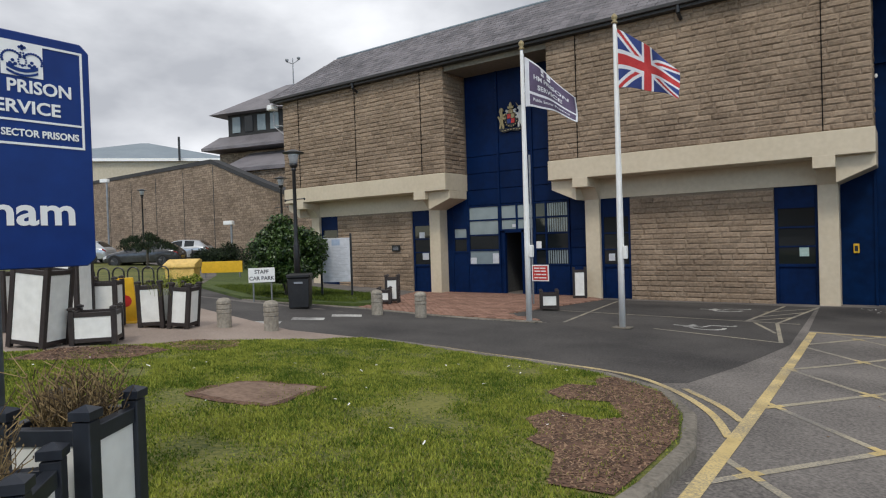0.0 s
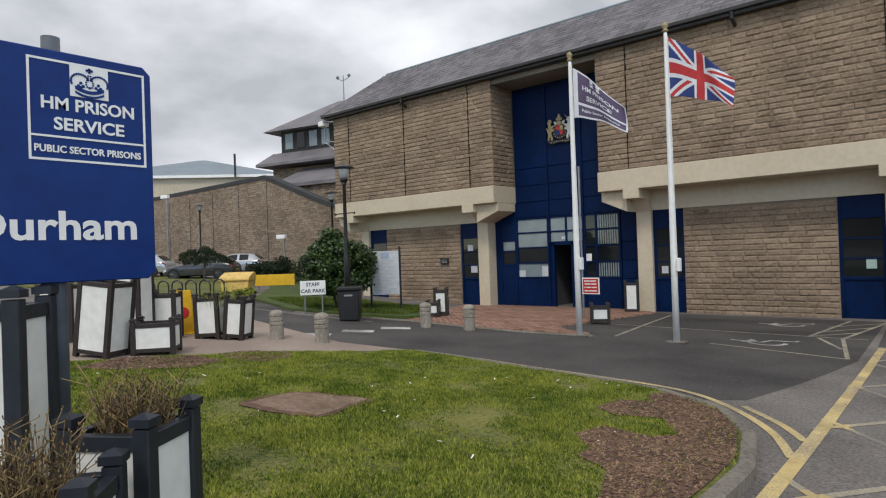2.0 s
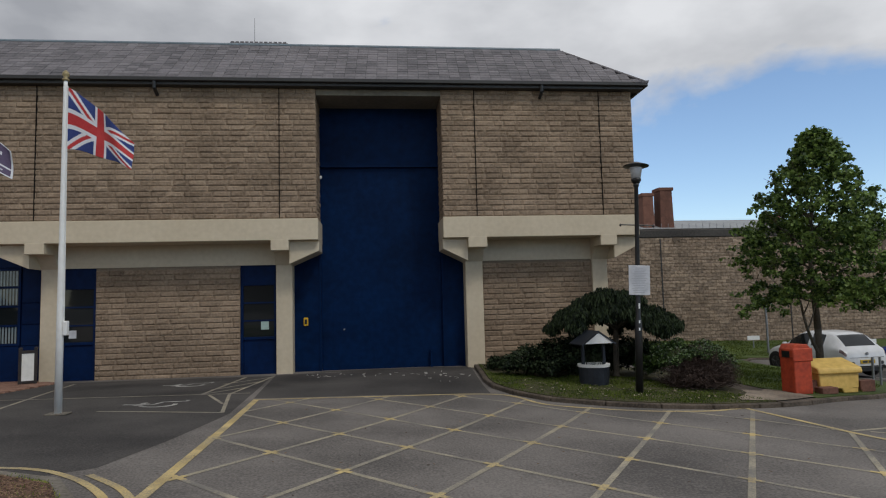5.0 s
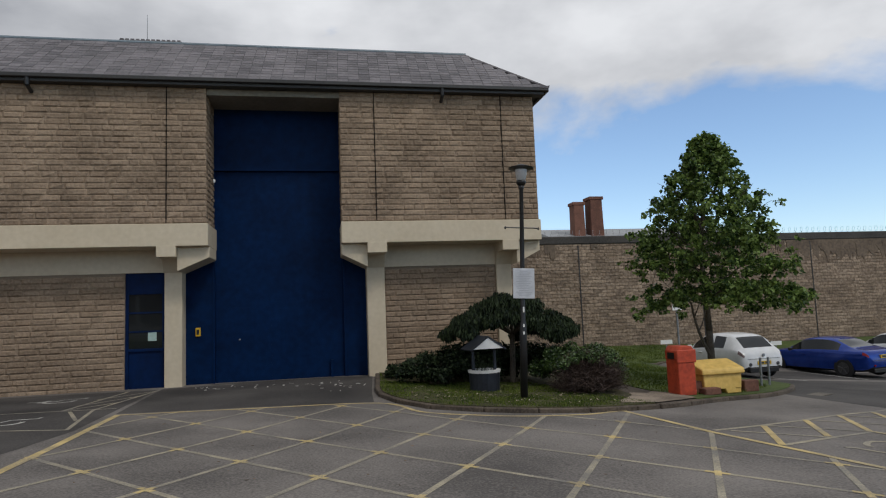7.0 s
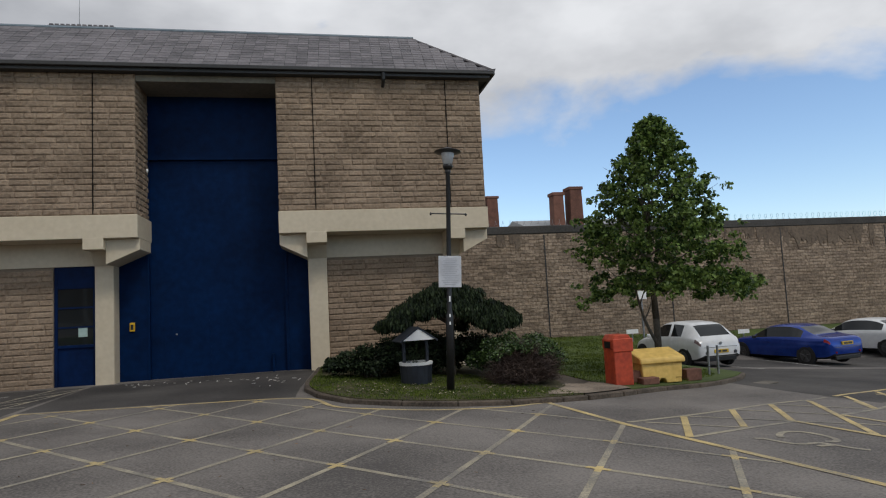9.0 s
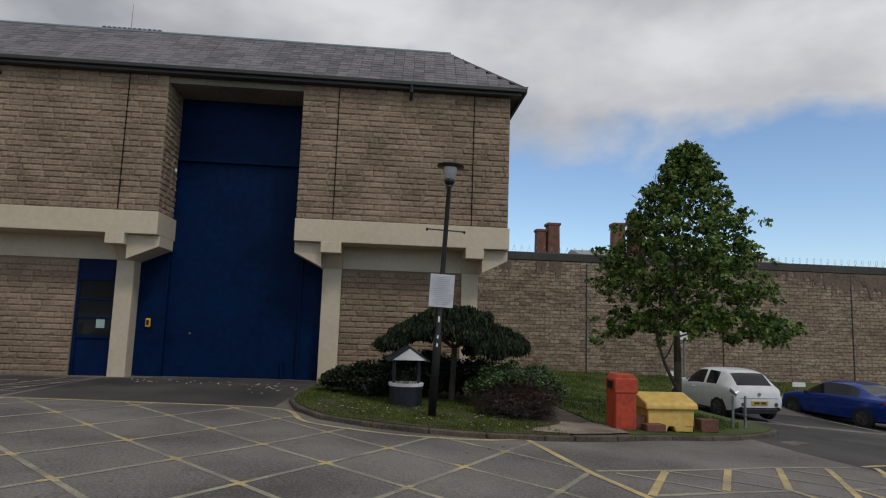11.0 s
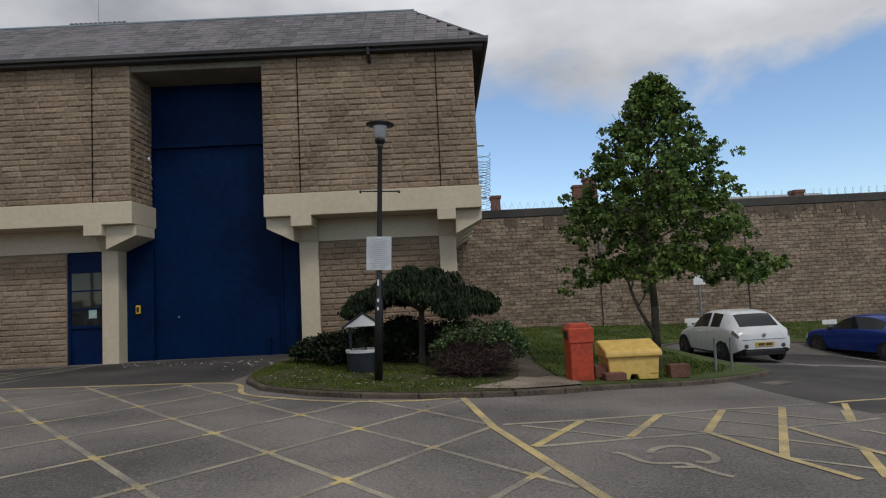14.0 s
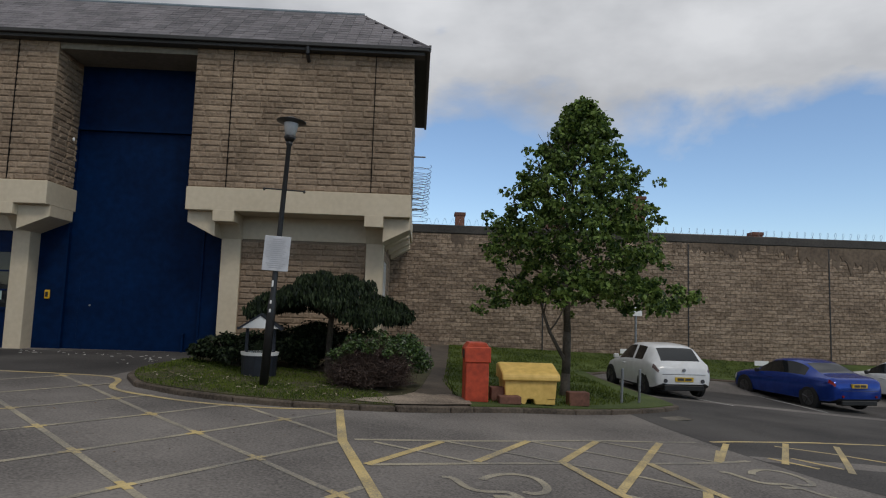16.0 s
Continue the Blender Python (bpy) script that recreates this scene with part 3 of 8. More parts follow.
solo("verge", draped([(-24, 8.2), (-21.5, 11.5), (-24, 14.8), (-29.5, 18.8), (-38, 20.5), (-44, 18), (-40, 8)], 0.07, thick=0.1), TURF, "grass verge beside the car park", "grass verge", "structure")


solo("dirt_patch", draped([(8.55, 11.62), (9.3, 11.62), (10.0, 11.95), (10.55, 12.3), (10.55, 12.95), (10.2, 13.5), (9.9, 13.1), (9.55, 13.3), (9.35, 12.75), (9.0, 12.3), (8.7, 12.0)], 0.112, 0.4), SAND, "pale sandy dirt trodden over the kerb", "bare dirt", "structure")
kerb_run("kerb", smooth_line([(9.27, 11.53), (9.9, 11.78), (10.53, 12.13)]), "dropped kerb with trodden dirt", 0.15, 0.095, m_=MOSSKERB)


# ---- grass blades on the nearer lawn ----
def inside(x, y, poly):
    c, j = False, len(poly) - 1
    for i in range(len(poly)):
        (xi, yi), (xj, yj) = poly[i], poly[j]
        if (yi > y) != (yj > y) and x < (xj - xi) * (y - yi) / (yj - yi) + xi:
            c = not c
        j = i
    return c


soil_poly = [(-0.90, 4.19), (-0.90, 3.45), (-1.30, 3.35), (-1.54, 3.93), (-1.86, 4.07), (-1.85, 4.28), (-2.14, 4.56), (-2.09, 4.96), (-1.64, 4.93), (-1.48, 5.14), (-1.79, 5.61), (-2.18, 5.39), (-2.44, 5.57), (-2.43, 6.02), (-2.15, 6.17), (-2.3, 6.48), (-2.17, 6.72), (-1.50, 6.32), (-1.15, 5.70), (-0.93, 4.9)]
kerb_soil = [(-2.3, 6.4), (-2.3, 6.95), (-1.3, 6.5), (-0.6, 5.0), (-0.6, 3.7), (-1.0, 3.7), (-1.1, 4.9), (-1.5, 5.9)]
cover_poly = [(-5.08, 3.16), (-5.16, 3.5), (-5.1, 3.82), (-4.8, 4.02), (-4.34, 4.17), (-4.22, 3.8), (-4.18, 3.37), (-4.6, 3.22)]
bed_poly = [(-8.5, 3.4), (-8.0, 4.2), (-7.4, 4.3), (-7.2, 3.7), (-7.6, 3.1), (-8.1, 2.6)]


def grass(name, poly, count, tall, label, bare=(), blade=None):
    rng = random.Random(5)
    xs, ys = [p[0] for p in poly], [p[1] for p in poly]
    vs, fs = [], []
    while len(fs) < count:
        x, y = rng.uniform(min(xs), max(xs)), rng.uniform(min(ys), max(ys))
        if not inside(x, y, poly):
            continue
        thin_ = noise.noise((x * 1.1, y * 1.1, 3.0)) + 0.6 * noise.noise((x * 3.1, y * 3.1, 9.0))
        if rng.random() < 0.25 - thin_ * 1.2 - 0.25:
            continue
        if any(inside(x + 0.12 * noise.noise((x * 4, y * 4, 1)), y + 0.12 * noise.noise((x * 4, y * 4, 7)), b) for b in bare) and rng.random() < 0.90:
            continue
        h = tall * rng.uniform(0.5, 1.4) * (1 + 0.5 * thin_)
        a = rng.uniform(0, 6.283)
        w = rng.uniform(0.005, 0.011)
        lx, ly = rng.uniform(-0.6, 0.6) * h, rng.uniform(-0.6, 0.6) * h
        z = ground_z(x, y) + 0.095
        k = len(vs)
        vs += [(x - w * math.cos(a), y - w * math.sin(a), z), (x + w * math.cos(a), y + w * math.sin(a), z), (x + lx, y + ly, z + h)]
        fs.append((k, k + 1, k + 2))
    me = bpy.data.meshes.new(name)
    me.from_pydata(vs, [], fs)
    me.materials.append(blade or BLADE)
    return tagged(new(name, me), label, "grass", kind="stuff")


near_lawn = [(x, max(y, 0.4)) for x, y in lawn_poly]
grass("grass_blades", near_lawn, 230000, 0.027, "short green and yellowed grass of the lawn", (soil_poly, kerb_soil, cover_poly, bed_poly))
grass("grass_blades", [(p.x, p.y) for p in offset_line(isl_line, 0.06)] + [(9.0, 12.6), (8, 15.5), (4.5, 16)], 21000, 0.035, "grass on the planting island", blade=VERGEBLADE)
grass("grass_blades", [(10.3, 13.3), (10.75, 12.75), (12.3, 13.2), (14.0, 14.6), (14.8, 16.0), (14.9, 22.6), (16.2, 24.0), (24, 24.8), (24, 28), (10.95, 28), (10.35, 18), (10.2, 16)], 42000, 0.06, "grass of the verge below the wall", blade=VERGEBLADE)
grass("grass_blades", [(-13.9, 10.6), (-12.5, 10.7), (-10.8, 11.3), (-12.2, 14.4), (-18, 15.6), (-19, 12.6)], 16000, 0.06, "grass of the verge by the notice board", blade=VERGEBLADE)


def scatter_chips(name, poly, count, size, material, label, dz=0.10):
    rng = random.Random(8)
    xs, ys = [p[0] for p in poly], [p[1] for p in poly]
    vs, fs = [], []
    while len(fs) < count * 6:
        x, y = rng.uniform(min(xs), max(xs)), rng.uniform(min(ys), max(ys))
        if not inside(x, y, poly):
            continue
        a, l, w, h = rng.uniform(0, 6.28), size * rng.uniform(0.4, 1.5), size * rng.uniform(0.15, 0.45), size * rng.uniform(0.1, 0.3)
        c, s = math.cos(a), math.sin(a)
        z = ground_z(x, y) + dz
        k, tilt = len(vs), rng.uniform(-0.4, 0.4)
        for u, v, q in ((-l, -w, 0), (l, -w, 0), (l, w, 0), (-l, w, 0), (-l, -w, h), (l, -w, h), (l, w, h), (-l, w, h)):
            vs.append((x + u * c - v * s, y + u * s + v * c, z + q + u * tilt))
        fs += [(k + 3, k + 2, k + 1, k), (k + 4, k + 5, k + 6, k + 7), (k, k + 1, k + 5, k + 4), (k + 1, k + 2, k + 6, k + 5), (k + 2, k + 3, k + 7, k + 6), (k + 3, k, k + 4, k + 7)]
    me = bpy.data.meshes.new(name)
    me.from_pydata(vs, [], fs)
    me.materials.append(material)
    return tagged(new(name, me), label, "litter", kind="stuff")


solo("soil_patch", draped(soil_poly, 0.112, 0.3), SOIL, "bare brown soil worn into the lawn", "bare soil", "structure")
solo("soil_patch", draped(bed_poly, 0.112, 0.3), SOIL, "bare brown soil beside the tubs", "bare soil", "structure")
scatter_chips("bark_chips", soil_poly, 3400, 0.015, CHIP, "bark chips and dry leaves on bare soil", 0.113)
scatter_chips("bark_chips", bed_poly, 500, 0.022, CHIP, "bark chips on bare soil beside the tubs", 0.113)
def ragged(poly, grow, seed):
    """A polygon grown from its middle, its edge worn uneven."""
    r, c = random.Random(seed), Vector((sum(p[0] for p in poly) / len(poly), sum(p[1] for p in poly) / len(poly)))
    out = []
    for i in range(len(poly)):
        a, b = Vector(poly[i]), Vector(poly[(i + 1) % len(poly)])
        for k in range(4):
            p = c + (a + (b - a) * k / 4 - c) * (grow + r.uniform(-0.07, 0.07))
            out.append((p.x, p.y))
    return out


solo("soil_patch", draped(ragged(cover_poly, 1.12, 3), 0.112, 0.3), SOIL, "worn earth round the cover in the lawn", "bare soil", "structure")
back_soil = ragged([(-7.95, 4.5), (-7.9, 5.0), (-7.45, 5.4), (-7.0, 5.1), (-6.95, 4.6), (-7.3, 4.4)], 1.0, 5)
solo("soil_patch", draped(back_soil, 0.112, 0.3), SOIL, "bare earth at the edge of the lawn", "bare soil", "structure")
scatter_chips("bark_chips", back_soil, 260, 0.022, CHIP, "bark chips on bare earth at the lawn edge", 0.113)
solo("drain_cover", draped(ragged(cover_poly, 0.94, 4), 0.116, 0.4, thick=0.03), RUSTY, "worn rusty brown concrete cover set in the lawn", "drain cover", bevel=0.0)
scatter_chips("leaf_litter", [(4.6, 13.2), (5.5, 12.1), (7.5, 11.6), (9.0, 11.8), (9.4, 13.0), (7.0, 13.6), (5.0, 15.0)], 110, 0.026, surface("pale_litter", (0.20, 0.155, 0.10), (0.46, 0.40, 0.30), 0.9, bump=0, each=0.5), "pale fallen leaves on the planting island", 0.125)
scatter_chips("litter", [(3.2, 15.2), (4.0, 15.2), (4.1, 17.6), (-0.5, 17.9), (-0.5, 17.2), (2.5, 16.8)], 48, 0.040, surface("paper_litter", (0.35, 0.33, 0.30), (0.60, 0.58, 0.55), 0.9, bump=0, each=0.5), "scraps and dead leaves blown before the gate", 0.004)
scatter_chips("litter", [(-8, 2.2), (-1.2, 3.5), (-2.6, 6.6), (-6, 6.5)], 30, 0.018, WHITE, "small white scraps on the lawn", 0.14)
scatter_chips("litter", [(-1, 6), (9, 5), (8, 11), (0, 13)], 90, 0.016, CHIP, "dead leaves scattered on the asphalt", 0.004)


# ---- road markings ----
def marking(name, lines, width, material, label, dz=0.007):
    bm = bmesh.new()
    for ln in lines:
        strip(bm, ln, width, 0.0035 + (dz - 0.007) * 0.4)
    return solo(name, bm, material, label, "road marking", "structure")


box_poly = [(-0.63, 3.0), (-0.87, 13.1), (4.05, 13.15), (4.75, 11.8), (6.5, 11.0), (8.38, 11.3), (8.72, 9.0), (10.0, 3.0)]
A, Bv, O = Vector((-0.942, 1.026)), Vector((0.763, 1.214)), Vector((7.051, 8.89))


def clipped(p, d, poly):
    """The stretches of the line p + t d that lie within a polygon."""
    ts = []
    for i in range(len(poly)):
        a, b = Vector(poly[i]), Vector(poly[(i + 1) % len(poly)])
        e = b - a
        den = d.x * e.y - d.y * e.x
        if abs(den) < 1e-9:
            continue
        w = a - p
        t, s = (w.x * e.y - w.y * e.x) / den, (w.x * d.y - w.y * d.x) / den
        if 0 <= s < 1:
            ts.append(t)
    ts.sort()
    return [(p + d * a, p + d * b) for a, b in zip(ts[::2], ts[1::2])]


lines_a, lines_b = [], []
for k in range(-9, 14):
    lines_a += clipped(O + Bv * k, A, box_poly)
    lines_b += clipped(O + A * k, Bv, box_poly)
marking("box_marking", lines_a, 0.075, FAINTLINE, "worn yellow cross hatching of the keep-clear box")
marking("box_marking", lines_b, 0.075, FAINTLINE, "worn yellow cross hatching of the keep-clear box", 0.010)
crossings = []
for i in range(-12, 16):
    for j in range(-12, 16):
        q = O + Bv * i + A * j
        if inside(q.x, q.y, box_poly):
            crossings += [(q - A * 0.09, q + A * 0.10), (q - Bv * 0.10, q + Bv * 0.07)]
marking("box_marking", crossings, 0.075, YELLOWLINE, "brighter yellow paint where the hatching crosses", 0.013)
marking("box_border", [[(-0.57, 3.0), (-0.64, 6.1), (-0.86, 13.15)]], 0.12, YELLOWLINE, "yellow border line of the keep-clear box", 0.013)
marking("box_border", [smooth_line([(-0.87, 13.1), (1.5, 13.2), (4.0, 13.15), (4.7, 11.85), (5.6, 11.3), (6.5, 11.0), (7.6, 10.98), (8.38, 11.3)])], 0.10, YELLOWLINE, "pale yellow border line along the island kerb", 0.013)
marking("box_border", [[(8.40, 11.35), (8.72, 9.0), (9.12, 7.4), (10.2, 3.0)]], 0.115, YELLOWLINE, "yellow border line of the keep-clear box", 0.016)
side_lines = [[(8.85, 9.14), (9.93, 9.48), (11.1, 9.91), (12.09, 10.35), (13.19, 10.68), (13.84, 10.93)], [(9.09, 7.95), (10.32, 8.41), (11.31, 8.74)], [(12.48, 9.11), (13.48, 9.48), (14.03, 9.75)]]
thin_lines = [[(9.09, 9.08), (10.26, 8.41)], [(9.93, 9.48), (11.29, 8.77)], [(11.1, 9.91), (12.48, 9.11)], [(12.09, 10.35), (13.5, 9.5)], [(11.31, 8.74), (12.12, 8.35), (12.69, 7.93)], [(11.59, 7.59), (12.21, 7.22), (12.8, 7.0)]]
bold_lines = [[(9.92, 9.42), (9.09, 7.95)], [(11.1, 9.91), (10.27, 8.47)], [(12.14, 10.3), (11.28, 8.75)], [(13.16, 10.6), (11.59, 7.59)], [(12.63, 7.93), (12.15, 6.87)], [(13.92, 10.33), (13.5, 9.51)]]
marking("hatch_marking", side_lines, 0.085, FAINTLINE, "pale worn lines beside the keep-clear box", 0.010)
marking("hatch_marking", thin_lines, 0.07, FAINTLINE, "pale worn crossing lines beside the keep-clear box", 0.013)
marking("hatch_marking", bold_lines, 0.10, YELLOWLINE, "short yellow zigzag strokes beside the keep-clear box", 0.016)
marking("hatch_marking", [[(11.31, 8.74), (11.59, 7.59), (11.86, 6.81)], [(12.44, 9.1), (12.69, 7.93), (12.9, 7.3)]], 0.11, YELLOWLINE, "worn yellow lines running to the road", 0.019)
marking("hatch_marking", [[(14.15, 11.08), (14.6, 11.3), (16.2, 11.91), (17.9, 12.41)], [(14.36, 11.03), (13.58, 9.61)], [(15.62, 11.58), (14.52, 9.73)], [(16.56, 11.72), (15.25, 9.46)], [(15.21, 11.19), (15.99, 10.87), (16.7, 10.3)], [(14.89, 10.21), (15.3, 9.7)], [(14.48, 10.07), (14.9, 9.6)]], 0.09, YELLOWLINE, "broken yellow hatching on dark asphalt", 0.012)


def wheel_sign(x, y, rz, s, material, label):
    """The sign of a bay for badge holders: a wheel arc, a bent seat stroke and a dot."""
    m = Matrix.Translation((x, y, 0)) @ Matrix.Rotation(radians(rz), 4, "Z")
    def at(u, v):
        q = m @ Vector((u * s, v * s, 0))
        return (q.x, q.y)
    arc = [at(0.34 * math.cos(a), 0.34 * math.sin(a)) for a in [radians(60 + 12 * k) for k in range(21)]]
    return marking("bay_sign", [arc, [at(-0.05, 0.75), at(0.0, 0.12), at(0.42, 0.10), at(0.58, -0.35), at(0.75, -0.30)], [at(-0.2, 0.42), at(0.3, 0.42)]], 0.085, material, label, 0.012)


def road_sign(dx, dy):
    """The wide road version of the sign: a hooked wheel arc over a bent stroke."""
    wheel_ = smooth_line([(10.25 + dx, 7.71 + dy), (10.36 + dx, 7.89 + dy), (10.59 + dx, 8.04 + dy), (10.81 + dx, 7.96 + dy), (10.88 + dx, 7.68 + dy), (10.83 + dx, 7.45 + dy), (10.69 + dx, 7.35 + dy), (10.61 + dx, 7.4 + dy)])
    seat_ = smooth_line([(9.85 + dx, 7.7 + dy), (9.96 + dx, 7.68 + dy), (10.06 + dx, 7.42 + dy), (10.19 + dx, 7.3 + dy), (10.43 + dx, 7.33 + dy), (10.52 + dx, 7.24 + dy), (10.64 + dx, 6.97 + dy), (10.74 + dx, 6.86 + dy)])
    marking("bay_sign", [wheel_, seat_, [(10.30 + dx, 7.16 + dy), (10.54 + dx, 7.19 + dy)]], 0.085, FAINTLINE, "worn yellow wheelchair sign painted on asphalt", 0.012)


road_sign(0.0, 0.0)
road_sign(3.4, 1.25)
wheel_sign(-3.0, 16.2, 80, 0.9, WHITELINE, "worn white wheelchair sign of a parking bay")
wheel_sign(-2.6, 12.65, 80, 0.9, WHITELINE, "worn white wheelchair sign of a parking bay")
marking("bay_marking", [[(-6.7, 13.9), (-1.2, 14.2)], [(-6.3, 17.6), (-5.2, 11.7)], [(-1.25, 17.9), (-1.6, 14.1), (-1.15, 11.5)], [(-2.0, 17.9), (-2.2, 14.1)], [(-2.2, 15.0), (-1.35, 16.6)], [(-2.2, 16.2), (-1.3, 17.6)], [(-2.2, 14.2), (-1.45, 15.4)], [(-3.4, 11.9), (-1.15, 11.5)], [(-2.0, 14.0), (-1.4, 12.6)]], 0.07, FAINTLINE, "pale yellow lines of the two badge-holder bays", 0.012)
d1 = smooth_line([(-6.24, 7.36), (-5.46, 7.5), (-4.49, 7.48), (-3.4, 7.52), (-2.32, 7.45), (-1.62, 7.0), (-1.02, 6.26), (-0.67, 5.5)])
d2 = smooth_line([(-1.49, 7.11), (-0.99, 6.57), (-0.69, 6.1)])
marking("edge_marking", [d1, d2], 0.085, YELLOWLINE, "double yellow no-parking lines along the kerb", 0.016)
for y0 in (7.3, 8.35, 9.35):
    marking("crossing_marking", [[(-9.75 + 0.12 * (y0 - 7.3), y0 - 0.1), (-9.25 + 0.1 * (y0 - 7.3), y0 + 0.35)]], 0.42, WHITELINE, "white block of a zebra crossing", 0.012)
marking("bay_marking", [[(18.04, 17.99), (17.14, 19.86)], [(21.18, 18.91), (20.91, 22.47)], [(28.5, 19.0), (27.7, 23.6)]], 0.09, WHITELINE, "white line between parking bays", 0.012)


# ---- stone walls: pieces and backing ----
rng = random.Random(21)
LENGTHS = (0.28, 0.38, 0.48, 0.58)
COURSE = 0.155


def stone_verts(length, seed):
    r = random.Random(seed)
    h = COURSE - 0.007
    nx = 4
    vs, fs = [], []
    for j in range(4):
        for i in range(nx):
            edge = i in (0, nx - 1) or j in (0, 3)
            u = -length / 2 + (length - 0.005) * (0, 0.12, 0.88, 1)[i]
            w = h * (0, 0.2, 0.8, 1)[j]
            vs.append((u + (0 if edge else r.uniform(-0.02, 0.02)), -r.uniform(0.002, 0.010) if edge else -r.uniform(0.018, 0.040), w))
    for j in range(3):
        for i in range(3):
            k = j * nx + i
            fs.append((k, k + 1, k + nx + 1, k + nx))
    ring = [0, 1, 2, 3, 7, 11, 15, 14, 13, 12, 8, 4]
    back = []
    for k in ring:
        back.append(len(vs))
        vs.append((vs[k][0], 0.03, vs[k][2]))
    for a in range(len(ring)):
        b = (a + 1) % len(ring)
        fs.append((ring[b], ring[a], back[a], back[b]))
    return vs, fs


VARIANTS = {L: [stone_verts(L, 100 + 7 * i + int(L * 100)) for i in range(4)] for L in LENGTHS}
STONE_MESH = {}
for L in LENGTHS:
    STONE_MESH[L] = []
    for vs, fs in VARIANTS[L]:
        me = bpy.data.meshes.new("stone")
        me.from_pydata(vs, [], fs)
        me.materials.append(STONE)
        STONE_MESH[L].append(me)


def lay_stones(parent, m, width, height, singles=(0, 0), count=300):
    """Stones in courses over a face; m: its lower left corner, x along it, z up, y into the wall. singles: the stretch of x in which stones are objects of their own."""
    V, F, made = [], [], 0
    courses = int(height / COURSE)
    for j in range(courses):
        x = -rng.uniform(0, 0.3)
        while x < width:
            L = rng.choice(LENGTHS)
            x0, x1 = max(0.0, x), min(width, x + L)
            if width - x1 < 0.09:
                x1 = width
            x += max(L, x1 - x)
            if x1 - x0 < 0.05:
                continue
            i = rng.randrange(4)
            t = m @ Matrix.Translation(((x0 + x1) / 2, 0, j * COURSE)) @ Matrix.Diagonal(((x1 - x0) / L, 1, 1, 1))
            if singles[0] <= x0 < singles[1] and made < count:
                ob = new("stone", STONE_MESH[L][i])
                ob.parent = parent
                ob.matrix_basis = t
                made += 1
            else:
                vs, fs = VARIANTS[L][i]
                k = len(V)
                V += [tuple(t @ Vector(v)) for v in vs]
                F += [tuple(k + q for q in f) for f in fs]
    if F:
        me = bpy.data.meshes.new("stonework")
        me.from_pydata(V, [], F)
        me.materials.append(STONE)
        ob = tagged(new("stonework", me), kind="stuff")
        ob.parent = parent


FRONT, LOW, BACK = 17.63, 18.50, 18.92          # planes: upper stone, lower wall, blue fronts
BEAM0, BEAM1, TOP = 3.65, 4.25, 7.95
DEEP = 24.2                                     # the back of the building
BLOCKS = [(-21.0, -12.45, (6.4, 8.4)), (-8.44, -0.04, (4.4, 8.4)), (3.52, 9.25, (0.0, 3.6))]
STONE_TASKS = []
for n_, (xa, xb, sing) in enumerate(BLOCKS):
    w = thing("wall_upper_%d" % (n_ + 1), Matrix(), "coursed split-face buff stone wall above the cream beam", "stone wall", kind="structure")
    bm = bmesh.new()
    box(bm, xa + 0.03, xb - 0.03, FRONT + 0.03, DEEP, BEAM1 - 0.02, TOP + 0.1)
    part("backing", bm, MORTAR, w)
    STONE_TASKS.append((w, Matrix.Translation((xa, FRONT + 0.03, BEAM1 + 0.01)), xb - xa, TOP - BEAM1 + 0.14, sing))
    # returns into the recesses
    STONE_TASKS.append((w, Matrix.Translation((xb - 0.03, FRONT + 0.03, BEAM1 + 0.01)) @ Matrix.Rotation(radians(90), 4, "Z"), BACK - FRONT - 0.02 if n_ < 2 else DEEP - FRONT - 0.05, TOP - BEAM1, (0, 0)))
    STONE_TASKS.append((w, Matrix.Translation((xa + 0.03, DEEP - 0.1 if n_ == 0 else BACK, BEAM1 + 0.01)) @ Matrix.Rotation(radians(-90), 4, "Z"), DEEP - FRONT - 0.2 if n_ == 0 else BACK - FRONT - 0.02, TOP - BEAM1, (0, 0)))
    for xj in {0: (-20.0, -16.72, -13.47), 1: (-7.45, -1.05), 2: (4.49, 8.23)}[n_]:
        bm = bmesh.new()
        box(bm, xj - 0.011, xj + 0.011, FRONT - 0.016, FRONT + 0.03, BEAM1 + 0.02, TOP)
        part("movement_joint", bm, UNDERJOINT, w, "dark movement joint between stones")

# lower walls: (x from, x to) of stone under each block
LOWER = [(-18.82, -14.78, (2.0, 4.04)), (-6.22, -2.30, (0.6, 3.92)), (4.74, 8.11, (0.0, 3.4))]
for n_, (xa, xb, sing) in enumerate(LOWER):
    w = thing("wall_lower_%d" % (n_ + 1), Matrix(), "coursed split-face buff stone wall under the cream lintel", "stone wall", kind="structure")
    bm = bmesh.new()
    box(bm, xa, xb, LOW + 0.06, 20.9, -0.6, 3.03)
    part("backing", bm, MORTAR, w)
    STONE_TASKS.append((w, Matrix.Translation((xa, LOW + 0.06, -0.14)), xb - xa, 3.17, sing))

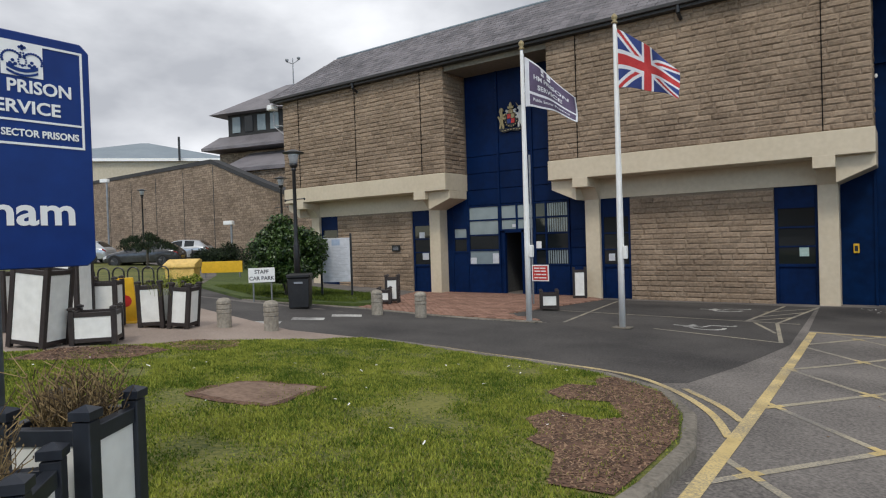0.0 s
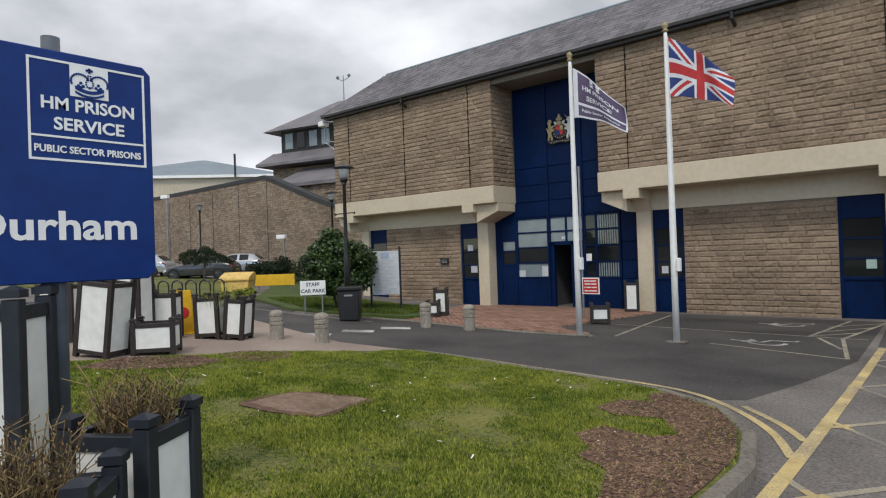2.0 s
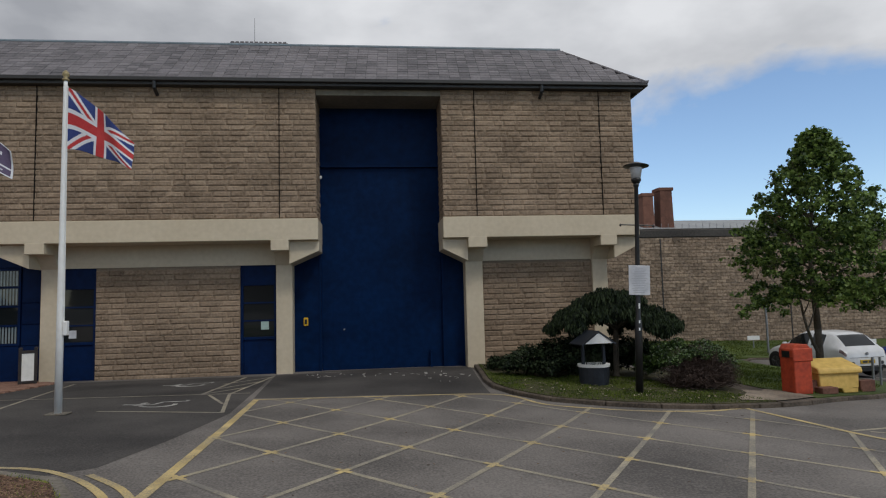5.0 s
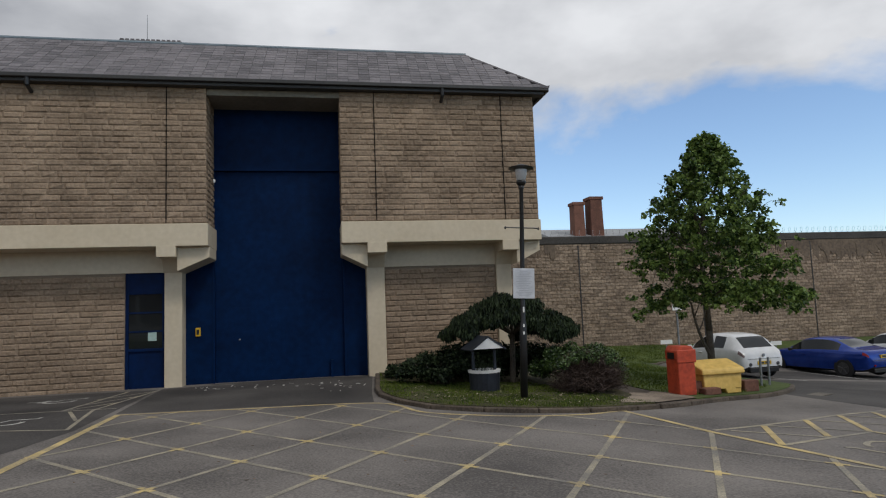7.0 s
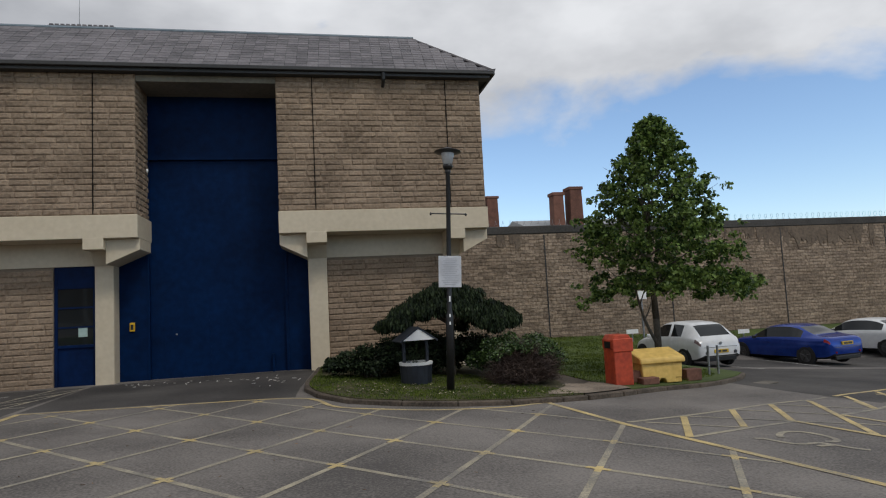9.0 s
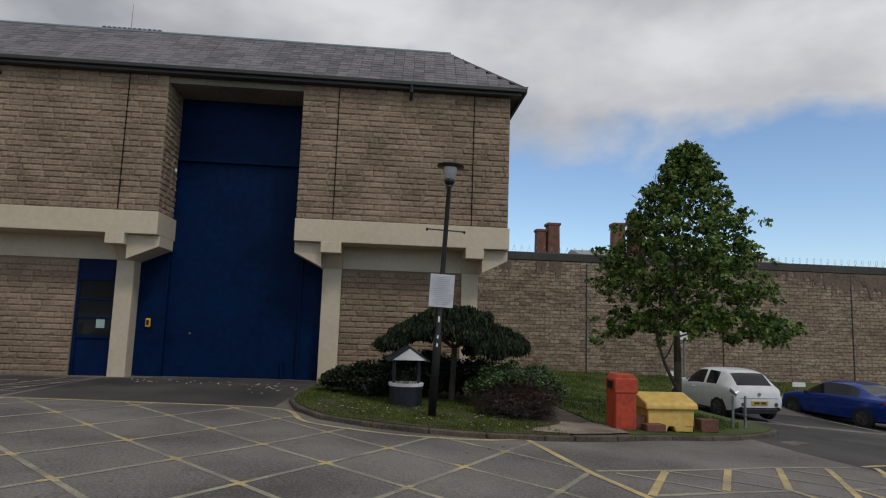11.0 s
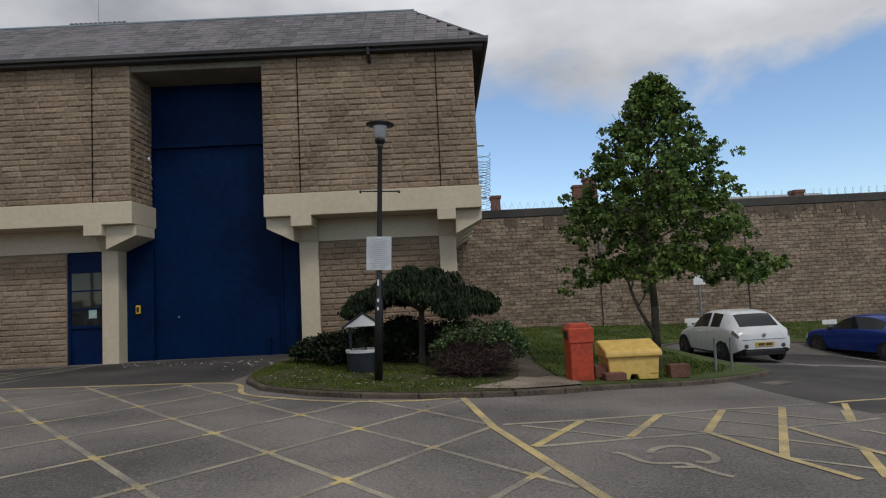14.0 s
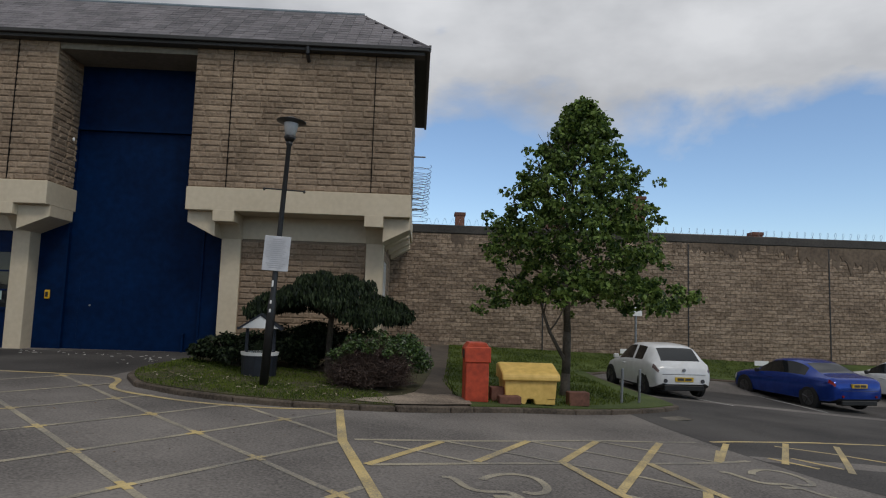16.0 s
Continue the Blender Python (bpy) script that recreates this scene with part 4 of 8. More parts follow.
# ---- cream beams, lintels, corbels, columns ----
COLS = [(-20.34, -19.87), (-13.87, -13.38), (-7.64, -7.17), (-1.28, -0.82), (4.22, 4.74), (8.11, 8.58)]
ENDS = [-21.03, -12.44, -8.46, 0.0, 3.5, 9.29]
for n_ in range(3):
    xa, xb = ENDS[2 * n_], ENDS[2 * n_ + 1]
    bt = thing("beam_%d" % (n_ + 1), Matrix(), "cream painted concrete beam with corbels below the upper wall", "beam", kind="structure")
    bm = bmesh.new()
    box(bm, xa, xb, FRONT - 0.03, DEEP, BEAM0, BEAM1)
    part("fascia", bm, CREAM, bt, bevel=0.012)
    bm = bmesh.new()
    ca, cb = COLS[2 * n_], COLS[2 * n_ + 1]
    box(bm, ca[0] + 0.02, cb[1] - 0.02, LOW + 0.02, 20.8, 3.03, BEAM0 - 0.004)
    part("lintel", bm, CREAM, bt)
    for c, end in ((ca, xa), (cb, xb)):
        bm = bmesh.new()
        prism(bm, [(FRONT - 0.034, BEAM0 + 0.02), (FRONT - 0.034, 3.37), (LOW - 0.33, 3.37), (LOW - 0.02, 3.0), (LOW + 0.3, 3.0), (LOW + 0.3, BEAM0 + 0.02)], "x", c[0] - 0.012, c[1] + 0.012)
        part("corbel", bm, CREAM, bt, bevel=0.01)
        bm = bmesh.new()
        near = c[0] if end < c[0] else c[1]
        prism(bm, [(near, BEAM0 - 0.003), (end, BEAM0 - 0.003), (end, 3.36), (near, 3.0)], "y", FRONT + 0.2, LOW + 0.42)
        part("side_corbel", bm, CREAM, bt, bevel=0.008)
for c in COLS:
    bm = bmesh.new()
    box(bm, c[0], c[1], LOW - 0.03, LOW + 0.46, -0.35, 3.05)
    solo("column", bm, CREAM, "square cream painted concrete column", "column", "structure", bevel=0.012)
# stepped corbels on the east end
for k in range(3):
    bm = bmesh.new()
    y0 = 19.45 + 1.75 * k
    prism(bm, [(8.58, BEAM0), (9.23, BEAM0), (9.23, 3.36), (8.58, 3.0)], "y", y0 + 0.20, y0 + 0.70)
    solo("corbel", bm, CREAM, "cream concrete bracket under the overhanging end wall", "corbel", "structure", bevel=0.01)
w = thing("wall_side", Matrix(), "stone side wall with white barred windows", "stone wall", kind="structure")
bm = bmesh.new()
box(bm, 8.3, 8.52, LOW + 0.45, DEEP, -0.7, 3.64)
part("backing", bm, FAR_STONE, w)
bm = bmesh.new()
box(bm, 8.52, 8.56, 19.3, 20.3, 1.0, 2.6)
part("window_pane", bm, GLASS, w)
for y0 in (19.3, 19.5, 19.7, 19.9, 20.1, 20.28):
    bm = bmesh.new()
    box(bm, 8.55, 8.58, y0 - 0.02, y0 + 0.02, 1.0, 2.6)
    part("window_bar", bm, WHITE, w)
# closing masonry behind
bm = bmesh.new()
box(bm, -20.9, 9.15, DEEP, DEEP + 0.3, -0.7, 8.0)
solo("wall_back", bm, FAR_STONE, "stone back wall of the gatehouse", "wall", "structure")
bm = bmesh.new()
box(bm, -20.3, -19.9, 18.95, DEEP, -0.5, 3.65)
solo("wall_end", bm, FAR_STONE, "stone end wall under the beam", "wall", "structure")


# ---- doors in the stone wall ----
def staff_door(k, xa, xb, solid_top=True):
    d = thing("door_%d" % k, Matrix(), "blue painted door panel with dark glazed lights", "door", "staff doors", "structure")
    y = LOW + 0.10
    bm = bmesh.new()
    box(bm, xa, xb, y + 0.05, y + 0.12, -0.25, 3.03)
    part("panel", bm, BLUE, d)
    for a, b, z0, z1 in ((xa, xa + 0.08, -0.25, 3.03), (xb - 0.08, xb, -0.25, 3.03), (xa + 0.08, xb - 0.08, 2.45, 3.03), (xa + 0.08, xb - 0.08, 0.9, 0.98)):
        bm = bmesh.new()
        box(bm, a, b, y, y + 0.052, z0, z1)
        part("frame", bm, BLUE, d, bevel=0.006)
    for z0, z1 in ((0.98, 1.42), (1.46, 1.93), (1.97, 2.45)):
        bm = bmesh.new()
        box(bm, xa + 0.08, xb - 0.08, y + 0.03, y + 0.052, z0, z1)
        part("pane", bm, GLASS, d)
    for z0 in (1.42, 1.93):
        bm = bmesh.new()
        box(bm, xa + 0.08, xb - 0.08, y + 0.008, y + 0.052, z0, z0 + 0.04)
        part("glazing_bar", bm, BLUE, d)
    return d


d1_ = staff_door(1, -19.87, -18.82)
d2_ = staff_door(2, -14.78, -13.87)
d3_ = staff_door(3, -7.17, -6.22)
d4_ = staff_door(4, -2.30, -1.28)
for d, x, z, w_, h_ in ((d4_, -1.62, 1.32, 0.22, 0.28), (d3_, -6.85, 1.2, 0.2, 0.22), (d2_, -14.35, 2.1, 0.26, 0.22), (d2_, -14.2, 1.3, 0.3, 0.28)):
    bm = bmesh.new()
    box(bm, x - w_ / 2, x + w_ / 2, LOW + 0.122, LOW + 0.128, z - h_ / 2, z + h_ / 2)
    part("notice", bm, surface("pale_green_notice", (0.30, 0.42, 0.38), (0.42, 0.54, 0.50), 0.6, bump=0) if d is d4_ else NOTICE, d, "small pale notice behind the glass")

# ---- entrance front ----
E0, E1 = -13.40, -7.62
ent = thing("entrance_front", Matrix(), "tall blue panelled entrance front with glazed screens", "entrance", kind="structure")
bm = bmesh.new()
box(bm, E0, -10.92, BACK + 0.06, BACK + 0.2, -0.4, 3.66)
box(bm, -10.16, E1, BACK + 0.06, BACK + 0.2, -0.4, 3.66)
box(bm, -10.92, -10.16, BACK + 0.06, BACK + 0.2, 2.14, 3.66)
box(bm, -12.43, -8.38, BACK + 0.06, BACK + 0.2, 3.66, 8.0)
part("backing", bm, BLUE, ent)
cols_ = [-12.43, -11.06, -9.72, -8.38]
zs_ = [3.10, 3.66, 4.25, 4.86, 7.85]
for i in range(3):
    for j in range(4):
        bm = bmesh.new()
        box(bm, cols_[i] + 0.012, cols_[i + 1] - 0.012, BACK + 0.02, BACK + 0.062, zs_[j] + 0.012, zs_[j + 1] - 0.012)
        part("panel", bm, BLUE, ent, bevel=0.006)
for x in cols_[1:3]:
    bm = bmesh.new()
    box(bm, x - 0.04, x + 0.04, BACK - 0.03, BACK + 0.03, 3.0, 7.85)
    part("mullion", bm, BLUE, ent, bevel=0.006)
for a, b, z0, z1 in ((E0, -13.12, -0.3, 3.64), (-13.1, -12.45, -0.3, 1.40), (-13.1, -12.45, 2.30, 3.64), (-12.43, -11.08, -0.3, 0.93), (-9.66, -8.42, -0.3, 0.93), (-10.14, -9.70, -0.3, 0.9), (-8.36, E1, -0.3, 0.9), (-8.36, E1, 0.92, 1.5), (-8.36, E1, 1.52, 2.1), (-8.36, E1, 2.12, 3.64)):
    bm = bmesh.new()
    box(bm, a, b, BACK + 0.02, BACK + 0.062, z0, z1)
    part("panel", bm, BLUE, ent, bevel=0.006)


def screen(xa, xb, zcuts, fills, xcuts=()):
    """A glazed screen: panes between transoms; fills name what is behind each."""
    xs = [xa] + list(xcuts) + [xb]
    for i in range(len(xs) - 1):
        for j in range(len(zcuts) - 1):
            bm = bmesh.new()
            box(bm, xs[i] + 0.035, xs[i + 1] - 0.035, BACK + 0.03, BACK + 0.064, zcuts[j] + 0.03, zcuts[j + 1] - 0.03)
            part("pane", bm, fills[j][i % len(fills[j])], ent)
    for z in zcuts:
        bm = bmesh.new()
        box(bm, xa, xb, BACK - 0.005, BACK + 0.06, z - 0.03, z + 0.03)
        part("transom", bm, BLUE, ent, bevel=0.005)
    for x in xs:
        bm = bmesh.new()
        box(bm, x - 0.035, x + 0.035, BACK - 0.008, BACK + 0.06, zcuts[0] - 0.03, zcuts[-1] + 0.03)
        part("mullion", bm, BLUE, ent, bevel=0.005)


screen(-12.40, -11.10, (0.95, 1.48, 2.02, 2.56, 3.06), ((BLIND,), (GLASS,), (BLIND,), (BLIND,)))
screen(-13.08, -12.47, (1.42, 1.92, 2.30), ((GLASS,), (BLIND,)))
screen(-11.03, -9.72, (2.18, 2.56, 3.06), ((BLIND,), (BLIND,)), (-10.38,))
screen(-9.68, -8.42, (0.95, 1.48, 2.02, 2.56, 3.06), ((GLASS,), (GLASS,), (GLASS,), (GLASS,)), (-9.25,))
for z0, z1 in ((0.99, 1.45), (2.06, 2.52), (2.60, 3.02)):
    for k in range(9):
        bm = bmesh.new()
        box(bm, -9.20 + 0.083 * k, -9.155 + 0.083 * k, BACK + 0.024, BACK + 0.030, z0, z1)
        part("blind_slat", bm, BLIND, ent)
for x, z, w_, h_, m_ in ((-12.25, 1.08, 0.3, 0.26, NOTICE), (-11.27, 1.18, 0.26, 0.36, NOTICE), (-9.55, 1.62, 0.2, 0.26, WHITE), (-10.5, 2.32, 0.14, 0.1, NOTICE)):
    bm = bmesh.new()
    box(bm, x - w_ / 2, x + w_ / 2, BACK + 0.018, BACK + 0.026, z - h_ / 2, z + h_ / 2)
    part("notice", bm, m_, ent, "paper notice on the glass")
# the open doorway with a dim lobby behind
bm = bmesh.new()
for a, b in ((-10.94, -10.87), (-10.2, -10.13)):
    box(bm, a, b, BACK - 0.01, BACK + 0.12, -0.3, 2.16)
box(bm, -10.94, -10.13, BACK - 0.01, BACK + 0.12, 2.08, 2.16)
part("door_frame", bm, BLUE, ent)
bm = bmesh.new()
box(bm, -10.24, -10.20, BACK + 0.1, BACK + 0.82, -0.1, 2.06)
part("door_leaf", bm, BLUE, ent, "blue door leaf standing open inwards")
bm = bmesh.new()
box(bm, -11.3, -11.2, BACK + 0.21, 20.8, -0.3, 2.6)
box(bm, -9.9, -9.8, BACK + 0.21, 20.8, -0.3, 2.6)
box(bm, -11.3, -9.8, 20.7, 20.85, -0.3, 2.6)
box(bm, -11.3, -9.8, BACK + 0.21, 20.8, 2.6, 2.7)
solo("lobby", bm, surface("lobby_walls", (0.05, 0.05, 0.05), (0.09, 0.09, 0.09), 0.9), "dim lobby behind the open doorway", "lobby", "structure")

# coat of arms: a plain shield with two supporters and a crest, gilt
arms = thing("coat_of_arms", pose(-10.45, BACK - 0.03, 6.02) @ Matrix.Diagonal((0.95, 1.0, 0.98, 1.0)), "gilt and painted coat of arms mounted on blue panels", "coat of arms")
def flat_part(name, pts, y0, y1, m_, label=""):
    bm = bmesh.new()
    prism(bm, pts, "y", y0, y1)
    return part(name, bm, m_, arms, label, bevel=0.006)


SILVER = surface("silvered_paint", (0.40, 0.39, 0.36), (0.62, 0.61, 0.57), 0.5, fine=30, bump=0.1)
flat_part("backing_board", [(0.30 * math.cos(2 * math.pi * i / 20), 0.30 * math.sin(2 * math.pi * i / 20)) for i in range(20)], -0.015, 0.01, BLACK, "dark garter ring")
for x0, z0, m_ in ((-0.15, 0.02, SIGNRED), (0.005, 0.02, GOLD), (-0.15, -0.15, FLAGBLUE), (0.005, -0.15, SIGNRED)):
    flat_part("quarter", [(x0, z0), (x0 + 0.145, z0), (x0 + 0.145, z0 + 0.16), (x0, z0 + 0.16)], -0.05, -0.015, m_)
for k in range(16):
    a = 2 * math.pi * k / 16
    flat_part("garter_stud", [(0.255 * math.cos(a) + 0.025 * math.cos(b_), 0.255 * math.sin(a) + 0.025 * math.sin(b_)) for b_ in [math.pi * i / 3 for i in range(6)]], -0.04, -0.015, GOLD)
# rearing supporters: hind legs on the scroll, forelegs to the shield
beast = [(0.30, -0.34), (0.36, -0.30), (0.37, -0.16), (0.45, -0.32), (0.50, -0.30), (0.46, -0.12), (0.50, 0.02), (0.56, 0.12), (0.52, 0.16), (0.46, 0.08), (0.45, 0.20), (0.49, 0.32), (0.44, 0.42), (0.35, 0.43), (0.29, 0.34), (0.35, 0.27), (0.33, 0.18), (0.22, 0.22), (0.20, 0.17), (0.30, 0.09), (0.20, 0.06), (0.21, 0.01), (0.32, 0.0), (0.33, -0.10), (0.28, -0.22)]
flat_part("supporter", [(-x, z) for x, z in beast[::-1]], -0.06, -0.01, GOLD, "gilt rearing beast")
flat_part("supporter", beast, -0.06, -0.01, SILVER, "silver rearing beast")
flat_part("horn", [(0.30, 0.40), (0.33, 0.43), (0.20, 0.56)], -0.05, -0.02, GOLD)
flat_part("helm", [(-0.08, 0.20), (0.08, 0.20), (0.10, 0.31), (0.0, 0.36), (-0.10, 0.31)], -0.06, -0.01, GOLD)
flat_part("crest", [(-0.11, 0.36), (0.11, 0.36), (0.13, 0.46), (0.07, 0.43), (0.05, 0.52), (0.0, 0.60), (-0.05, 0.52), (-0.07, 0.43), (-0.13, 0.46)], -0.06, -0.01, GOLD)
for s in (-1, 1):
    flat_part("mantling", [(s * 0.10, 0.30), (s * 0.20, 0.36), (s * 0.24, 0.28), (s * 0.18, 0.26), (s * 0.22, 0.20), (s * 0.12, 0.22)], -0.045, -0.012, SILVER)
flat_part("scroll", [(-0.50, -0.36), (-0.30, -0.46), (0, -0.41), (0.30, -0.46), (0.50, -0.36), (0.44, -0.29), (0, -0.33), (-0.44, -0.29)], -0.05, 0.0, BLACK, "dark motto scroll")
for k in range(7):
    x = -0.36 + 0.12 * k
    flat_part("motto_mark", [(x - 0.035, -0.385 - 0.02 * (abs(k - 3) > 1)), (x + 0.035, -0.385 - 0.02 * (abs(k - 3) > 1)), (x + 0.035, -0.355 - 0.02 * (abs(k - 3) > 1)), (x - 0.035, -0.355 - 0.02 * (abs(k - 3) > 1))], -0.058, -0.048, GOLD)

# ---- vehicle gate ----
gate = thing("vehicle_gate", Matrix(), "tall plain blue steel sliding vehicle gate", "gate", kind="structure")
bm = bmesh.new()
box(bm, -0.10, 3.60, BACK + 0.10, BACK + 0.22, -0.25, 5.98)
part("leaf", bm, GATEBLUE, gate)
bm = bmesh.new()
box(bm, -0.05, 3.54, BACK, BACK + 0.2, 6.04, 8.0)
part("header_panel", bm, GATEBLUE, gate)
bm = bmesh.new()
box(bm, -0.05, 3.54, BACK - 0.03, BACK + 0.1, 5.96, 6.05)
part("head_track", bm, GATEBLUE, gate)
for a, b in ((-0.84, -0.10), (3.60, 4.24)):
    bm = bmesh.new()
    box(bm, a, b, BACK + 0.02, BACK + 0.2, -0.3, 3.66)
    part("side_panel", bm, GATEBLUE, gate)
for x in (-0.10, 3.56, 3.16):
    bm = bmesh.new()
    box(bm, x, x + 0.06, BACK - 0.02, BACK + 0.11, -0.2, 5.98 if x != 3.16 else 0.4)
    part("guide_rail", bm, GATEBLUE, gate)
bm = bmesh.new()
box(bm, 0.30, 1.50, BACK + 0.094, BACK + 0.102, -0.12, 2.0)
part("wicket_door", bm, GATEBLUE, gate, "flush personnel door within the gate", bevel=0.003)
bm = bmesh.new()
tube(bm, (0.62, BACK + 0.06, 1.1), (0.62, BACK + 0.1, 1.1), 0.025)
part("lock", bm, GREYMETAL, gate)
ic = thing("intercom", pose(-0.49, BACK + 0.02, 1.24), "small yellow call box on the gate's side panel", "intercom")
bm = bmesh.new()
box(bm, -0.065, 0.065, -0.06, 0.0, 0, 0.24)
part("housing", bm, YELLOWSIGN, ic, bevel=0.012)
bm = bmesh.new()
box(bm, -0.035, 0.035, -0.068, -0.058, 0.05, 0.19)
part("face_plate", bm, BLACK, ic)
# soffit in weathered grey, its colour taken darker to hold the recesses' shade
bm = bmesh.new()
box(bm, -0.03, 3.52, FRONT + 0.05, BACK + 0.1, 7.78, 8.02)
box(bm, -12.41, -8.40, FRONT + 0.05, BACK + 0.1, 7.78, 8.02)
solo("soffit", bm, surface("weathered_shaded_soffit", (0.15, 0.135, 0.105), (0.24, 0.215, 0.170), 0.8, big=0.8, fine=9, bump=0.1), "weathered soffit above the recesses, coloured darker for their shade", "soffit", "structure")
cl = thing("wall_lamp", pose(0.0, BACK - 0.3, 5.6), "tiny white lamp beside the gate", "wall lamp")
bm = bmesh.new()
lathe(bm, [(0.02, -0.05), (0.035, -0.02), (0.035, 0.02), (0.02, 0.05)], 10)
part("lens", bm, WHITE, cl)

# ---- roof ----
EY, EZ, RY, RZ = 17.34, 8.09, 19.42, 9.90
EL, ER, RL, RR = -21.42, 9.62, -19.25, 7.58
roof = thing("roof", Matrix(), "hipped grey slate roof with dark gutter", "roof", kind="structure")
bm = bmesh.new()
base = [bm.verts.new(p) for p in ((EL, EY, EZ), (ER, EY, EZ), (ER, DEEP + 0.4, EZ), (EL, DEEP + 0.4, EZ))]
ra, rb = bm.verts.new((RL, RY, RZ)), bm.verts.new((RR, RY, RZ))
bm.faces.new(base[::-1])
for f in ((base[0], base[1], rb, ra), (base[1], base[2], rb), (base[2], base[3], ra, rb), (base[3], base[0], ra)):
    bm.faces.new(f)
part("roof_deck", bm, UNDERSLATE, roof)
bm = bmesh.new()
box(bm, EL, ER, EY - 0.05, EY + 0.06, EZ - 0.06, EZ + 0.05)
part("gutter", bm, GUTTER, roof, bevel=0.015)
bm = bmesh.new()
box(bm, EL + 0.1, ER - 0.1, EY + 0.05, FRONT + 0.1, EZ - 0.14, EZ - 0.02)
part("eaves_board", bm, GUTTER, roof)
for x in (EL, ER):
    bm = bmesh.new()
    box(bm, x - 0.04, x + 0.04, EY, DEEP + 0.4, EZ - 0.06, EZ + 0.04)
    part("gutter", bm, GUTTER, roof)
    bm = bmesh.new()
    s = 1 if x > 0 else -1
    prism(bm, [(x - s * 0.45, EZ + 0.03), (x + s * 0.06, EZ + 0.10), (x + s * 0.03, EZ + 0.02)], "y", EY - 0.06, EY + 0.35)
    part("eaves_kick", bm, SLATE, roof)
bm = bmesh.new()
tube(bm, (RL - 0.1, RY, RZ + 0.02), (RR + 0.1, RY, RZ + 0.02), 0.07, seg=8)
part("ridge_tiles", bm, GREYROOF, roof)
for a, b in (((EL, EY, EZ), (RL, RY, RZ)), ((ER, EY, EZ), (RR, RY, RZ))):
    bm = bmesh.new()
    tube(bm, (a[0], a[1], a[2] + 0.05), (b[0], b[1], b[2] + 0.02), 0.05, seg=6)
    part("hip_tiles", bm, SLATE, roof)
for x in (-16.55, -4.33, 6.45):
    bm = bmesh.new()
    tube(bm, (x, EY + 0.02, EZ - 0.04), (x, EY + 0.04, EZ - 0.25), 0.055)
    tube(bm, (x, EY + 0.04, EZ - 0.25), (x, FRONT, EZ - 0.36), 0.05)
    part("downpipe", bm, BLACK, roof)
vent = thing("roof_vent", pose(-1.95, RY + 0.5, RZ - 0.42), "grey louvred vent box on the ridge", "roof vent")
bm = bmesh.new()
box(bm, -0.9, 0.9, -0.3, 0.3, 0, 0.62)
part("housing", bm, SLATE, vent, bevel=0.02)
for k in range(12):
    bm = bmesh.new()
    box(bm, -0.85 + 0.145 * k, -0.75 + 0.145 * k, -0.33, -0.28, 0.30, 0.64)
    part("louvre", bm, SLATE, vent)
bm = bmesh.new()
tube(bm, (-0.2, 0.1, 0.6), (-0.2, 0.1, 1.6), 0.012, 0.006, 6)
part("aerial", bm, GREYMETAL, vent)

# ---- prison wall to the east ----
WALLY = 28.3
pw = thing("prison_wall", Matrix(), "high coursed stone prison wall with dark coping and stains", "prison wall", kind="structure")
bm = bmesh.new()
box(bm, 8.0, 120, WALLY, WALLY + 0.6, -2.5, 4.62)
part("face", bm, FAR_STONE, pw)
bm = bmesh.new()
box(bm, 8.0, 120, WALLY - 0.05, WALLY + 0.65, 4.57, 4.95)
part("coping", bm, surface("dark_coping", (0.035, 0.032, 0.03), (0.085, 0.078, 0.07), 0.9, big=0.8, fine=12, bump=0.3), pw, bevel=0.04)
for x in (14.95, 21.3, 27.6, 33.9, 40.2):
    bm = bmesh.new()
    box(bm, x - 0.025, x + 0.025, WALLY - 0.02, WALLY + 0.02, -1.5, 4.5)
    part("movement_joint", bm, GUTTER, pw)
stain = surface("soot_stain", (0.085, 0.064, 0.048), (0.20, 0.150, 0.108), 0.95, big=1.2, fine=8, bump=0.2)
streak = random.Random(77)
for k in range(84):
    x = streak.choice((streak.uniform(11, 44), streak.uniform(26.5, 33.5), streak.uniform(20.5, 26)))
    w_, h_ = streak.uniform(0.05, 0.26), streak.uniform(0.2, 0.75) * (1.7 if 26.5 < x < 33.5 else 1.0)
    if 26.5 < x < 33.5:
        w_ *= 2.2
    prow = [(x + w_, 4.57), (x - w_, 4.57)] + [(x - w_ + 2 * w_ * i / 5, 4.57 - h_ * streak.uniform(0.35, 1.0)) for i in range(6)]
    bm = bmesh.new()
    prism(bm, prow, "y", WALLY - 0.008 - 0.0003 * k, WALLY + 0.01)
    part("stain", bm, stain, pw, "dark water stain below the coping")


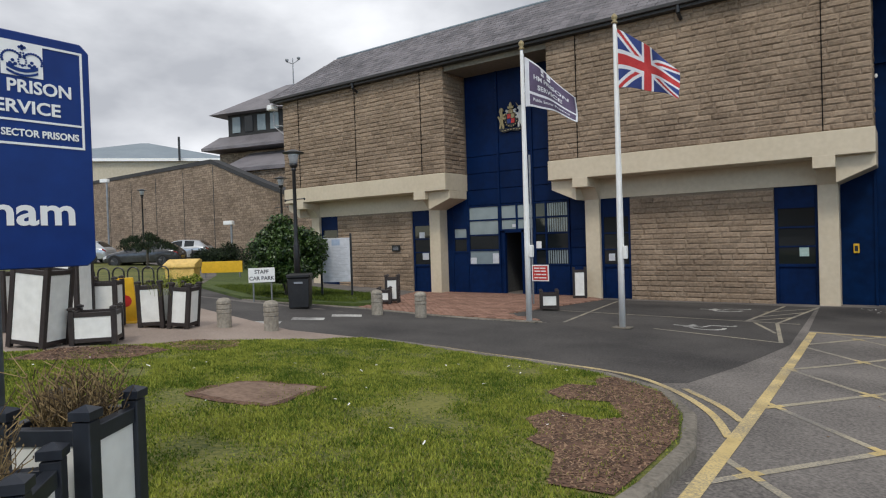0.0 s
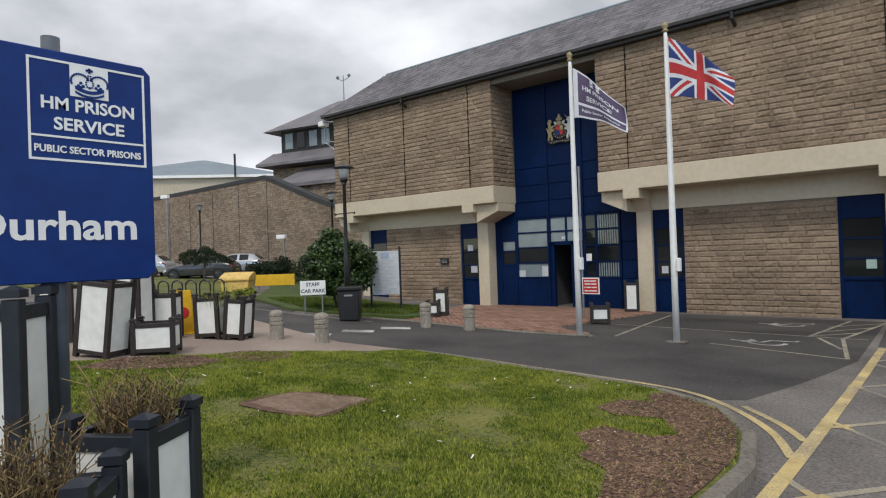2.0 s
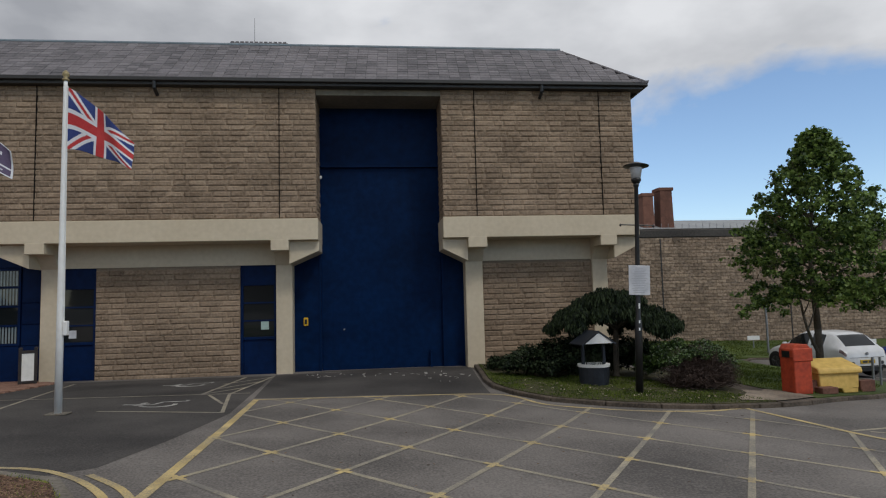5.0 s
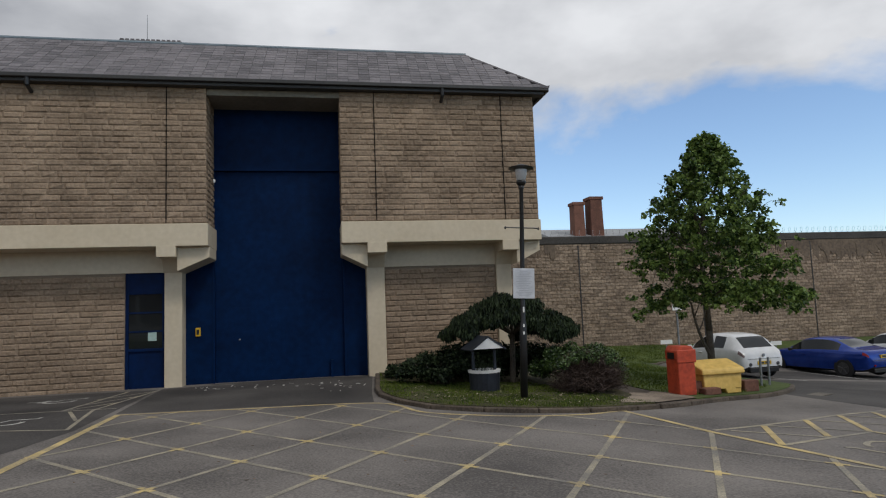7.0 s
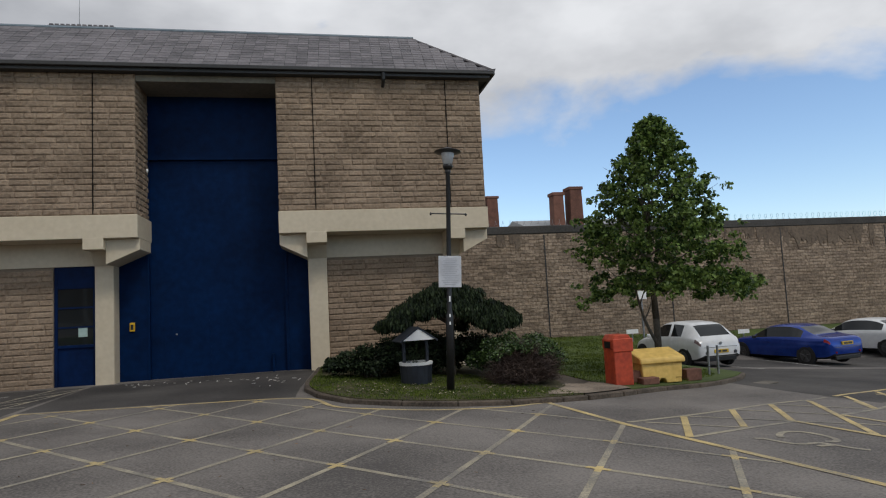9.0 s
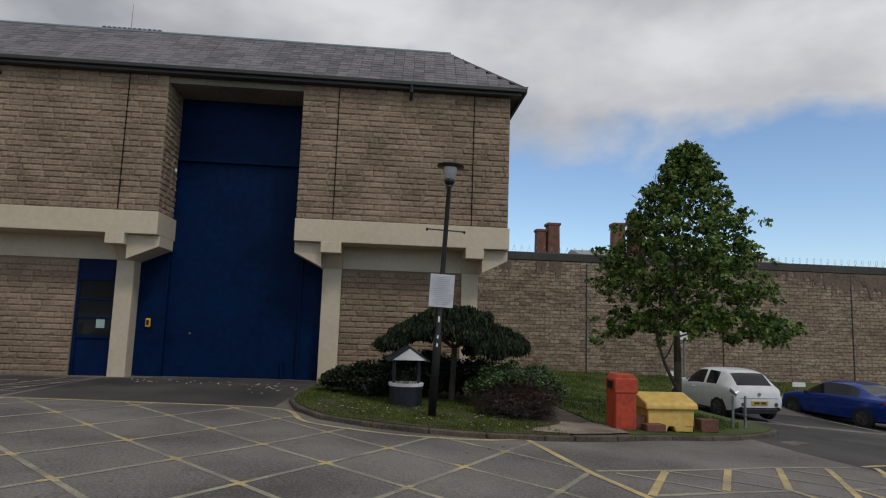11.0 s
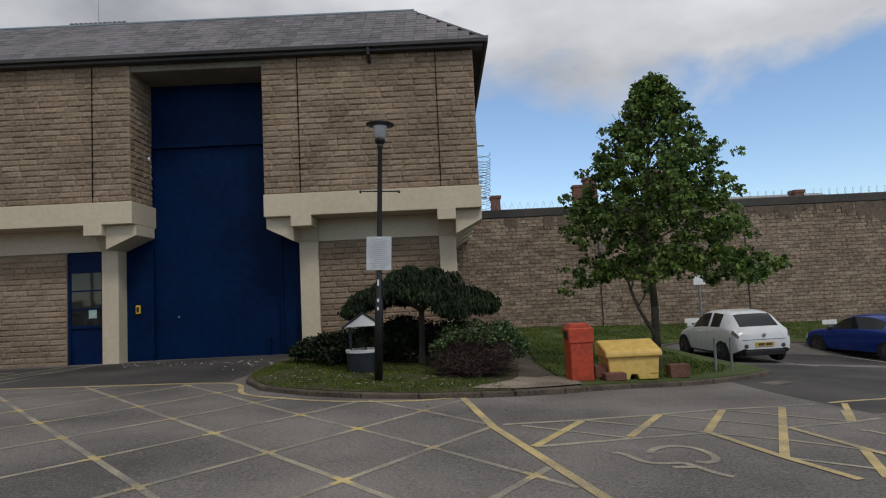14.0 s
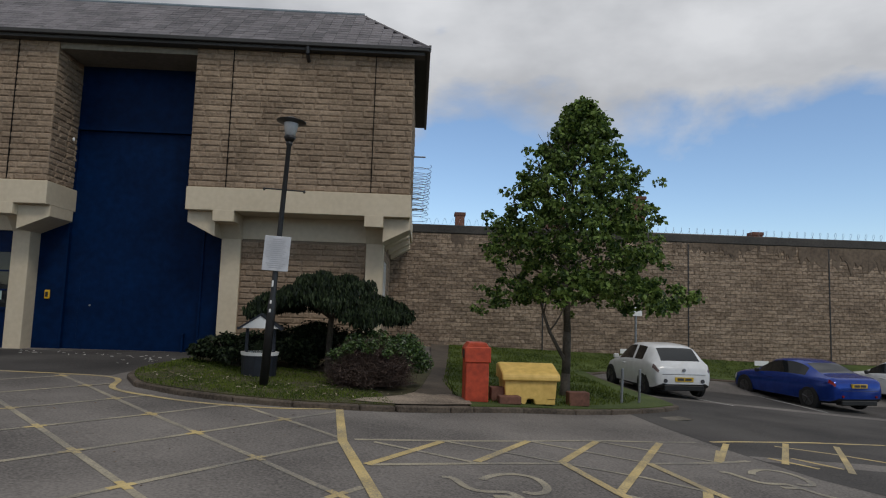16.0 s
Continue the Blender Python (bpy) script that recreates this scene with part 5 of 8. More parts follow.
def coil(name, p0, p1, radius, pitch, wire, label):
    """A coil of barbed wire between two points."""
    p0, p1 = Vector(p0), Vector(p1)
    ax = (p1 - p0).normalized()
    s = ax.cross(Vector((0, 0, 1) if abs(ax.z) < 0.9 else (0, 1, 0))).normalized()
    u = s.cross(ax)
    n = int((p1 - p0).length / pitch * 12)
    cu = bpy.data.curves.new(name, "CURVE")
    cu.dimensions, cu.bevel_depth, cu.bevel_resolution = "3D", wire, 0
    sp = cu.splines.new("POLY")
    sp.points.add(n)
    for i in range(n + 1):
        a = 2 * math.pi * i / 12
        q = p0 + (p1 - p0) * i / n + (s * math.cos(a) + u * math.sin(a)) * radius
        sp.points[i].co = (*q, 1)
    tmp = bpy.data.objects.new(name, cu)
    scene.collection.objects.link(tmp)
    me = bpy.data.meshes.new_from_object(tmp.evaluated_get(bpy.context.evaluated_depsgraph_get()))
    bpy.data.objects.remove(tmp)
    me.materials.clear()
    me.materials.append(GREYMETAL)
    return tagged(new(name, me), label, "barbed wire")


coil("razor_wire", (9.5, WALLY + 0.3, 5.1), (60, WALLY + 0.3, 5.1), 0.17, 0.35, 0.006, "coiled razor wire along the wall top")
wb = thing("wire_bracket", pose(9.3, 20.6, 0), "steel arms holding coiled wire off the building", "bracket")
for z in (4.35, 6.0):
    bm = bmesh.new()
    tube(bm, (-1.6, 0, z), (0.35, 0, z), 0.025, seg=6)
    part("arm", bm, GREYMETAL, wb)
for dx, dy, r_, z0, z1 in ((0.02, 0.0, 0.34, 4.2, 5.5), (0.12, 0.25, 0.28, 4.0, 5.8), (-0.02, -0.2, 0.24, 4.3, 5.1)):
    coil("razor_wire", (9.38 + dx, 20.6 + dy, z0), (9.46 + dx, 20.6 + dy, z1), r_, 0.17, 0.008, "bundle of coiled razor wire on the building corner")


def chimney(x, y, z0, z1, w_, label):
    c = thing("chimney", pose(x, y, 0), label, "chimney", "prison chimneys")
    bm = bmesh.new()
    prism(bm, [(-w_ * 0.62, z0), (w_ * 0.62, z0), (w_ * 0.42, z1 - 0.7), (w_ * 0.42, z1 - 0.3), (-w_ * 0.42, z1 - 0.3), (-w_ * 0.42, z1 - 0.7)], "y", -w_ / 2, w_ / 2)
    part("shaft", bm, REDBRICK, c, bevel=0.02)
    bm = bmesh.new()
    box(bm, -w_ * 0.52, w_ * 0.52, -w_ * 0.55, w_ * 0.55, z1 - 0.3, z1)
    part("cap", bm, REDBRICK, c, bevel=0.03)


for x, y, z1, w_ in ((27.25, 57, 11.5, 1.2), (29.0, 57, 12.0, 1.4), (24.4, 75, 13.5, 1.25), (25.9, 75, 14.3, 1.6), (13.1, 57, 9.95, 0.95), (16.9, 57, 8.2, 0.9), (40, 57, 9.2, 1.0)):
    chimney(x, y, -1.5, z1, w_, "tapered red brick chimney beyond the wall")
cb = thing("cell_block", Matrix(), "low prison block with pale metal roof beyond the wall", "building")
bm = bmesh.new()
box(bm, 24.2, 44, 56, 66, -1, 8.0)
part("wall", bm, FAR_STONE, cb)
bm = bmesh.new()
prism(bm, [(55.6, 8.0), (61, 9.42), (66.4, 8.0)], "x", 24.0, 44.3)
part("roof", bm, surface("pale_roof", (0.20, 0.21, 0.22), (0.36, 0.37, 0.38), 0.6, big=0.4, fine=4, bump=0.1), cb)

# ---- buildings and walls to the west ----
yw = thing("yard_wall", Matrix(), "high weathered stone yard wall with a pitched dark coping", "stone wall", kind="structure")
yd = Vector((-31.57 + 60.0, 25.12 - 27.6)).normalized()
yaw_ = math.degrees(math.atan2(yd.y, yd.x))
ym = pose(-60.0, 27.6, 0, 0, 0, yaw_)
for name, lo_, grow, m_ in (("face", -1.0, 0.0, FAR_STONE), ("coping", 0.0, 0.06, UNDERSLATE)):
    bm = bmesh.new()
    tops = [(0.0, 8.2), (22.1, 7.9), (28.5, 5.8), (34.0, 4.2)]
    if name == "face":
        prism(bm, [(0.0, -1.0), (34.0, -1.0)] + [(a, b - 0.28) for a, b in tops[::-1]], "y", -0.3, 0.3)
    else:
        prism(bm, [(a, b - 0.28) for a, b in tops] + tops[::-1], "y", -0.36, 0.36)
    bmesh.ops.transform(bm, matrix=ym, verts=bm.verts)
    part(name, bm, m_, yw)
for a in (4.5, 9.0, 13.5, 18.0, 22.3):
    bm = bmesh.new()
    box(bm, a - 0.03, a + 0.03, -0.32, -0.29, 0.0, 7.4)
    bmesh.ops.transform(bm, matrix=ym, verts=bm.verts)
    part("movement_joint", bm, GUTTER, yw)


def hipped(name, m, w_, d_, wall_h, rise, wallm, roofm, label, over=0.5):
    """A plain block with walls and a hipped roof, its front on local -y."""
    h = thing(name, m, label, "building")
    bm = bmesh.new()
    box(bm, -w_ / 2, w_ / 2, 0, d_, -2, wall_h)
    part("wall", bm, wallm, h)
    bm = bmesh.new()
    x0, x1, y0, y1 = -w_ / 2 - over, w_ / 2 + over, -over, d_ + over
    b_ = [bm.verts.new(p) for p in ((x0, y0, wall_h), (x1, y0, wall_h), (x1, y1, wall_h), (x0, y1, wall_h))]
    k = min(w_, d_) / 2
    r0, r1 = bm.verts.new((x0 + k, d_ / 2, wall_h + rise)), bm.verts.new((x1 - k, d_ / 2, wall_h + rise))
    bm.faces.new(b_[::-1])
    for f in ((b_[0], b_[1], r1, r0), (b_[1], b_[2], r1), (b_[2], b_[3], r0, r1), (b_[3], b_[0], r0)):
        bm.faces.new(f)
    part("roof", bm, roofm, h)
    bm = bmesh.new()
    box(bm, x0, x1, y0 - 0.05, y0 + 0.05, wall_h - 0.25, wall_h + 0.1)
    part("fascia", bm, WHITE, h)
    return h


hipped("wing_building", pose(-76.5, 38.5, 0, 0, 0, 49), 26, 26, 12.8, 4.0, CREAMWALL, GREYROOF, "pale rendered building with grey metal roof")
hr = thing("flue", pose(-71.0, 43.0, 12.5), "thin dark flue on the far roof", "flue")
bm = bmesh.new()
tube(bm, (0, 0, 0), (0, 0, 2.9), 0.14, 0.14, 8)
part("pipe", bm, BLACK, hr)

# the tall wing behind, with its band of dormer windows under a slate roof
wing = thing("tall_wing", pose(-42.4, 28.5, 0, 0, 0, 13.3), "stone wing with slate roofs and a band of dark dormer windows", "building")
bm = bmesh.new()
box(bm, 0.3, 24, 0.4, 9, -1, 9.0)
part("wall", bm, FAR_STONE, wing)
bm = bmesh.new()
prism(bm, [(-1.0, 9.1), (-1.0, 9.3), (1.0, 10.4), (9, 10.4), (9, 9.1)], "x", -0.2, 24)
part("lower_roof", bm, SLATE, wing)
bm = bmesh.new()
box(bm, 0.8, 24, 0.9, 9, 10.3, 12.05)
part("dormer_wall", bm, DARKWOOD, wing)
for k in range(9):
    bm = bmesh.new()
    box(bm, 1.25 + 1.2 * k, 2.0 + 1.2 * k, 0.84, 0.92, 10.6, 11.8)
    part("window", bm, BLIND if k % 3 != 1 else GLASS, wing, "dormer window with pale curtain")
bm = bmesh.new()
v = [bm.verts.new(p) for p in ((-0.4, 0.1, 12.0), (24, 0.1, 12.0), (24, 9.6, 12.0), (-0.4, 9.6, 12.0), (3.2, 5.2, 15.0), (24, 5.2, 15.0))]
for f in ((3, 2, 1, 0), (0, 1, 5, 4), (2, 3, 4, 5), (3, 0, 4), (1, 2, 5)):
    bm.faces.new([v[i] for i in f])
part("upper_roof", bm, SLATE, wing)
bm = bmesh.new()
prism(bm, [(-3.4, 7.0), (-3.4, 7.25), (0.5, 8.9), (0.5, 7.0)], "x", 3.5, 24)
part("lean_to_roof", bm, SLATE, wing)
bm = bmesh.new()
box(bm, 3.7, 24, -3.1, 0.4, -1, 7.0)
part("lean_to_wall", bm, FAR_STONE, wing)
mast = thing("weather_mast", pose(-33.9, 29.4, 12.4), "thin weather mast with cups and vane on the roof", "mast")
bm = bmesh.new()
tube(bm, (0, 0, 0), (0, 0, 2.5), 0.05, 0.03, 6)
part("pole", bm, GREYMETAL, mast)
for x in (-0.5, 0.5):
    bm = bmesh.new()
    tube(bm, (0, 0, 2.1), (x, 0.2 * x, 2.3), 0.025, seg=5)
    lathe(bm, [(0.03, -0.12), (0.12, -0.02), (0.12, 0.08), (0.03, 0.12)], 8, (x, 0.2 * x, 2.4))
    part("sensor", bm, GREYMETAL, mast)


def cctv(x, y, z0, z1, rz, label):
    c = thing("security_camera", pose(x, y, z0, 0, 0, rz), label, "security camera")
    bm = bmesh.new()
    tube(bm, (0, 0, 0), (0, 0, z1 - z0), 0.07, seg=8)
    part("pole", bm, GREYMETAL, c)
    bm = bmesh.new()
    box(bm, -0.15, 0.5, -0.14, 0.14, z1 - z0, z1 - z0 + 0.26)
    part("housing", bm, WHITE, c, bevel=0.03)


cctv(-33.0, 23.3, 0.9, 3.2, 200, "white security camera on a short pole by the hedge")
cctv(-44.5, 21.4, 1.2, 6.6, 200, "white security camera on a tall pole")
ca = thing("security_camera", pose(-21.0, 17.9, 7.0), "white security camera on a bracket at the building's end", "security camera")
bm = bmesh.new()
tube(bm, (0.02, 0, 0), (-0.55, -0.3, 0.1), 0.03, seg=6)
tube(bm, (-0.55, -0.3, 0.1), (-0.55, -0.3, 0.75), 0.03, seg=6)
tube(bm, (0.02, 0, -0.5), (-0.55, -0.3, 0.05), 0.02, seg=6)
part("bracket", bm, GREYMETAL, ca)
bm = bmesh.new()
box(bm, -0.72, -0.40, -0.55, -0.15, 0.72, 0.95)
part("housing", bm, WHITE, ca, bevel=0.03)

# distance
for k, (x, y, w_, h_) in enumerate(((-110, 10, 40, 7), (-120, -30, 50, 8), (70, -40, 60, 8), (0, -60, 80, 9))):
    bm = bmesh.new()
    box(bm, x - w_ / 2, x + w_ / 2, y - 6, y + 6, -3, h_)
    solo("far_building", bm, FAR_STONE, "plain stone building far off", "building")


# ---- street lamps, poles, signs ----
def street_lamp(x, y, h, rx, ry, notice, label, bar=1.25):
    s = thing("street_lamp", pose(x, y, ground_z(x, y) + (0.08 if x > 0 else 0.05), rx, ry, 0), label, "street lamp", "street lamps")
    bm = bmesh.new()
    lathe(bm, [(0.078, 0), (0.076, 1.45), (0.066, 1.5), (0.052, 1.56), (0.042, h - 0.55), (0.06, h - 0.52), (0.06, h - 0.46)], 14)
    part("post", bm, BLACK, s, smooth=True)
    bm = bmesh.new()
    tube(bm, (-0.36, 0, h - bar), (0.36, 0, h - bar), 0.014, seg=8)
    part("ladder_bar", bm, BLACK, s)
    for e in (-0.36, 0.36):
        bm = bmesh.new()
        lathe(bm, [(0.01, -0.03), (0.028, 0), (0.01, 0.03)], 8, (e, 0, h - bar - 0.01))
        part("bar_knob", bm, BLACK, s)
    bm = bmesh.new()
    lathe(bm, [(0.07, h - 0.46), (0.105, h - 0.40), (0.10, h - 0.36)], 16)
    part("lamp_cup", bm, BLACK, s, smooth=True)
    bm = bmesh.new()
    lathe(bm, [(0.09, h - 0.37), (0.135, h - 0.12), (0.13, h - 0.10)], 16)
    part("diffuser", bm, LAMPGLASS, s, "frosted lamp bowl", smooth=True)
    bm = bmesh.new()
    lathe(bm, [(0.14, h - 0.125), (0.265, h - 0.10), (0.27, h - 0.085), (0.12, h - 0.03), (0.05, h)], 22)
    part("hood", bm, BLACK, s, "flat dark lamp hood")
    if notice:
        bm = bmesh.new()
        box(bm, -0.23, 0.23, -0.09, -0.07, 2.03, 2.65)
        nb = part("notice_board", bm, NOTICE, s, "white printed notice fixed to the post", bevel=0.006)
        for k in range(15):
            bm = bmesh.new()
            wl_ = 0.08 if k == 0 else 0.17 - 0.03 * ((k * 7) % 3)
            box(bm, -wl_, wl_, -0.094, -0.091, 2.585 - 0.036 * k, 2.596 - 0.036 * k)
            part("text_line", bm, surface("pale_grey_print", (0.34, 0.35, 0.38), (0.43, 0.44, 0.47), 0.6, bump=0) if k == 0 else bpy.data.materials["pale_grey_print"], nb)
        for z in (1.3, 1.45, 1.75):
            bm = bmesh.new()
            box(bm, -0.025, 0.005, -0.084, -0.074, z, z + 0.06 + 0.05 * (z > 1.5))
            part("sticker", bm, WHITE, s, "torn white sticker")
    return s


street_lamp(6.92, 12.6, 4.87, -1.0, 2.5, True, "black street lamp with a white notice on its post", 1.36)
street_lamp(-11.75, 10.25, 3.86, 0, 0, False, "black street lamp with flat hood on the verge")
street_lamp(-19.9, 16.5, 4.35, 0, 0, False, "black street lamp near the building's end")
street_lamp(-36.5, 19.6, 4.6, 0, 0, False, "black street lamp in the car park")


def flagpole(x, y, h, label):
    f = thing("flagpole", on_ground(x, y), label, "flagpole", "flagpoles")
    bm = bmesh.new()
    lathe(bm, [(0.062, 0), (0.058, 1.6), (0.034, h - 0.1), (0.032, h)], 16)
    part("pole", bm, WHITE, f, smooth=True)
    bm = bmesh.new()
    lathe(bm, [(0.05, h), (0.06, h + 0.03), (0.03, h + 0.06), (0.06, h + 0.10), (0.055, h + 0.15), (0.02, h + 0.19)], 14)
    part("finial", bm, GOLD, f, "gilt ball finial", smooth=True)
    bm = bmesh.new()
    box(bm, -0.18, 0.18, -0.12, 0.12, 0.004, 0.03)
    part("base_plate", bm, KERB, f, bevel=0.006)
    bm = bmesh.new()
    box(bm, 0.06, 0.13, -0.05, 0.05, 1.35, 1.6)
    part("cleat_box", bm, WHITE, f, bevel=0.01)
    bm = bmesh.new()
    tube(bm, (0.075, -0.02, 1.6), (0.05, -0.02, h - 0.1), 0.006, seg=5)
    part("halyard", bm, WHITE, f)
    return f


flagpole(-5.76, 11.25, 5.62, "white flagpole with gilt finial standing at the road edge")
flagpole(-3.9, 11.58, 5.88, "white flagpole with gilt finial standing at the road edge")


def cloth(u, v, w_, h_, seed, droop):
    """A point of a flying flag: u along the fly, v up the hoist, both 0 to 1."""
    d = u * w_
    y = 0.10 * math.sin(5.5 * u + seed) * u + 0.05 * math.sin(11 * u + 3 * v + seed) * u
    z = v * h_ - droop * u ** 1.25 + 0.03 * math.sin(9 * u + 2 * v + seed) * u - (0.6 if droop > 0.65 else 0.32) * u * (v - 0.5)
    return (d * 0.93, y, z)


def woven_flag(name, m, w_, h_, seed, droop, cloths, pattern, label):
    """A flag woven of coloured cloths: pattern(u, v) names the cloth at a point."""
    f = thing(name, m, label, "flag", "flags")
    nu, nv = 110, 84
    vs = [cloth(i / nu, j / nv, w_, h_, seed, droop) for j in range(nv + 1) for i in range(nu + 1)]
    fs = [(j * (nu + 1) + i, j * (nu + 1) + i + 1, (j + 1) * (nu + 1) + i + 1, (j + 1) * (nu + 1) + i) for j in range(nv) for i in range(nu)]
    me = bpy.data.meshes.new("cloth")
    me.from_pydata(vs, [], fs)
    for c in cloths:
        me.materials.append(c)
    me.polygons.foreach_set("material_index", [pattern((i + 0.5) / nu, (j + 0.5) / nv) for j in range(nv) for i in range(nu)])
    me.polygons.foreach_set("use_smooth", [True] * len(fs))
    ob = new("cloth", me)
    ob.parent = f
    so = ob.modifiers.new("thickness", "SOLIDIFY")
    so.thickness, so.offset = 0.004, 0
    return f


def union_pattern(u, v):
    """Upright cross over two diagonal crosses: 0 blue, 1 white, 2 red."""
    x, y = u * 1.6 - 0.8, v - 0.5
    if abs(x) < 0.10 or abs(y) < 0.10:
        return 2
    if abs(x) < 0.165 or abs(y) < 0.165:
        return 1
    k = math.hypot(0.5, 0.8)
    best = min(abs(0.5 * x - 0.8 * y), abs(0.5 * x + 0.8 * y)) / k
    return 2 if best < 0.035 else 1 if best < 0.095 else 0


def service_pattern(u, v):
    """0 purple, 1 white: a white hoist, edge stripes, one rule and a crest patch."""
    if u < 0.10 or v > 0.96 or v < 0.05 or u > 0.975 or 0.275 < v < 0.335:
        return 1
    if 0.36 < u < 0.58 and 0.80 < v < 0.96:
        return 0 if abs(u - 0.47) < 0.035 or 0.86 < v < 0.885 else 1
    return 0


woven_flag("national_flag", pose(-3.84, 11.56, 4.72, 0, 0, -8), 1.28, 1.12, 0.6, 0.72, (FLAGBLUE, FLAGWHITE, FLAGRED), union_pattern, "blue, white and red national flag flying from its pole")
W2, H2 = 1.20, 1.02
pf = woven_flag("service_flag", pose(-5.69, 11.23, 4.59, 0, 0, -6), W2, H2, 2.2, 0.74, (FLAGPURPLE, FLAGWHITE), service_pattern, "purple and white service flag flying from its pole")


def flag_words(text, size, u0, v0):
    """Words printed on the flag, bent like its cloth."""
    ob = letters("flag_lettering", text, size, Matrix(), FLAGWHITE, pf, depth=0.0)
    for v in ob.data.vertices:
        q = cloth(u0 + v.co.x / W2, v0 + v.co.y / H2, W2, H2, 2.2, 0.74)
        v.co = (q[0], q[1] - 0.010, q[2])
    lettered(ob, FLAGWHITE, pf)


flag_words("HM PRISON", 0.155, 0.53, 0.68)
flag_words("SERVICE", 0.165, 0.53, 0.47)
flag_words("Public Sector Prisons", 0.10, 0.54, 0.17)

# ---- the large blue sign ----
sg = thing("prison_sign", pose(-2.85, 0.905, ground_z(-2.85, 0.9) + 0.1), "large blue enamel prison sign on a grey post", "sign")
sz = ground_z(-2.85, 0.9) + 0.1
bm = bmesh.new()
prism(bm, [(-0.44, 1.85 - sz), (0.36, 1.85 - sz), (0.40, 1.89 - sz), (0.40, 2.96 - sz), (0.36, 3.0 - sz), (-0.44, 3.0 - sz), (-0.48, 2.96 - sz), (-0.48, 1.89 - sz)], "x", -0.035, 0.0)
part("panel", bm, SIGNBLUE, sg, bevel=0.005)
bm = bmesh.new()
tube(bm, (-0.085, -0.06, -0.1), (-0.085, -0.06, 3.085 - sz), 0.043, seg=16)
part("post", bm, SIGNPOST, sg, smooth=True)


def rect(name, y0, y1, z0, z1, m_, t=0.004):
    bm = bmesh.new()
    box(bm, 0.0, t, y0 - 0.905, y1 - 0.905, z0 - sz, z1 - sz)
    return part(name, bm, m_, sg)


for y0, y1, z0, z1 in ((0.711, 1.268, 2.942, 2.953), (0.711, 1.268, 2.452, 2.463), (0.722, 1.257, 2.567, 2.577), (0.711, 0.722, 2.463, 2.942), (1.257, 1.268, 2.463, 2.942)):
    rect("border_line", y0, y1, z0, z1, WHITE)
rect("crown_field", 0.90, 1.082, 2.785, 2.942, WHITE)
up = Matrix(((0, 0, 1, 0), (1, 0, 0, 0), (0, 1, 0, 0), (0, 0, 0, 1)))


def crown(yc, zc, k):
    """A printed crown: a curved band, beaded arches and a cross on top."""
    bm = bmesh.new()
    def dab(u, v, r):
        prism(bm, [(yc + k * (u + r * math.cos(2 * math.pi * i / 8)), zc + k * (v + r * math.sin(2 * math.pi * i / 8))) for i in range(8)], "x", 0.003, 0.007)
    for lo_, hi_ in ((-0.40, -0.34), (-0.29, -0.20)):
        dip = [0.10 * (i / 6 - 1) ** 2 for i in range(13)]
        prism(bm, [(yc + k * (-0.36 + 0.06 * i), zc + k * (lo_ + dip[i])) for i in range(13)] + [(yc + k * (0.36 - 0.06 * i), zc + k * (hi_ + dip[12 - i])) for i in range(13)], "x", 0.003, 0.007)
    for s_ in (-1, 1):
        for i in range(13):
            a = math.pi * (0.12 + 1.0 * i / 12)
            dab(s_ * (0.24 - 0.22 * math.cos(a)), 0.02 + 0.20 * math.sin(a), 0.030)
        for i in range(6):
            dab(s_ * (0.06 + 0.03 * math.sin(i)), -0.10 + 0.06 * i, 0.024)
        for u, v in ((0.16, -0.10), (0.22, -0.02), (0.28, -0.10), (0.22, -0.14)):
            dab(s_ * u, v, 0.042)
    for u, v in ((0, -0.12), (0, 0.30), (0, 0.38), (-0.06, 0.345), (0.06, 0.345), (0, 0.345)):
        dab(u, v, 0.036)
    part("crown_shape", bm, SIGNBLUE, sg, "blue printed crown")


crown(0.991 - 0.905, 2.860 - sz, 0.19)
for text, yc, zc, wide, tall in (("HM PRISON", 0.989, 2.7375, 0.441, 0.064), ("SERVICE", 0.989, 2.638, 0.334, 0.064), ("PUBLIC SECTOR PRISONS", 0.987, 2.511, 0.505, 0.036), ("Durham", 0.83, 2.132, 0.75, 0.146)):
    lettered(fitted_letters("lettering", text, wide, tall, Matrix.Translation((0.003, yc - 0.905, zc - sz)) @ up, WHITE, sg), WHITE, sg)


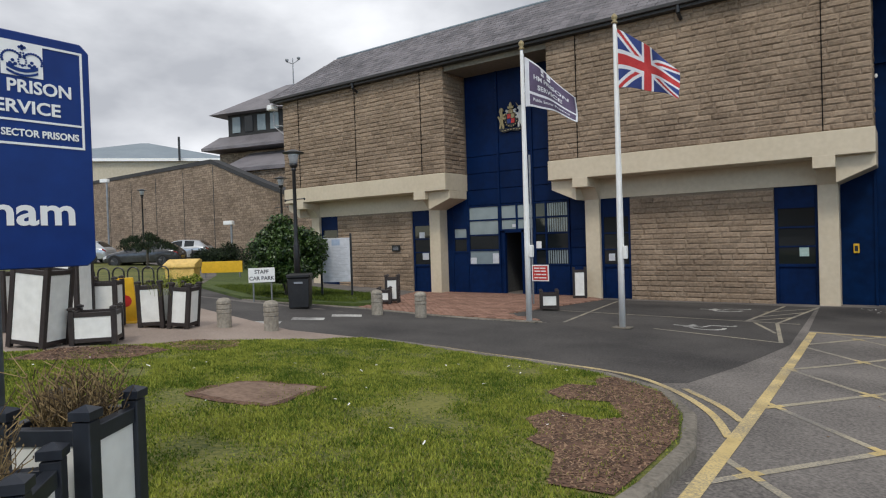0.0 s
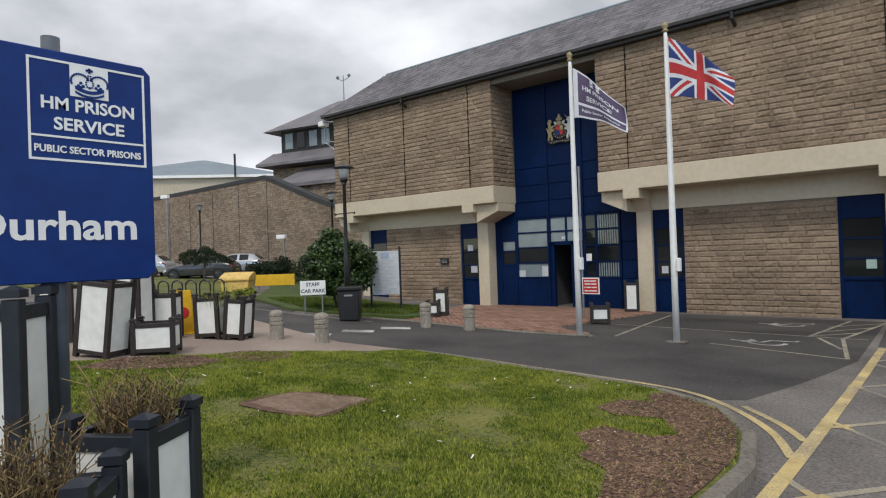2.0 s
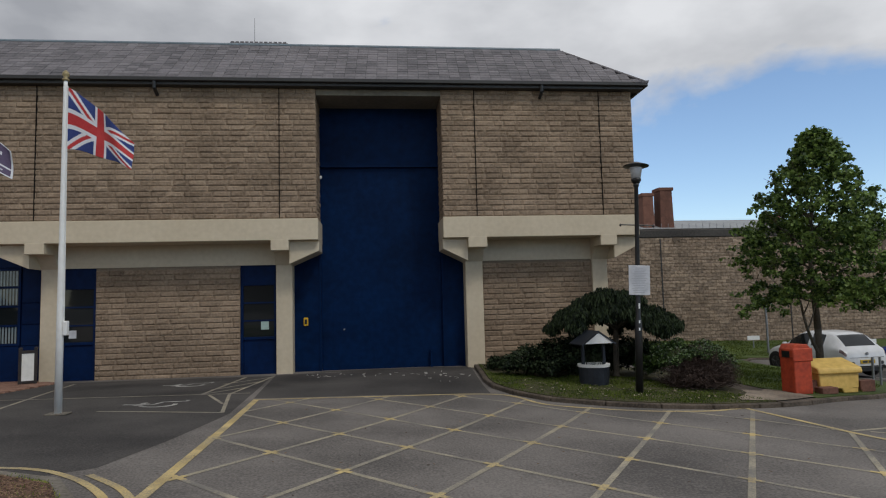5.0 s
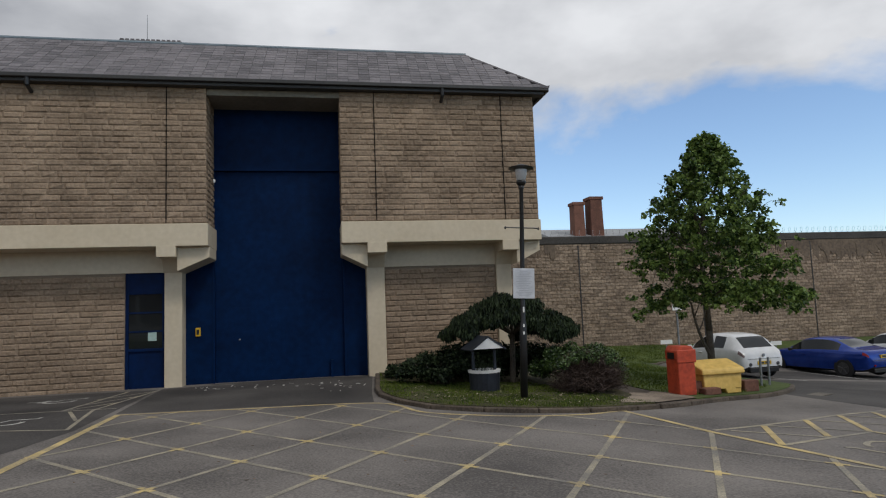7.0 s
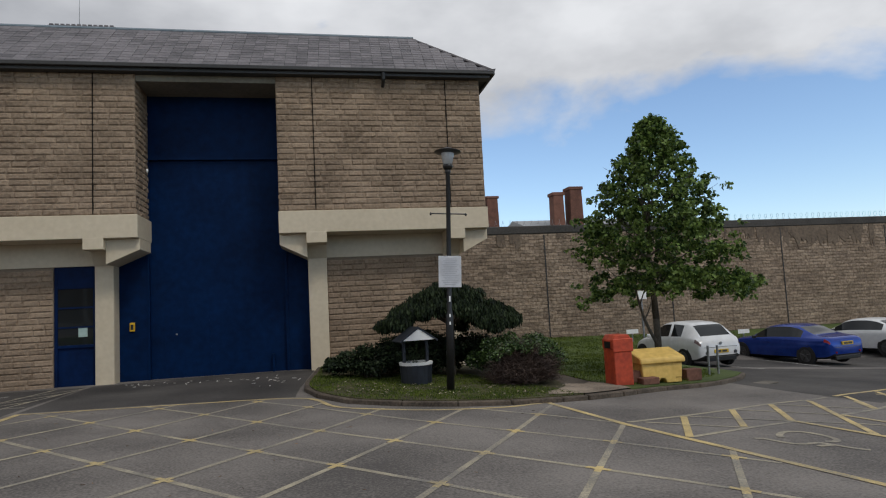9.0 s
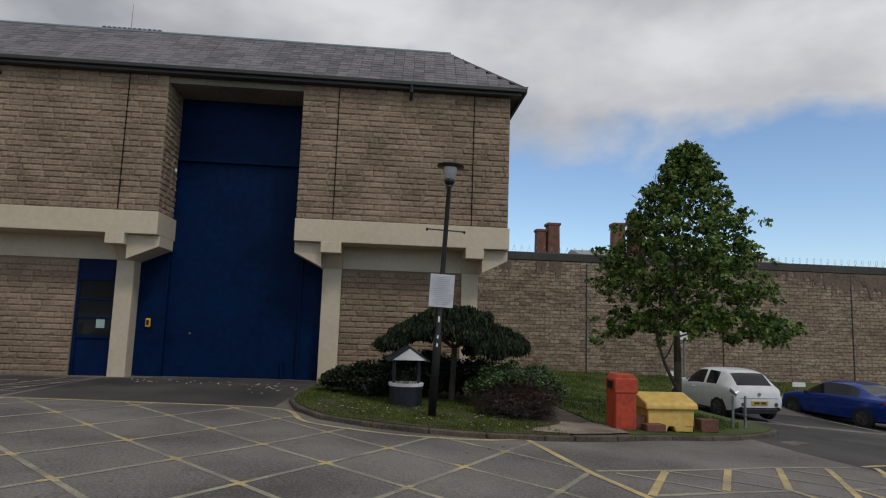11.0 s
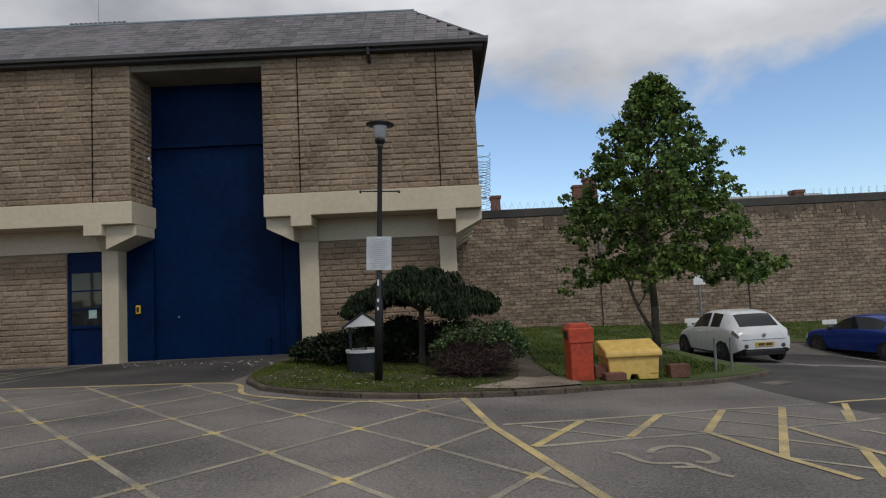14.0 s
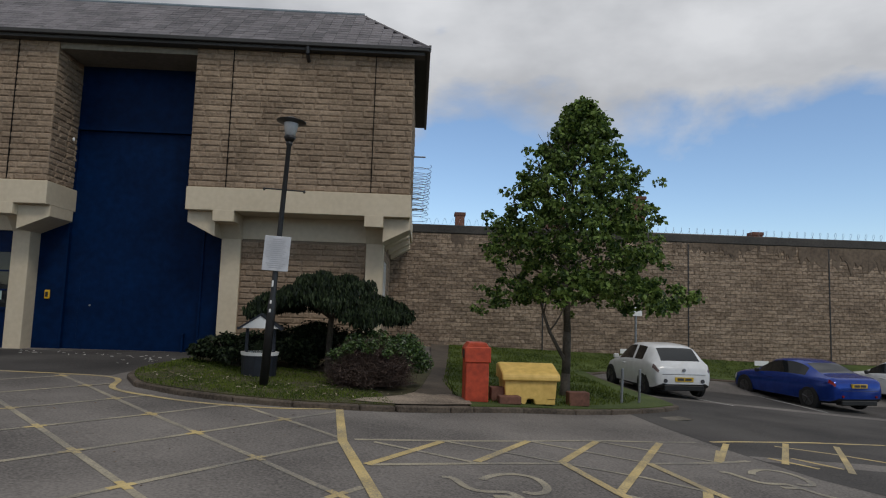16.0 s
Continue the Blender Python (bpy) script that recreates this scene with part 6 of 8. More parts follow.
# ---- planters ----
def planter(x, y, rz, w_, d_, h, frame_m, label, base_dz=0.0, lean=0.0, cap=True):
    """A square slatted tub: four capped posts, rails, white panels, soil."""
    p = thing("planter", pose(x, y, ground_z(x, y) + base_dz, 0, lean, rz), label, "planter", "planters")
    t = 0.072 if frame_m is CHARCOAL else 0.070
    for sx in (-1, 1):
        for sy in (-1, 1):
            cx, cy = sx * (w_ - t) / 2, sy * (d_ - t) / 2
            bm = bmesh.new()
            box(bm, cx - t / 2, cx + t / 2, cy - t / 2, cy + t / 2, 0, h - 0.03)
            po = part("post", bm, frame_m, p, bevel=0.004)
            if cap:
                bm = bmesh.new()
                k = t / 2 + 0.008
                v = [bm.verts.new(q) for q in ((cx - k, cy - k, h - 0.022), (cx + k, cy - k, h - 0.022), (cx + k, cy + k, h - 0.022), (cx - k, cy + k, h - 0.022), (cx - k, cy - k, h + 0.012), (cx + k, cy - k, h + 0.012), (cx + k, cy + k, h + 0.012), (cx - k, cy + k, h + 0.012), (cx, cy, h + 0.034))]
                for f in ((3, 2, 1, 0), (0, 1, 5, 4), (1, 2, 6, 5), (2, 3, 7, 6), (3, 0, 4, 7), (4, 5, 8), (5, 6, 8), (6, 7, 8), (7, 4, 8)):
                    bm.faces.new([v[i] for i in f])
                part("cap", bm, frame_m, po)
    for s in (-1, 1):
        for z0, z1 in ((0.05, 0.11), (h - 0.125, h - 0.06)):
            bm = bmesh.new()
            box(bm, -w_ / 2 + t, w_ / 2 - t, s * (d_ / 2 - t / 2) - 0.025, s * (d_ / 2 - t / 2) + 0.025, z0, z1)
            part("rail", bm, frame_m, p, bevel=0.003)
            bm = bmesh.new()
            box(bm, s * (w_ / 2 - t / 2) - 0.025, s * (w_ / 2 - t / 2) + 0.025, -d_ / 2 + t, d_ / 2 - t, z0, z1)
            part("rail", bm, frame_m, p, bevel=0.003)
        bm = bmesh.new()
        n = 1
        for k in range(n):
            a = -w_ / 2 + t + (w_ - 2 * t) * k / n
            box(bm, a + 0.0015, a + (w_ - 2 * t) / n - 0.0015, s * (d_ / 2 - t / 2) - 0.014, s * (d_ / 2 - t / 2) + 0.014, 0.11, h - 0.125)
        part("white_panel", bm, PANELWHITE, p)
        bm = bmesh.new()
        n = 1
        for k in range(n):
            a = -d_ / 2 + t + (d_ - 2 * t) * k / n
            box(bm, s * (w_ / 2 - t / 2) - 0.014, s * (w_ / 2 - t / 2) + 0.014, a + 0.0015, a + (d_ - 2 * t) / n - 0.0015, 0.11, h - 0.125)
        part("white_panel", bm, PANELWHITE, p)
    bm = bmesh.new()
    box(bm, -w_ / 2 + t / 2 + 0.03, w_ / 2 - t / 2 - 0.03, -d_ / 2 + t / 2 + 0.03, d_ / 2 - t / 2 - 0.03, h - 0.26, h - 0.2)
    part("soil", bm, SOIL, p)
    return p


def stalks(x, y, z, spread, tall, count, seed, label, m_=None, name="dry_plant"):
    """A tuft of dry stalks with seed heads and a few leaves."""
    r = random.Random(seed)
    s = thing(name, pose(x, y, z), label, "plant")
    bm, heads = bmesh.new(), bmesh.new()
    for k in range(count):
        a, q = r.uniform(0, 6.28), spread * math.sqrt(r.random()) * 0.5
        p = Vector((q * math.cos(a), q * math.sin(a), 0))
        d = Vector((r.uniform(-0.3, 0.3) + 0.25 * math.cos(a), r.uniform(-0.3, 0.3) + 0.25 * math.sin(a), 1.6)).normalized()
        h = tall * r.uniform(0.5, 1.1)
        last = p
        for i in range(3):
            nxt = last + d * h / 3 + Vector((r.uniform(-0.03, 0.03), r.uniform(-0.03, 0.03), 0))
            tube(bm, last, nxt, 0.0026 - 0.0005 * i, seg=4, cap=False)
            last = nxt
            if r.random() < 0.6:
                b = last + Vector((r.uniform(-0.09, 0.09), r.uniform(-0.09, 0.09), r.uniform(0.03, 0.09)))
                tube(bm, last, b, 0.0022, seg=3, cap=False)
                lathe(heads, [(0.0015, 0), (0.0034, 0.005), (0.0015, 0.010)], 5, tuple(b))
        lathe(heads, [(0.0015, 0), (0.004, 0.006), (0.0015, 0.012)], 5, tuple(last))
    tagged(part("stalk_tuft", bm, m_ or LEAFDRY, s), kind="stuff")
    tagged(part("seed_head_tuft", heads, m_ or LEAFDRY, s), kind="stuff")
    return s


LAWN = 0.10
planter(-2.24, 0.90, 33, 0.41, 0.41, 0.866, CHARCOAL, "charcoal and white wooden tub with a dry plant on the lawn", LAWN)
stalks(-2.27, 0.92, ground_z(-2.2, 0.9) + LAWN + 0.63, 0.20, 0.33, 300, 3, "dry brown stalks in a tub", name="dry_plant")
planter(-1.917, 0.47, 50, 0.40, 0.40, 0.776, CHARCOAL, "charcoal and white wooden tub with dead flowers on the lawn", LAWN)
stalks(-1.96, 0.40, ground_z(-1.9, 0.45) + LAWN + 0.54, 0.2, 0.36, 190, 6, "dead flower stalks in a tub", name="dry_plant")
planter(-2.86, 0.55, 51, 0.39, 0.39, 1.355, CHARCOAL, "tall charcoal and white wooden tub under the sign", LAWN)
planter(-9.33, 3.45, 28, 0.58, 0.52, 1.16, BROWNPAINT, "tall brown and white wooden tub leaning a little", 0.03, 7)
planter(-9.02, 4.12, 52, 0.62, 0.52, 0.54, BROWNPAINT, "low brown and white wooden tub", 0.03)
planter(-10.09, 5.64, 32, 0.47, 0.46, 0.80, BROWNPAINT, "brown and white wooden tub set askew", 0.03, -2)
planter(-9.71, 5.90, 33, 0.38, 0.46, 0.78, BROWNPAINT, "brown and white wooden tub leaning against another", 0.03, 5)
planter(-10.5, 4.35, 42, 0.60, 0.60, 1.30, BROWNPAINT, "tall brown and white wooden tub", 0.03)
planter(-10.6, 5.0, 48, 0.50, 0.50, 0.85, BROWNPAINT, "brown and white wooden tub behind the others", 0.03)
planter(-11.3, 3.6, 42, 0.60, 0.60, 1.0, BROWNPAINT, "brown and white wooden tub behind the others", 0.03)
planter(-10.75, 12.7, 35, 0.38, 0.38, 0.74, BROWNPAINT, "slim brown and white tub on the brick paving", 0.03)
planter(-10.6, 12.2, 35, 0.36, 0.36, 0.42, BROWNPAINT, "low brown and white tub with a green plant", 0.03)
planter(-6.62, 13.85, 30, 0.46, 0.46, 0.46, BROWNPAINT, "low brown and white tub behind the flagpole", 0.03)
planter(-7.7, 18.05, 25, 0.42, 0.42, 0.95, BROWNPAINT, "brown and white tub beside a column", 0.01)
stalks(-9.9, 5.7, ground_z(-9.9, 5.7) + 0.6, 0.5, 0.4, 60, 9, "yellowing feathery plant in a tub", BLADE, "dry_plant")


# ---- bollards ----
def bollard():
    b = thing("bollard", Matrix(), "stubby weathered concrete bollard with ribbed head", "bollard", "bollards")
    bm = bmesh.new()
    lathe(bm, [(0.125, 0), (0.125, 0.26), (0.118, 0.28)], 18)
    part("shaft", bm, CONCRETE, b)
    bm = bmesh.new()
    lathe(bm, [(0.118, 0.28), (0.13, 0.29), (0.13, 0.34), (0.116, 0.355), (0.13, 0.37), (0.13, 0.43), (0.116, 0.445), (0.13, 0.46), (0.128, 0.50), (0.09, 0.545), (0.02, 0.56)], 18)
    part("head", bm, CONCRETE, b)
    return b


first = bollard()
first.matrix_world = on_ground(-9.26, 6.42)
for x, y in ((-8.36, 6.74), (-8.95, 10.1), (-7.95, 10.4)):
    copy_thing(first, on_ground(x, y))


# ---- verge furniture on the west ----
nb = thing("notice_board", on_ground(-13.05, 12.85, 40, 0.08), "tall white notice board between two black posts", "notice board")
for x in (-0.44, 0.44):
    bm = bmesh.new()
    box(bm, x - 0.03, x + 0.03, -0.03, 0.03, -0.1, 1.85)
    part("post", bm, BLACK, nb, bevel=0.004)
bm = bmesh.new()
box(bm, -0.41, 0.41, -0.02, 0.015, 0.42, 1.72)
pn = part("panel", bm, NOTICE, nb, bevel=0.006)
bm = bmesh.new()
box(bm, -0.12, 0.12, -0.026, -0.019, 1.50, 1.68)
part("emblem", bm, surface("pale_blue_print", (0.26, 0.33, 0.45), (0.36, 0.43, 0.55), 0.6, bump=0), pn, "pale blue printed emblem")
for k in range(22):
    bm = bmesh.new()
    box(bm, -0.34, 0.34 - 0.09 * ((k * 5) % 4), -0.024, -0.0195, 1.43 - 0.042 * k, 1.442 - 0.042 * k)
    part("text_line", bm, surface("very_faint_print", (0.36, 0.37, 0.40), (0.44, 0.45, 0.48), 0.6, bump=0) if k == 0 else bpy.data.materials["very_faint_print"], pn)

ss = thing("car_park_sign", on_ground(-13.1, 10.2, 48, 0.06), "white sign for the staff car park on two posts", "sign")
for x in (-0.22, 0.24):
    bm = bmesh.new()
    tube(bm, (x, 0.03, -0.05), (x, 0.03, 0.80), 0.022, seg=8)
    part("post", bm, GREYMETAL, ss)
bm = bmesh.new()
box(bm, -0.335, 0.335, -0.02, 0.0, 0.46, 0.84)
part("panel", bm, WHITE, ss, bevel=0.006)
flat = Matrix(((1, 0, 0, 0), (0, 0, -1, 0), (0, 1, 0, 0), (0, 0, 0, 1)))
letters("lettering", "STAFF", 0.135, Matrix.Translation((0, -0.022, 0.735)) @ flat, INK, ss, 0.002)
letters("lettering", "CAR PARK", 0.135, Matrix.Translation((0, -0.022, 0.565)) @ flat, INK, ss, 0.002)

lb = thing("litter_bin", on_ground(-11.2, 9.85, 40, 0.02) @ Matrix.Diagonal((1.12, 1.12, 1.1, 1.0)), "square black litter bin on the verge edge", "litter bin")
bm = bmesh.new()
prism(bm, [(-0.21, 0.0), (0.21, 0.0), (0.235, 0.64), (-0.235, 0.64)], "y", -0.22, 0.22)
part("body", bm, BLACK, lb, bevel=0.02)
bm = bmesh.new()
box(bm, -0.25, 0.25, -0.24, 0.24, 0.64, 0.74)
part("lid", bm, BLACK, lb, bevel=0.03)
bm = bmesh.new()
box(bm, -0.09, 0.09, -0.232, -0.22, 0.53, 0.57)
part("label_bar", bm, GREYINK, lb)

rs = thing("warning_sign", on_ground(-7.44, 15.0, 0, 0.0), "red and white warning sign on a thin grey post", "sign")
bm = bmesh.new()
tube(bm, (-0.26, 0.03, -0.05), (-0.26, 0.03, 4.1), 0.028, seg=8)
part("post", bm, GREYMETAL, rs)
bm = bmesh.new()
box(bm, -0.25, 0.25, -0.02, 0.0, 0.66, 1.10)
part("panel", bm, WHITE, rs)
bm = bmesh.new()
box(bm, -0.22, 0.22, -0.026, -0.019, 0.69, 1.07)
part("red_field", bm, SIGNRED, rs)
for z, words in ((0.75, ((-0.18, -0.06), (-0.04, 0.18))), (0.84, ((-0.18, -0.15), (-0.12, 0.02), (0.04, 0.18))), (0.93, ((-0.17, 0.0), (0.02, 0.17))), (1.01, ((-0.18, -0.02), (0.0, 0.16)))):
    for x0, x1 in words:
        bm = bmesh.new()
        box(bm, x0, x1, -0.030, -0.025, z - 0.016, z + 0.016)
        part("text_line", bm, WHITE, rs)
bp_ = thing("wall_plaque", pose(-15.55, LOW - 0.02, 1.62), "small black plaque with pale lines on stone", "plaque")
bm = bmesh.new()
box(bm, -0.2, 0.2, -0.025, 0.02, -0.12, 0.12)
part("plate", bm, BLACK, bp_)
for z in (-0.05, 0.0, 0.05):
    bm = bmesh.new()
    box(bm, -0.13, 0.13, -0.03, -0.024, z - 0.008, z + 0.008)
    part("text_line", bm, GREYINK, bp_)

yc = thing("floor_sign", on_ground(-11.0, 5.55, 50), "yellow folding floor sign with a red disc", "floor sign")
bm = bmesh.new()
prism(bm, [(-0.2, 0), (0.2, 0), (0.14, 0.85), (-0.14, 0.85)], "y", -0.03, 0.03)
part("board", bm, YELLOWSIGN, yc, bevel=0.01)
bm = bmesh.new()
tube(bm, (0, -0.035, 0.42), (0, -0.031, 0.42), 0.11, seg=16)
part("red_disc", bm, SIGNRED, yc)
bm = bmesh.new()
box(bm, -0.2, 0.2, -0.2, 0.2, 0, 0.05)
part("foot", bm, YELLOWSIGN, yc, bevel=0.01)

yb = thing("direction_board", on_ground(-24.7, 16.9, 35, 0.06), "long blank yellow board on two posts", "sign")
for x in (-0.8, 0.8):
    bm = bmesh.new()
    tube(bm, (x, 0.04, -0.1), (x, 0.04, 0.68), 0.04, seg=8)
    part("post", bm, GREYMETAL, yb)
bm = bmesh.new()
box(bm, -0.95, 0.95, -0.03, 0.0, 0.20, 0.72)
part("panel", bm, YELLOWSIGN, yb, bevel=0.01)


def grit_bin(m, s, label):
    g = thing("grit_bin", m, label, "grit bin", "grit bins")
    bm = bmesh.new()
    prism(bm, [(-0.50 * s, 0.10), (-0.34 * s, 0.10), (-0.30 * s, 0.0), (-0.1 * s, 0.0), (-0.06 * s, 0.1), (0.06 * s, 0.1), (0.1 * s, 0.0), (0.3 * s, 0.0), (0.34 * s, 0.1), (0.50 * s, 0.10), (0.53 * s, 0.47 * s), (-0.53 * s, 0.47 * s)], "y", -0.36 * s, 0.36 * s)
    part("body", bm, YELLOWPLASTIC, g, bevel=0.015)
    for x in (-0.4, 0.4):
        bm = bmesh.new()
        box(bm, (x - 0.1) * s, (x + 0.1) * s, -0.34 * s, 0.34 * s, 0.0, 0.12)
        part("foot", bm, YELLOWPLASTIC, g, bevel=0.01)
    bm = bmesh.new()
    prism(bm, [(-0.42 * s, 0.46 * s), (0.40 * s, 0.46 * s), (0.40 * s, 0.74 * s), (0.20 * s, 0.78 * s), (-0.40 * s, 0.60 * s), (-0.43 * s, 0.52 * s)], "x", -0.58 * s, 0.58 * s)
    part("lid", bm, YELLOWPLASTIC, g, "yellow moulded hinged lid", bevel=0.02)
    return g


grit_bin(on_ground(11.68, 13.35, 2, 0.10), 0.93, "yellow plastic grit bin on the kerb edge")
grit_bin(on_ground(-23.6, 14.3, 40, 0.02), 1.12, "large yellow grit bin beside the road")
pb = thing("post_bin", on_ground(10.66, 12.98, 4, 0.09), "tall red plastic bin with a hooded slanted top", "bin")
bm = bmesh.new()
prism(bm, [(-0.21, 0), (0.21, 0), (0.21, 0.76), (0.23, 0.78), (0.23, 0.95), (0.15, 1.06), (-0.15, 1.06), (-0.23, 0.95), (-0.23, 0.78), (-0.21, 0.76)], "y", -0.22, 0.22)
part("body", bm, REDPLASTIC, pb, bevel=0.02)
bm = bmesh.new()
box(bm, -0.24, 0.24, -0.245, -0.215, 0.70, 0.98)
part("hood", bm, REDPLASTIC, pb, bevel=0.02)
bm = bmesh.new()
box(bm, -0.235, -0.224, -0.12, 0.12, 0.78, 0.92)
part("slot", bm, BLACK, pb)
for x, y in ((11.16, 13.2), (12.7, 13.55), (11.28, 12.9)):
    bm = bmesh.new()
    box(bm, -0.2, 0.2, -0.12, 0.12, 0, 0.26 if y > 13 else 0.14)
    solo("brick_block", bm, REDBRICK, "low red brick block beside the grit bin", "brick block", bevel=0.012, at=on_ground(x, y, 5, 0.1))
bm = bmesh.new()
box(bm, -0.3, 0.3, -0.18, 0.18, 0.0, 0.012)
solo("drain_plate", bm, KERB, "pale concrete cover in the road by the kerb", "drain cover", at=on_ground(14.6, 13.6, 20, 0.003))
for x, y in ((13.95, 14.75), (14.45, 15.1)):
    pst = thing("chain_post", on_ground(x, y, 0, 0.1), "thin grey post on the grass corner", "post", "chain posts")
    bm = bmesh.new()
    tube(bm, (0, 0, -0.05), (0.02, 0, 0.72), 0.03, seg=8)
    part("shaft", bm, GREYMETAL, pst)
sp = thing("parking_sign", on_ground(17.8, 24.9, 0, 0.1), "small white sign on a grey post by the wall", "sign")
bm = bmesh.new()
tube(bm, (0, 0, -0.1), (0, 0, 2.3), 0.045, seg=8)
part("post", bm, GREYMETAL, sp)
bm = bmesh.new()
box(bm, -0.22, 0.22, -0.07, -0.05, 1.95, 2.3)
part("panel", bm, WHITE, sp)
for x, y in ((17.85, 26.0), (23.0, 25.6)):
    s2 = thing("bay_label", on_ground(x, y, 0, 0.1), "low white label plate on a stake in the grass", "sign")
    bm = bmesh.new()
    box(bm, -0.02, 0.02, -0.02, 0.02, 0, 0.4)
    part("stake", bm, GREYMETAL, s2)
    bm = bmesh.new()
    box(bm, -0.28, 0.28, -0.03, -0.015, 0.36, 0.54)
    part("panel", bm, WHITE, s2)

# ---- wishing-well planter on the island ----
wl_ = thing("well_planter", on_ground(6.48, 14.05, 8, 0.1), "dark wooden wishing-well planter with a little tiled roof", "planter")
bm = bmesh.new()
lathe(bm, [(0.33, 0), (0.35, 0.40), (0.30, 0.40), (0.28, 0.2)], 18)
part("tub", bm, CHARCOAL, wl_)
bm = bmesh.new()
lathe(bm, [(0.36, 0.40), (0.37, 0.46), (0.28, 0.46), (0.28, 0.42)], 18)
part("rim", bm, WHITE, wl_, "pale rim")
for x in (-0.26, 0.26):
    bm = bmesh.new()
    box(bm, x - 0.03, x + 0.03, -0.03, 0.03, 0.3, 0.98)
    part("post", bm, CHARCOAL, wl_)
bm = bmesh.new()
prism(bm, [(-0.36, 0.93), (0.0, 1.17), (0.36, 0.93)], "y", -0.30, -0.27)
part("gable", bm, WHITE, wl_, "white gable board")
for s in (-1, 1):
    bm = bmesh.new()
    prism(bm, [(s * 0.41, 0.895), (0.0, 1.18), (0.0, 1.215), (s * 0.43, 0.92)], "y", -0.32, 0.34)
    part("roof_slope", bm, CHARCOAL, wl_, "dark tiled roof slope")
stalks(6.48, 14.05, ground_z(6.48, 14.05) + 0.48, 0.4, 0.25, 40, 12, "small dark plant in the well planter", LEAFDARK, "small_plant")


# ---- plants ----
def leaves(bm, centres, count, size, seed, hang=0.0, wide=0.36):
    """Single leaves as folded quads around centres (x, y, z, radius)."""
    r = random.Random(seed)
    tot = sum(c[3] ** 2 for c in centres)
    for cx, cy, cz, rad in centres:
        for k in range(int(count * rad ** 2 / tot)):
            d = Vector((r.gauss(0, 1), r.gauss(0, 1), r.gauss(0, 1))).normalized() * rad * r.random() ** 0.45
            p = Vector((cx, cy, cz)) + Vector((d.x, d.y, d.z * (0.8 if not hang else 0.7)))
            s = size * r.uniform(0.6, 1.3)
            ax = Vector((r.uniform(-1, 1), r.uniform(-1, 1), r.uniform(-1, 0.4) - hang)).normalized()
            up_ = Vector((r.uniform(-1, 1), r.uniform(-1, 1), r.uniform(0, 1.4))).normalized()
            sd = ax.cross(up_)
            if sd.length < 0.1:
                continue
            sd.normalize()
            n_ = sd.cross(ax)
            a, b = p, p + ax * s
            l_, r_ = p + ax * s * 0.45 + sd * s * wide + n_ * s * 0.08, p + ax * s * 0.45 - sd * s * wide + n_ * s * 0.08
            va, vb, vl, vr = (bm.verts.new(q) for q in (a, b, l_, r_))
            bm.faces.new((va, vl, vb))
            bm.faces.new((va, vb, vr))


def branch(bm, p, d, length, r0, depth, rnd, ends, lift=0.1):
    """A tapered limb that forks; ends collects the tips."""
    last, rad = Vector(p), r0
    for i in range(4):
        d = (d + Vector((rnd.uniform(-0.18, 0.18), rnd.uniform(-0.18, 0.18), lift))).normalized()
        nxt = last + d * length / 4
        tube(bm, last, nxt, rad, rad * 0.84, 7, cap=False)
        last, rad = nxt, rad * 0.84
        if depth > 0 and i > 0:
            a = rnd.uniform(0, 6.28)
            side_ = Vector((math.cos(a), math.sin(a), rnd.uniform(0.1, 0.7))).normalized()
            branch(bm, last, (d * 0.5 + side_).normalized(), length * rnd.uniform(0.45, 0.65), rad * 0.6, depth - 1, rnd, ends, lift)
    ends.append(last)


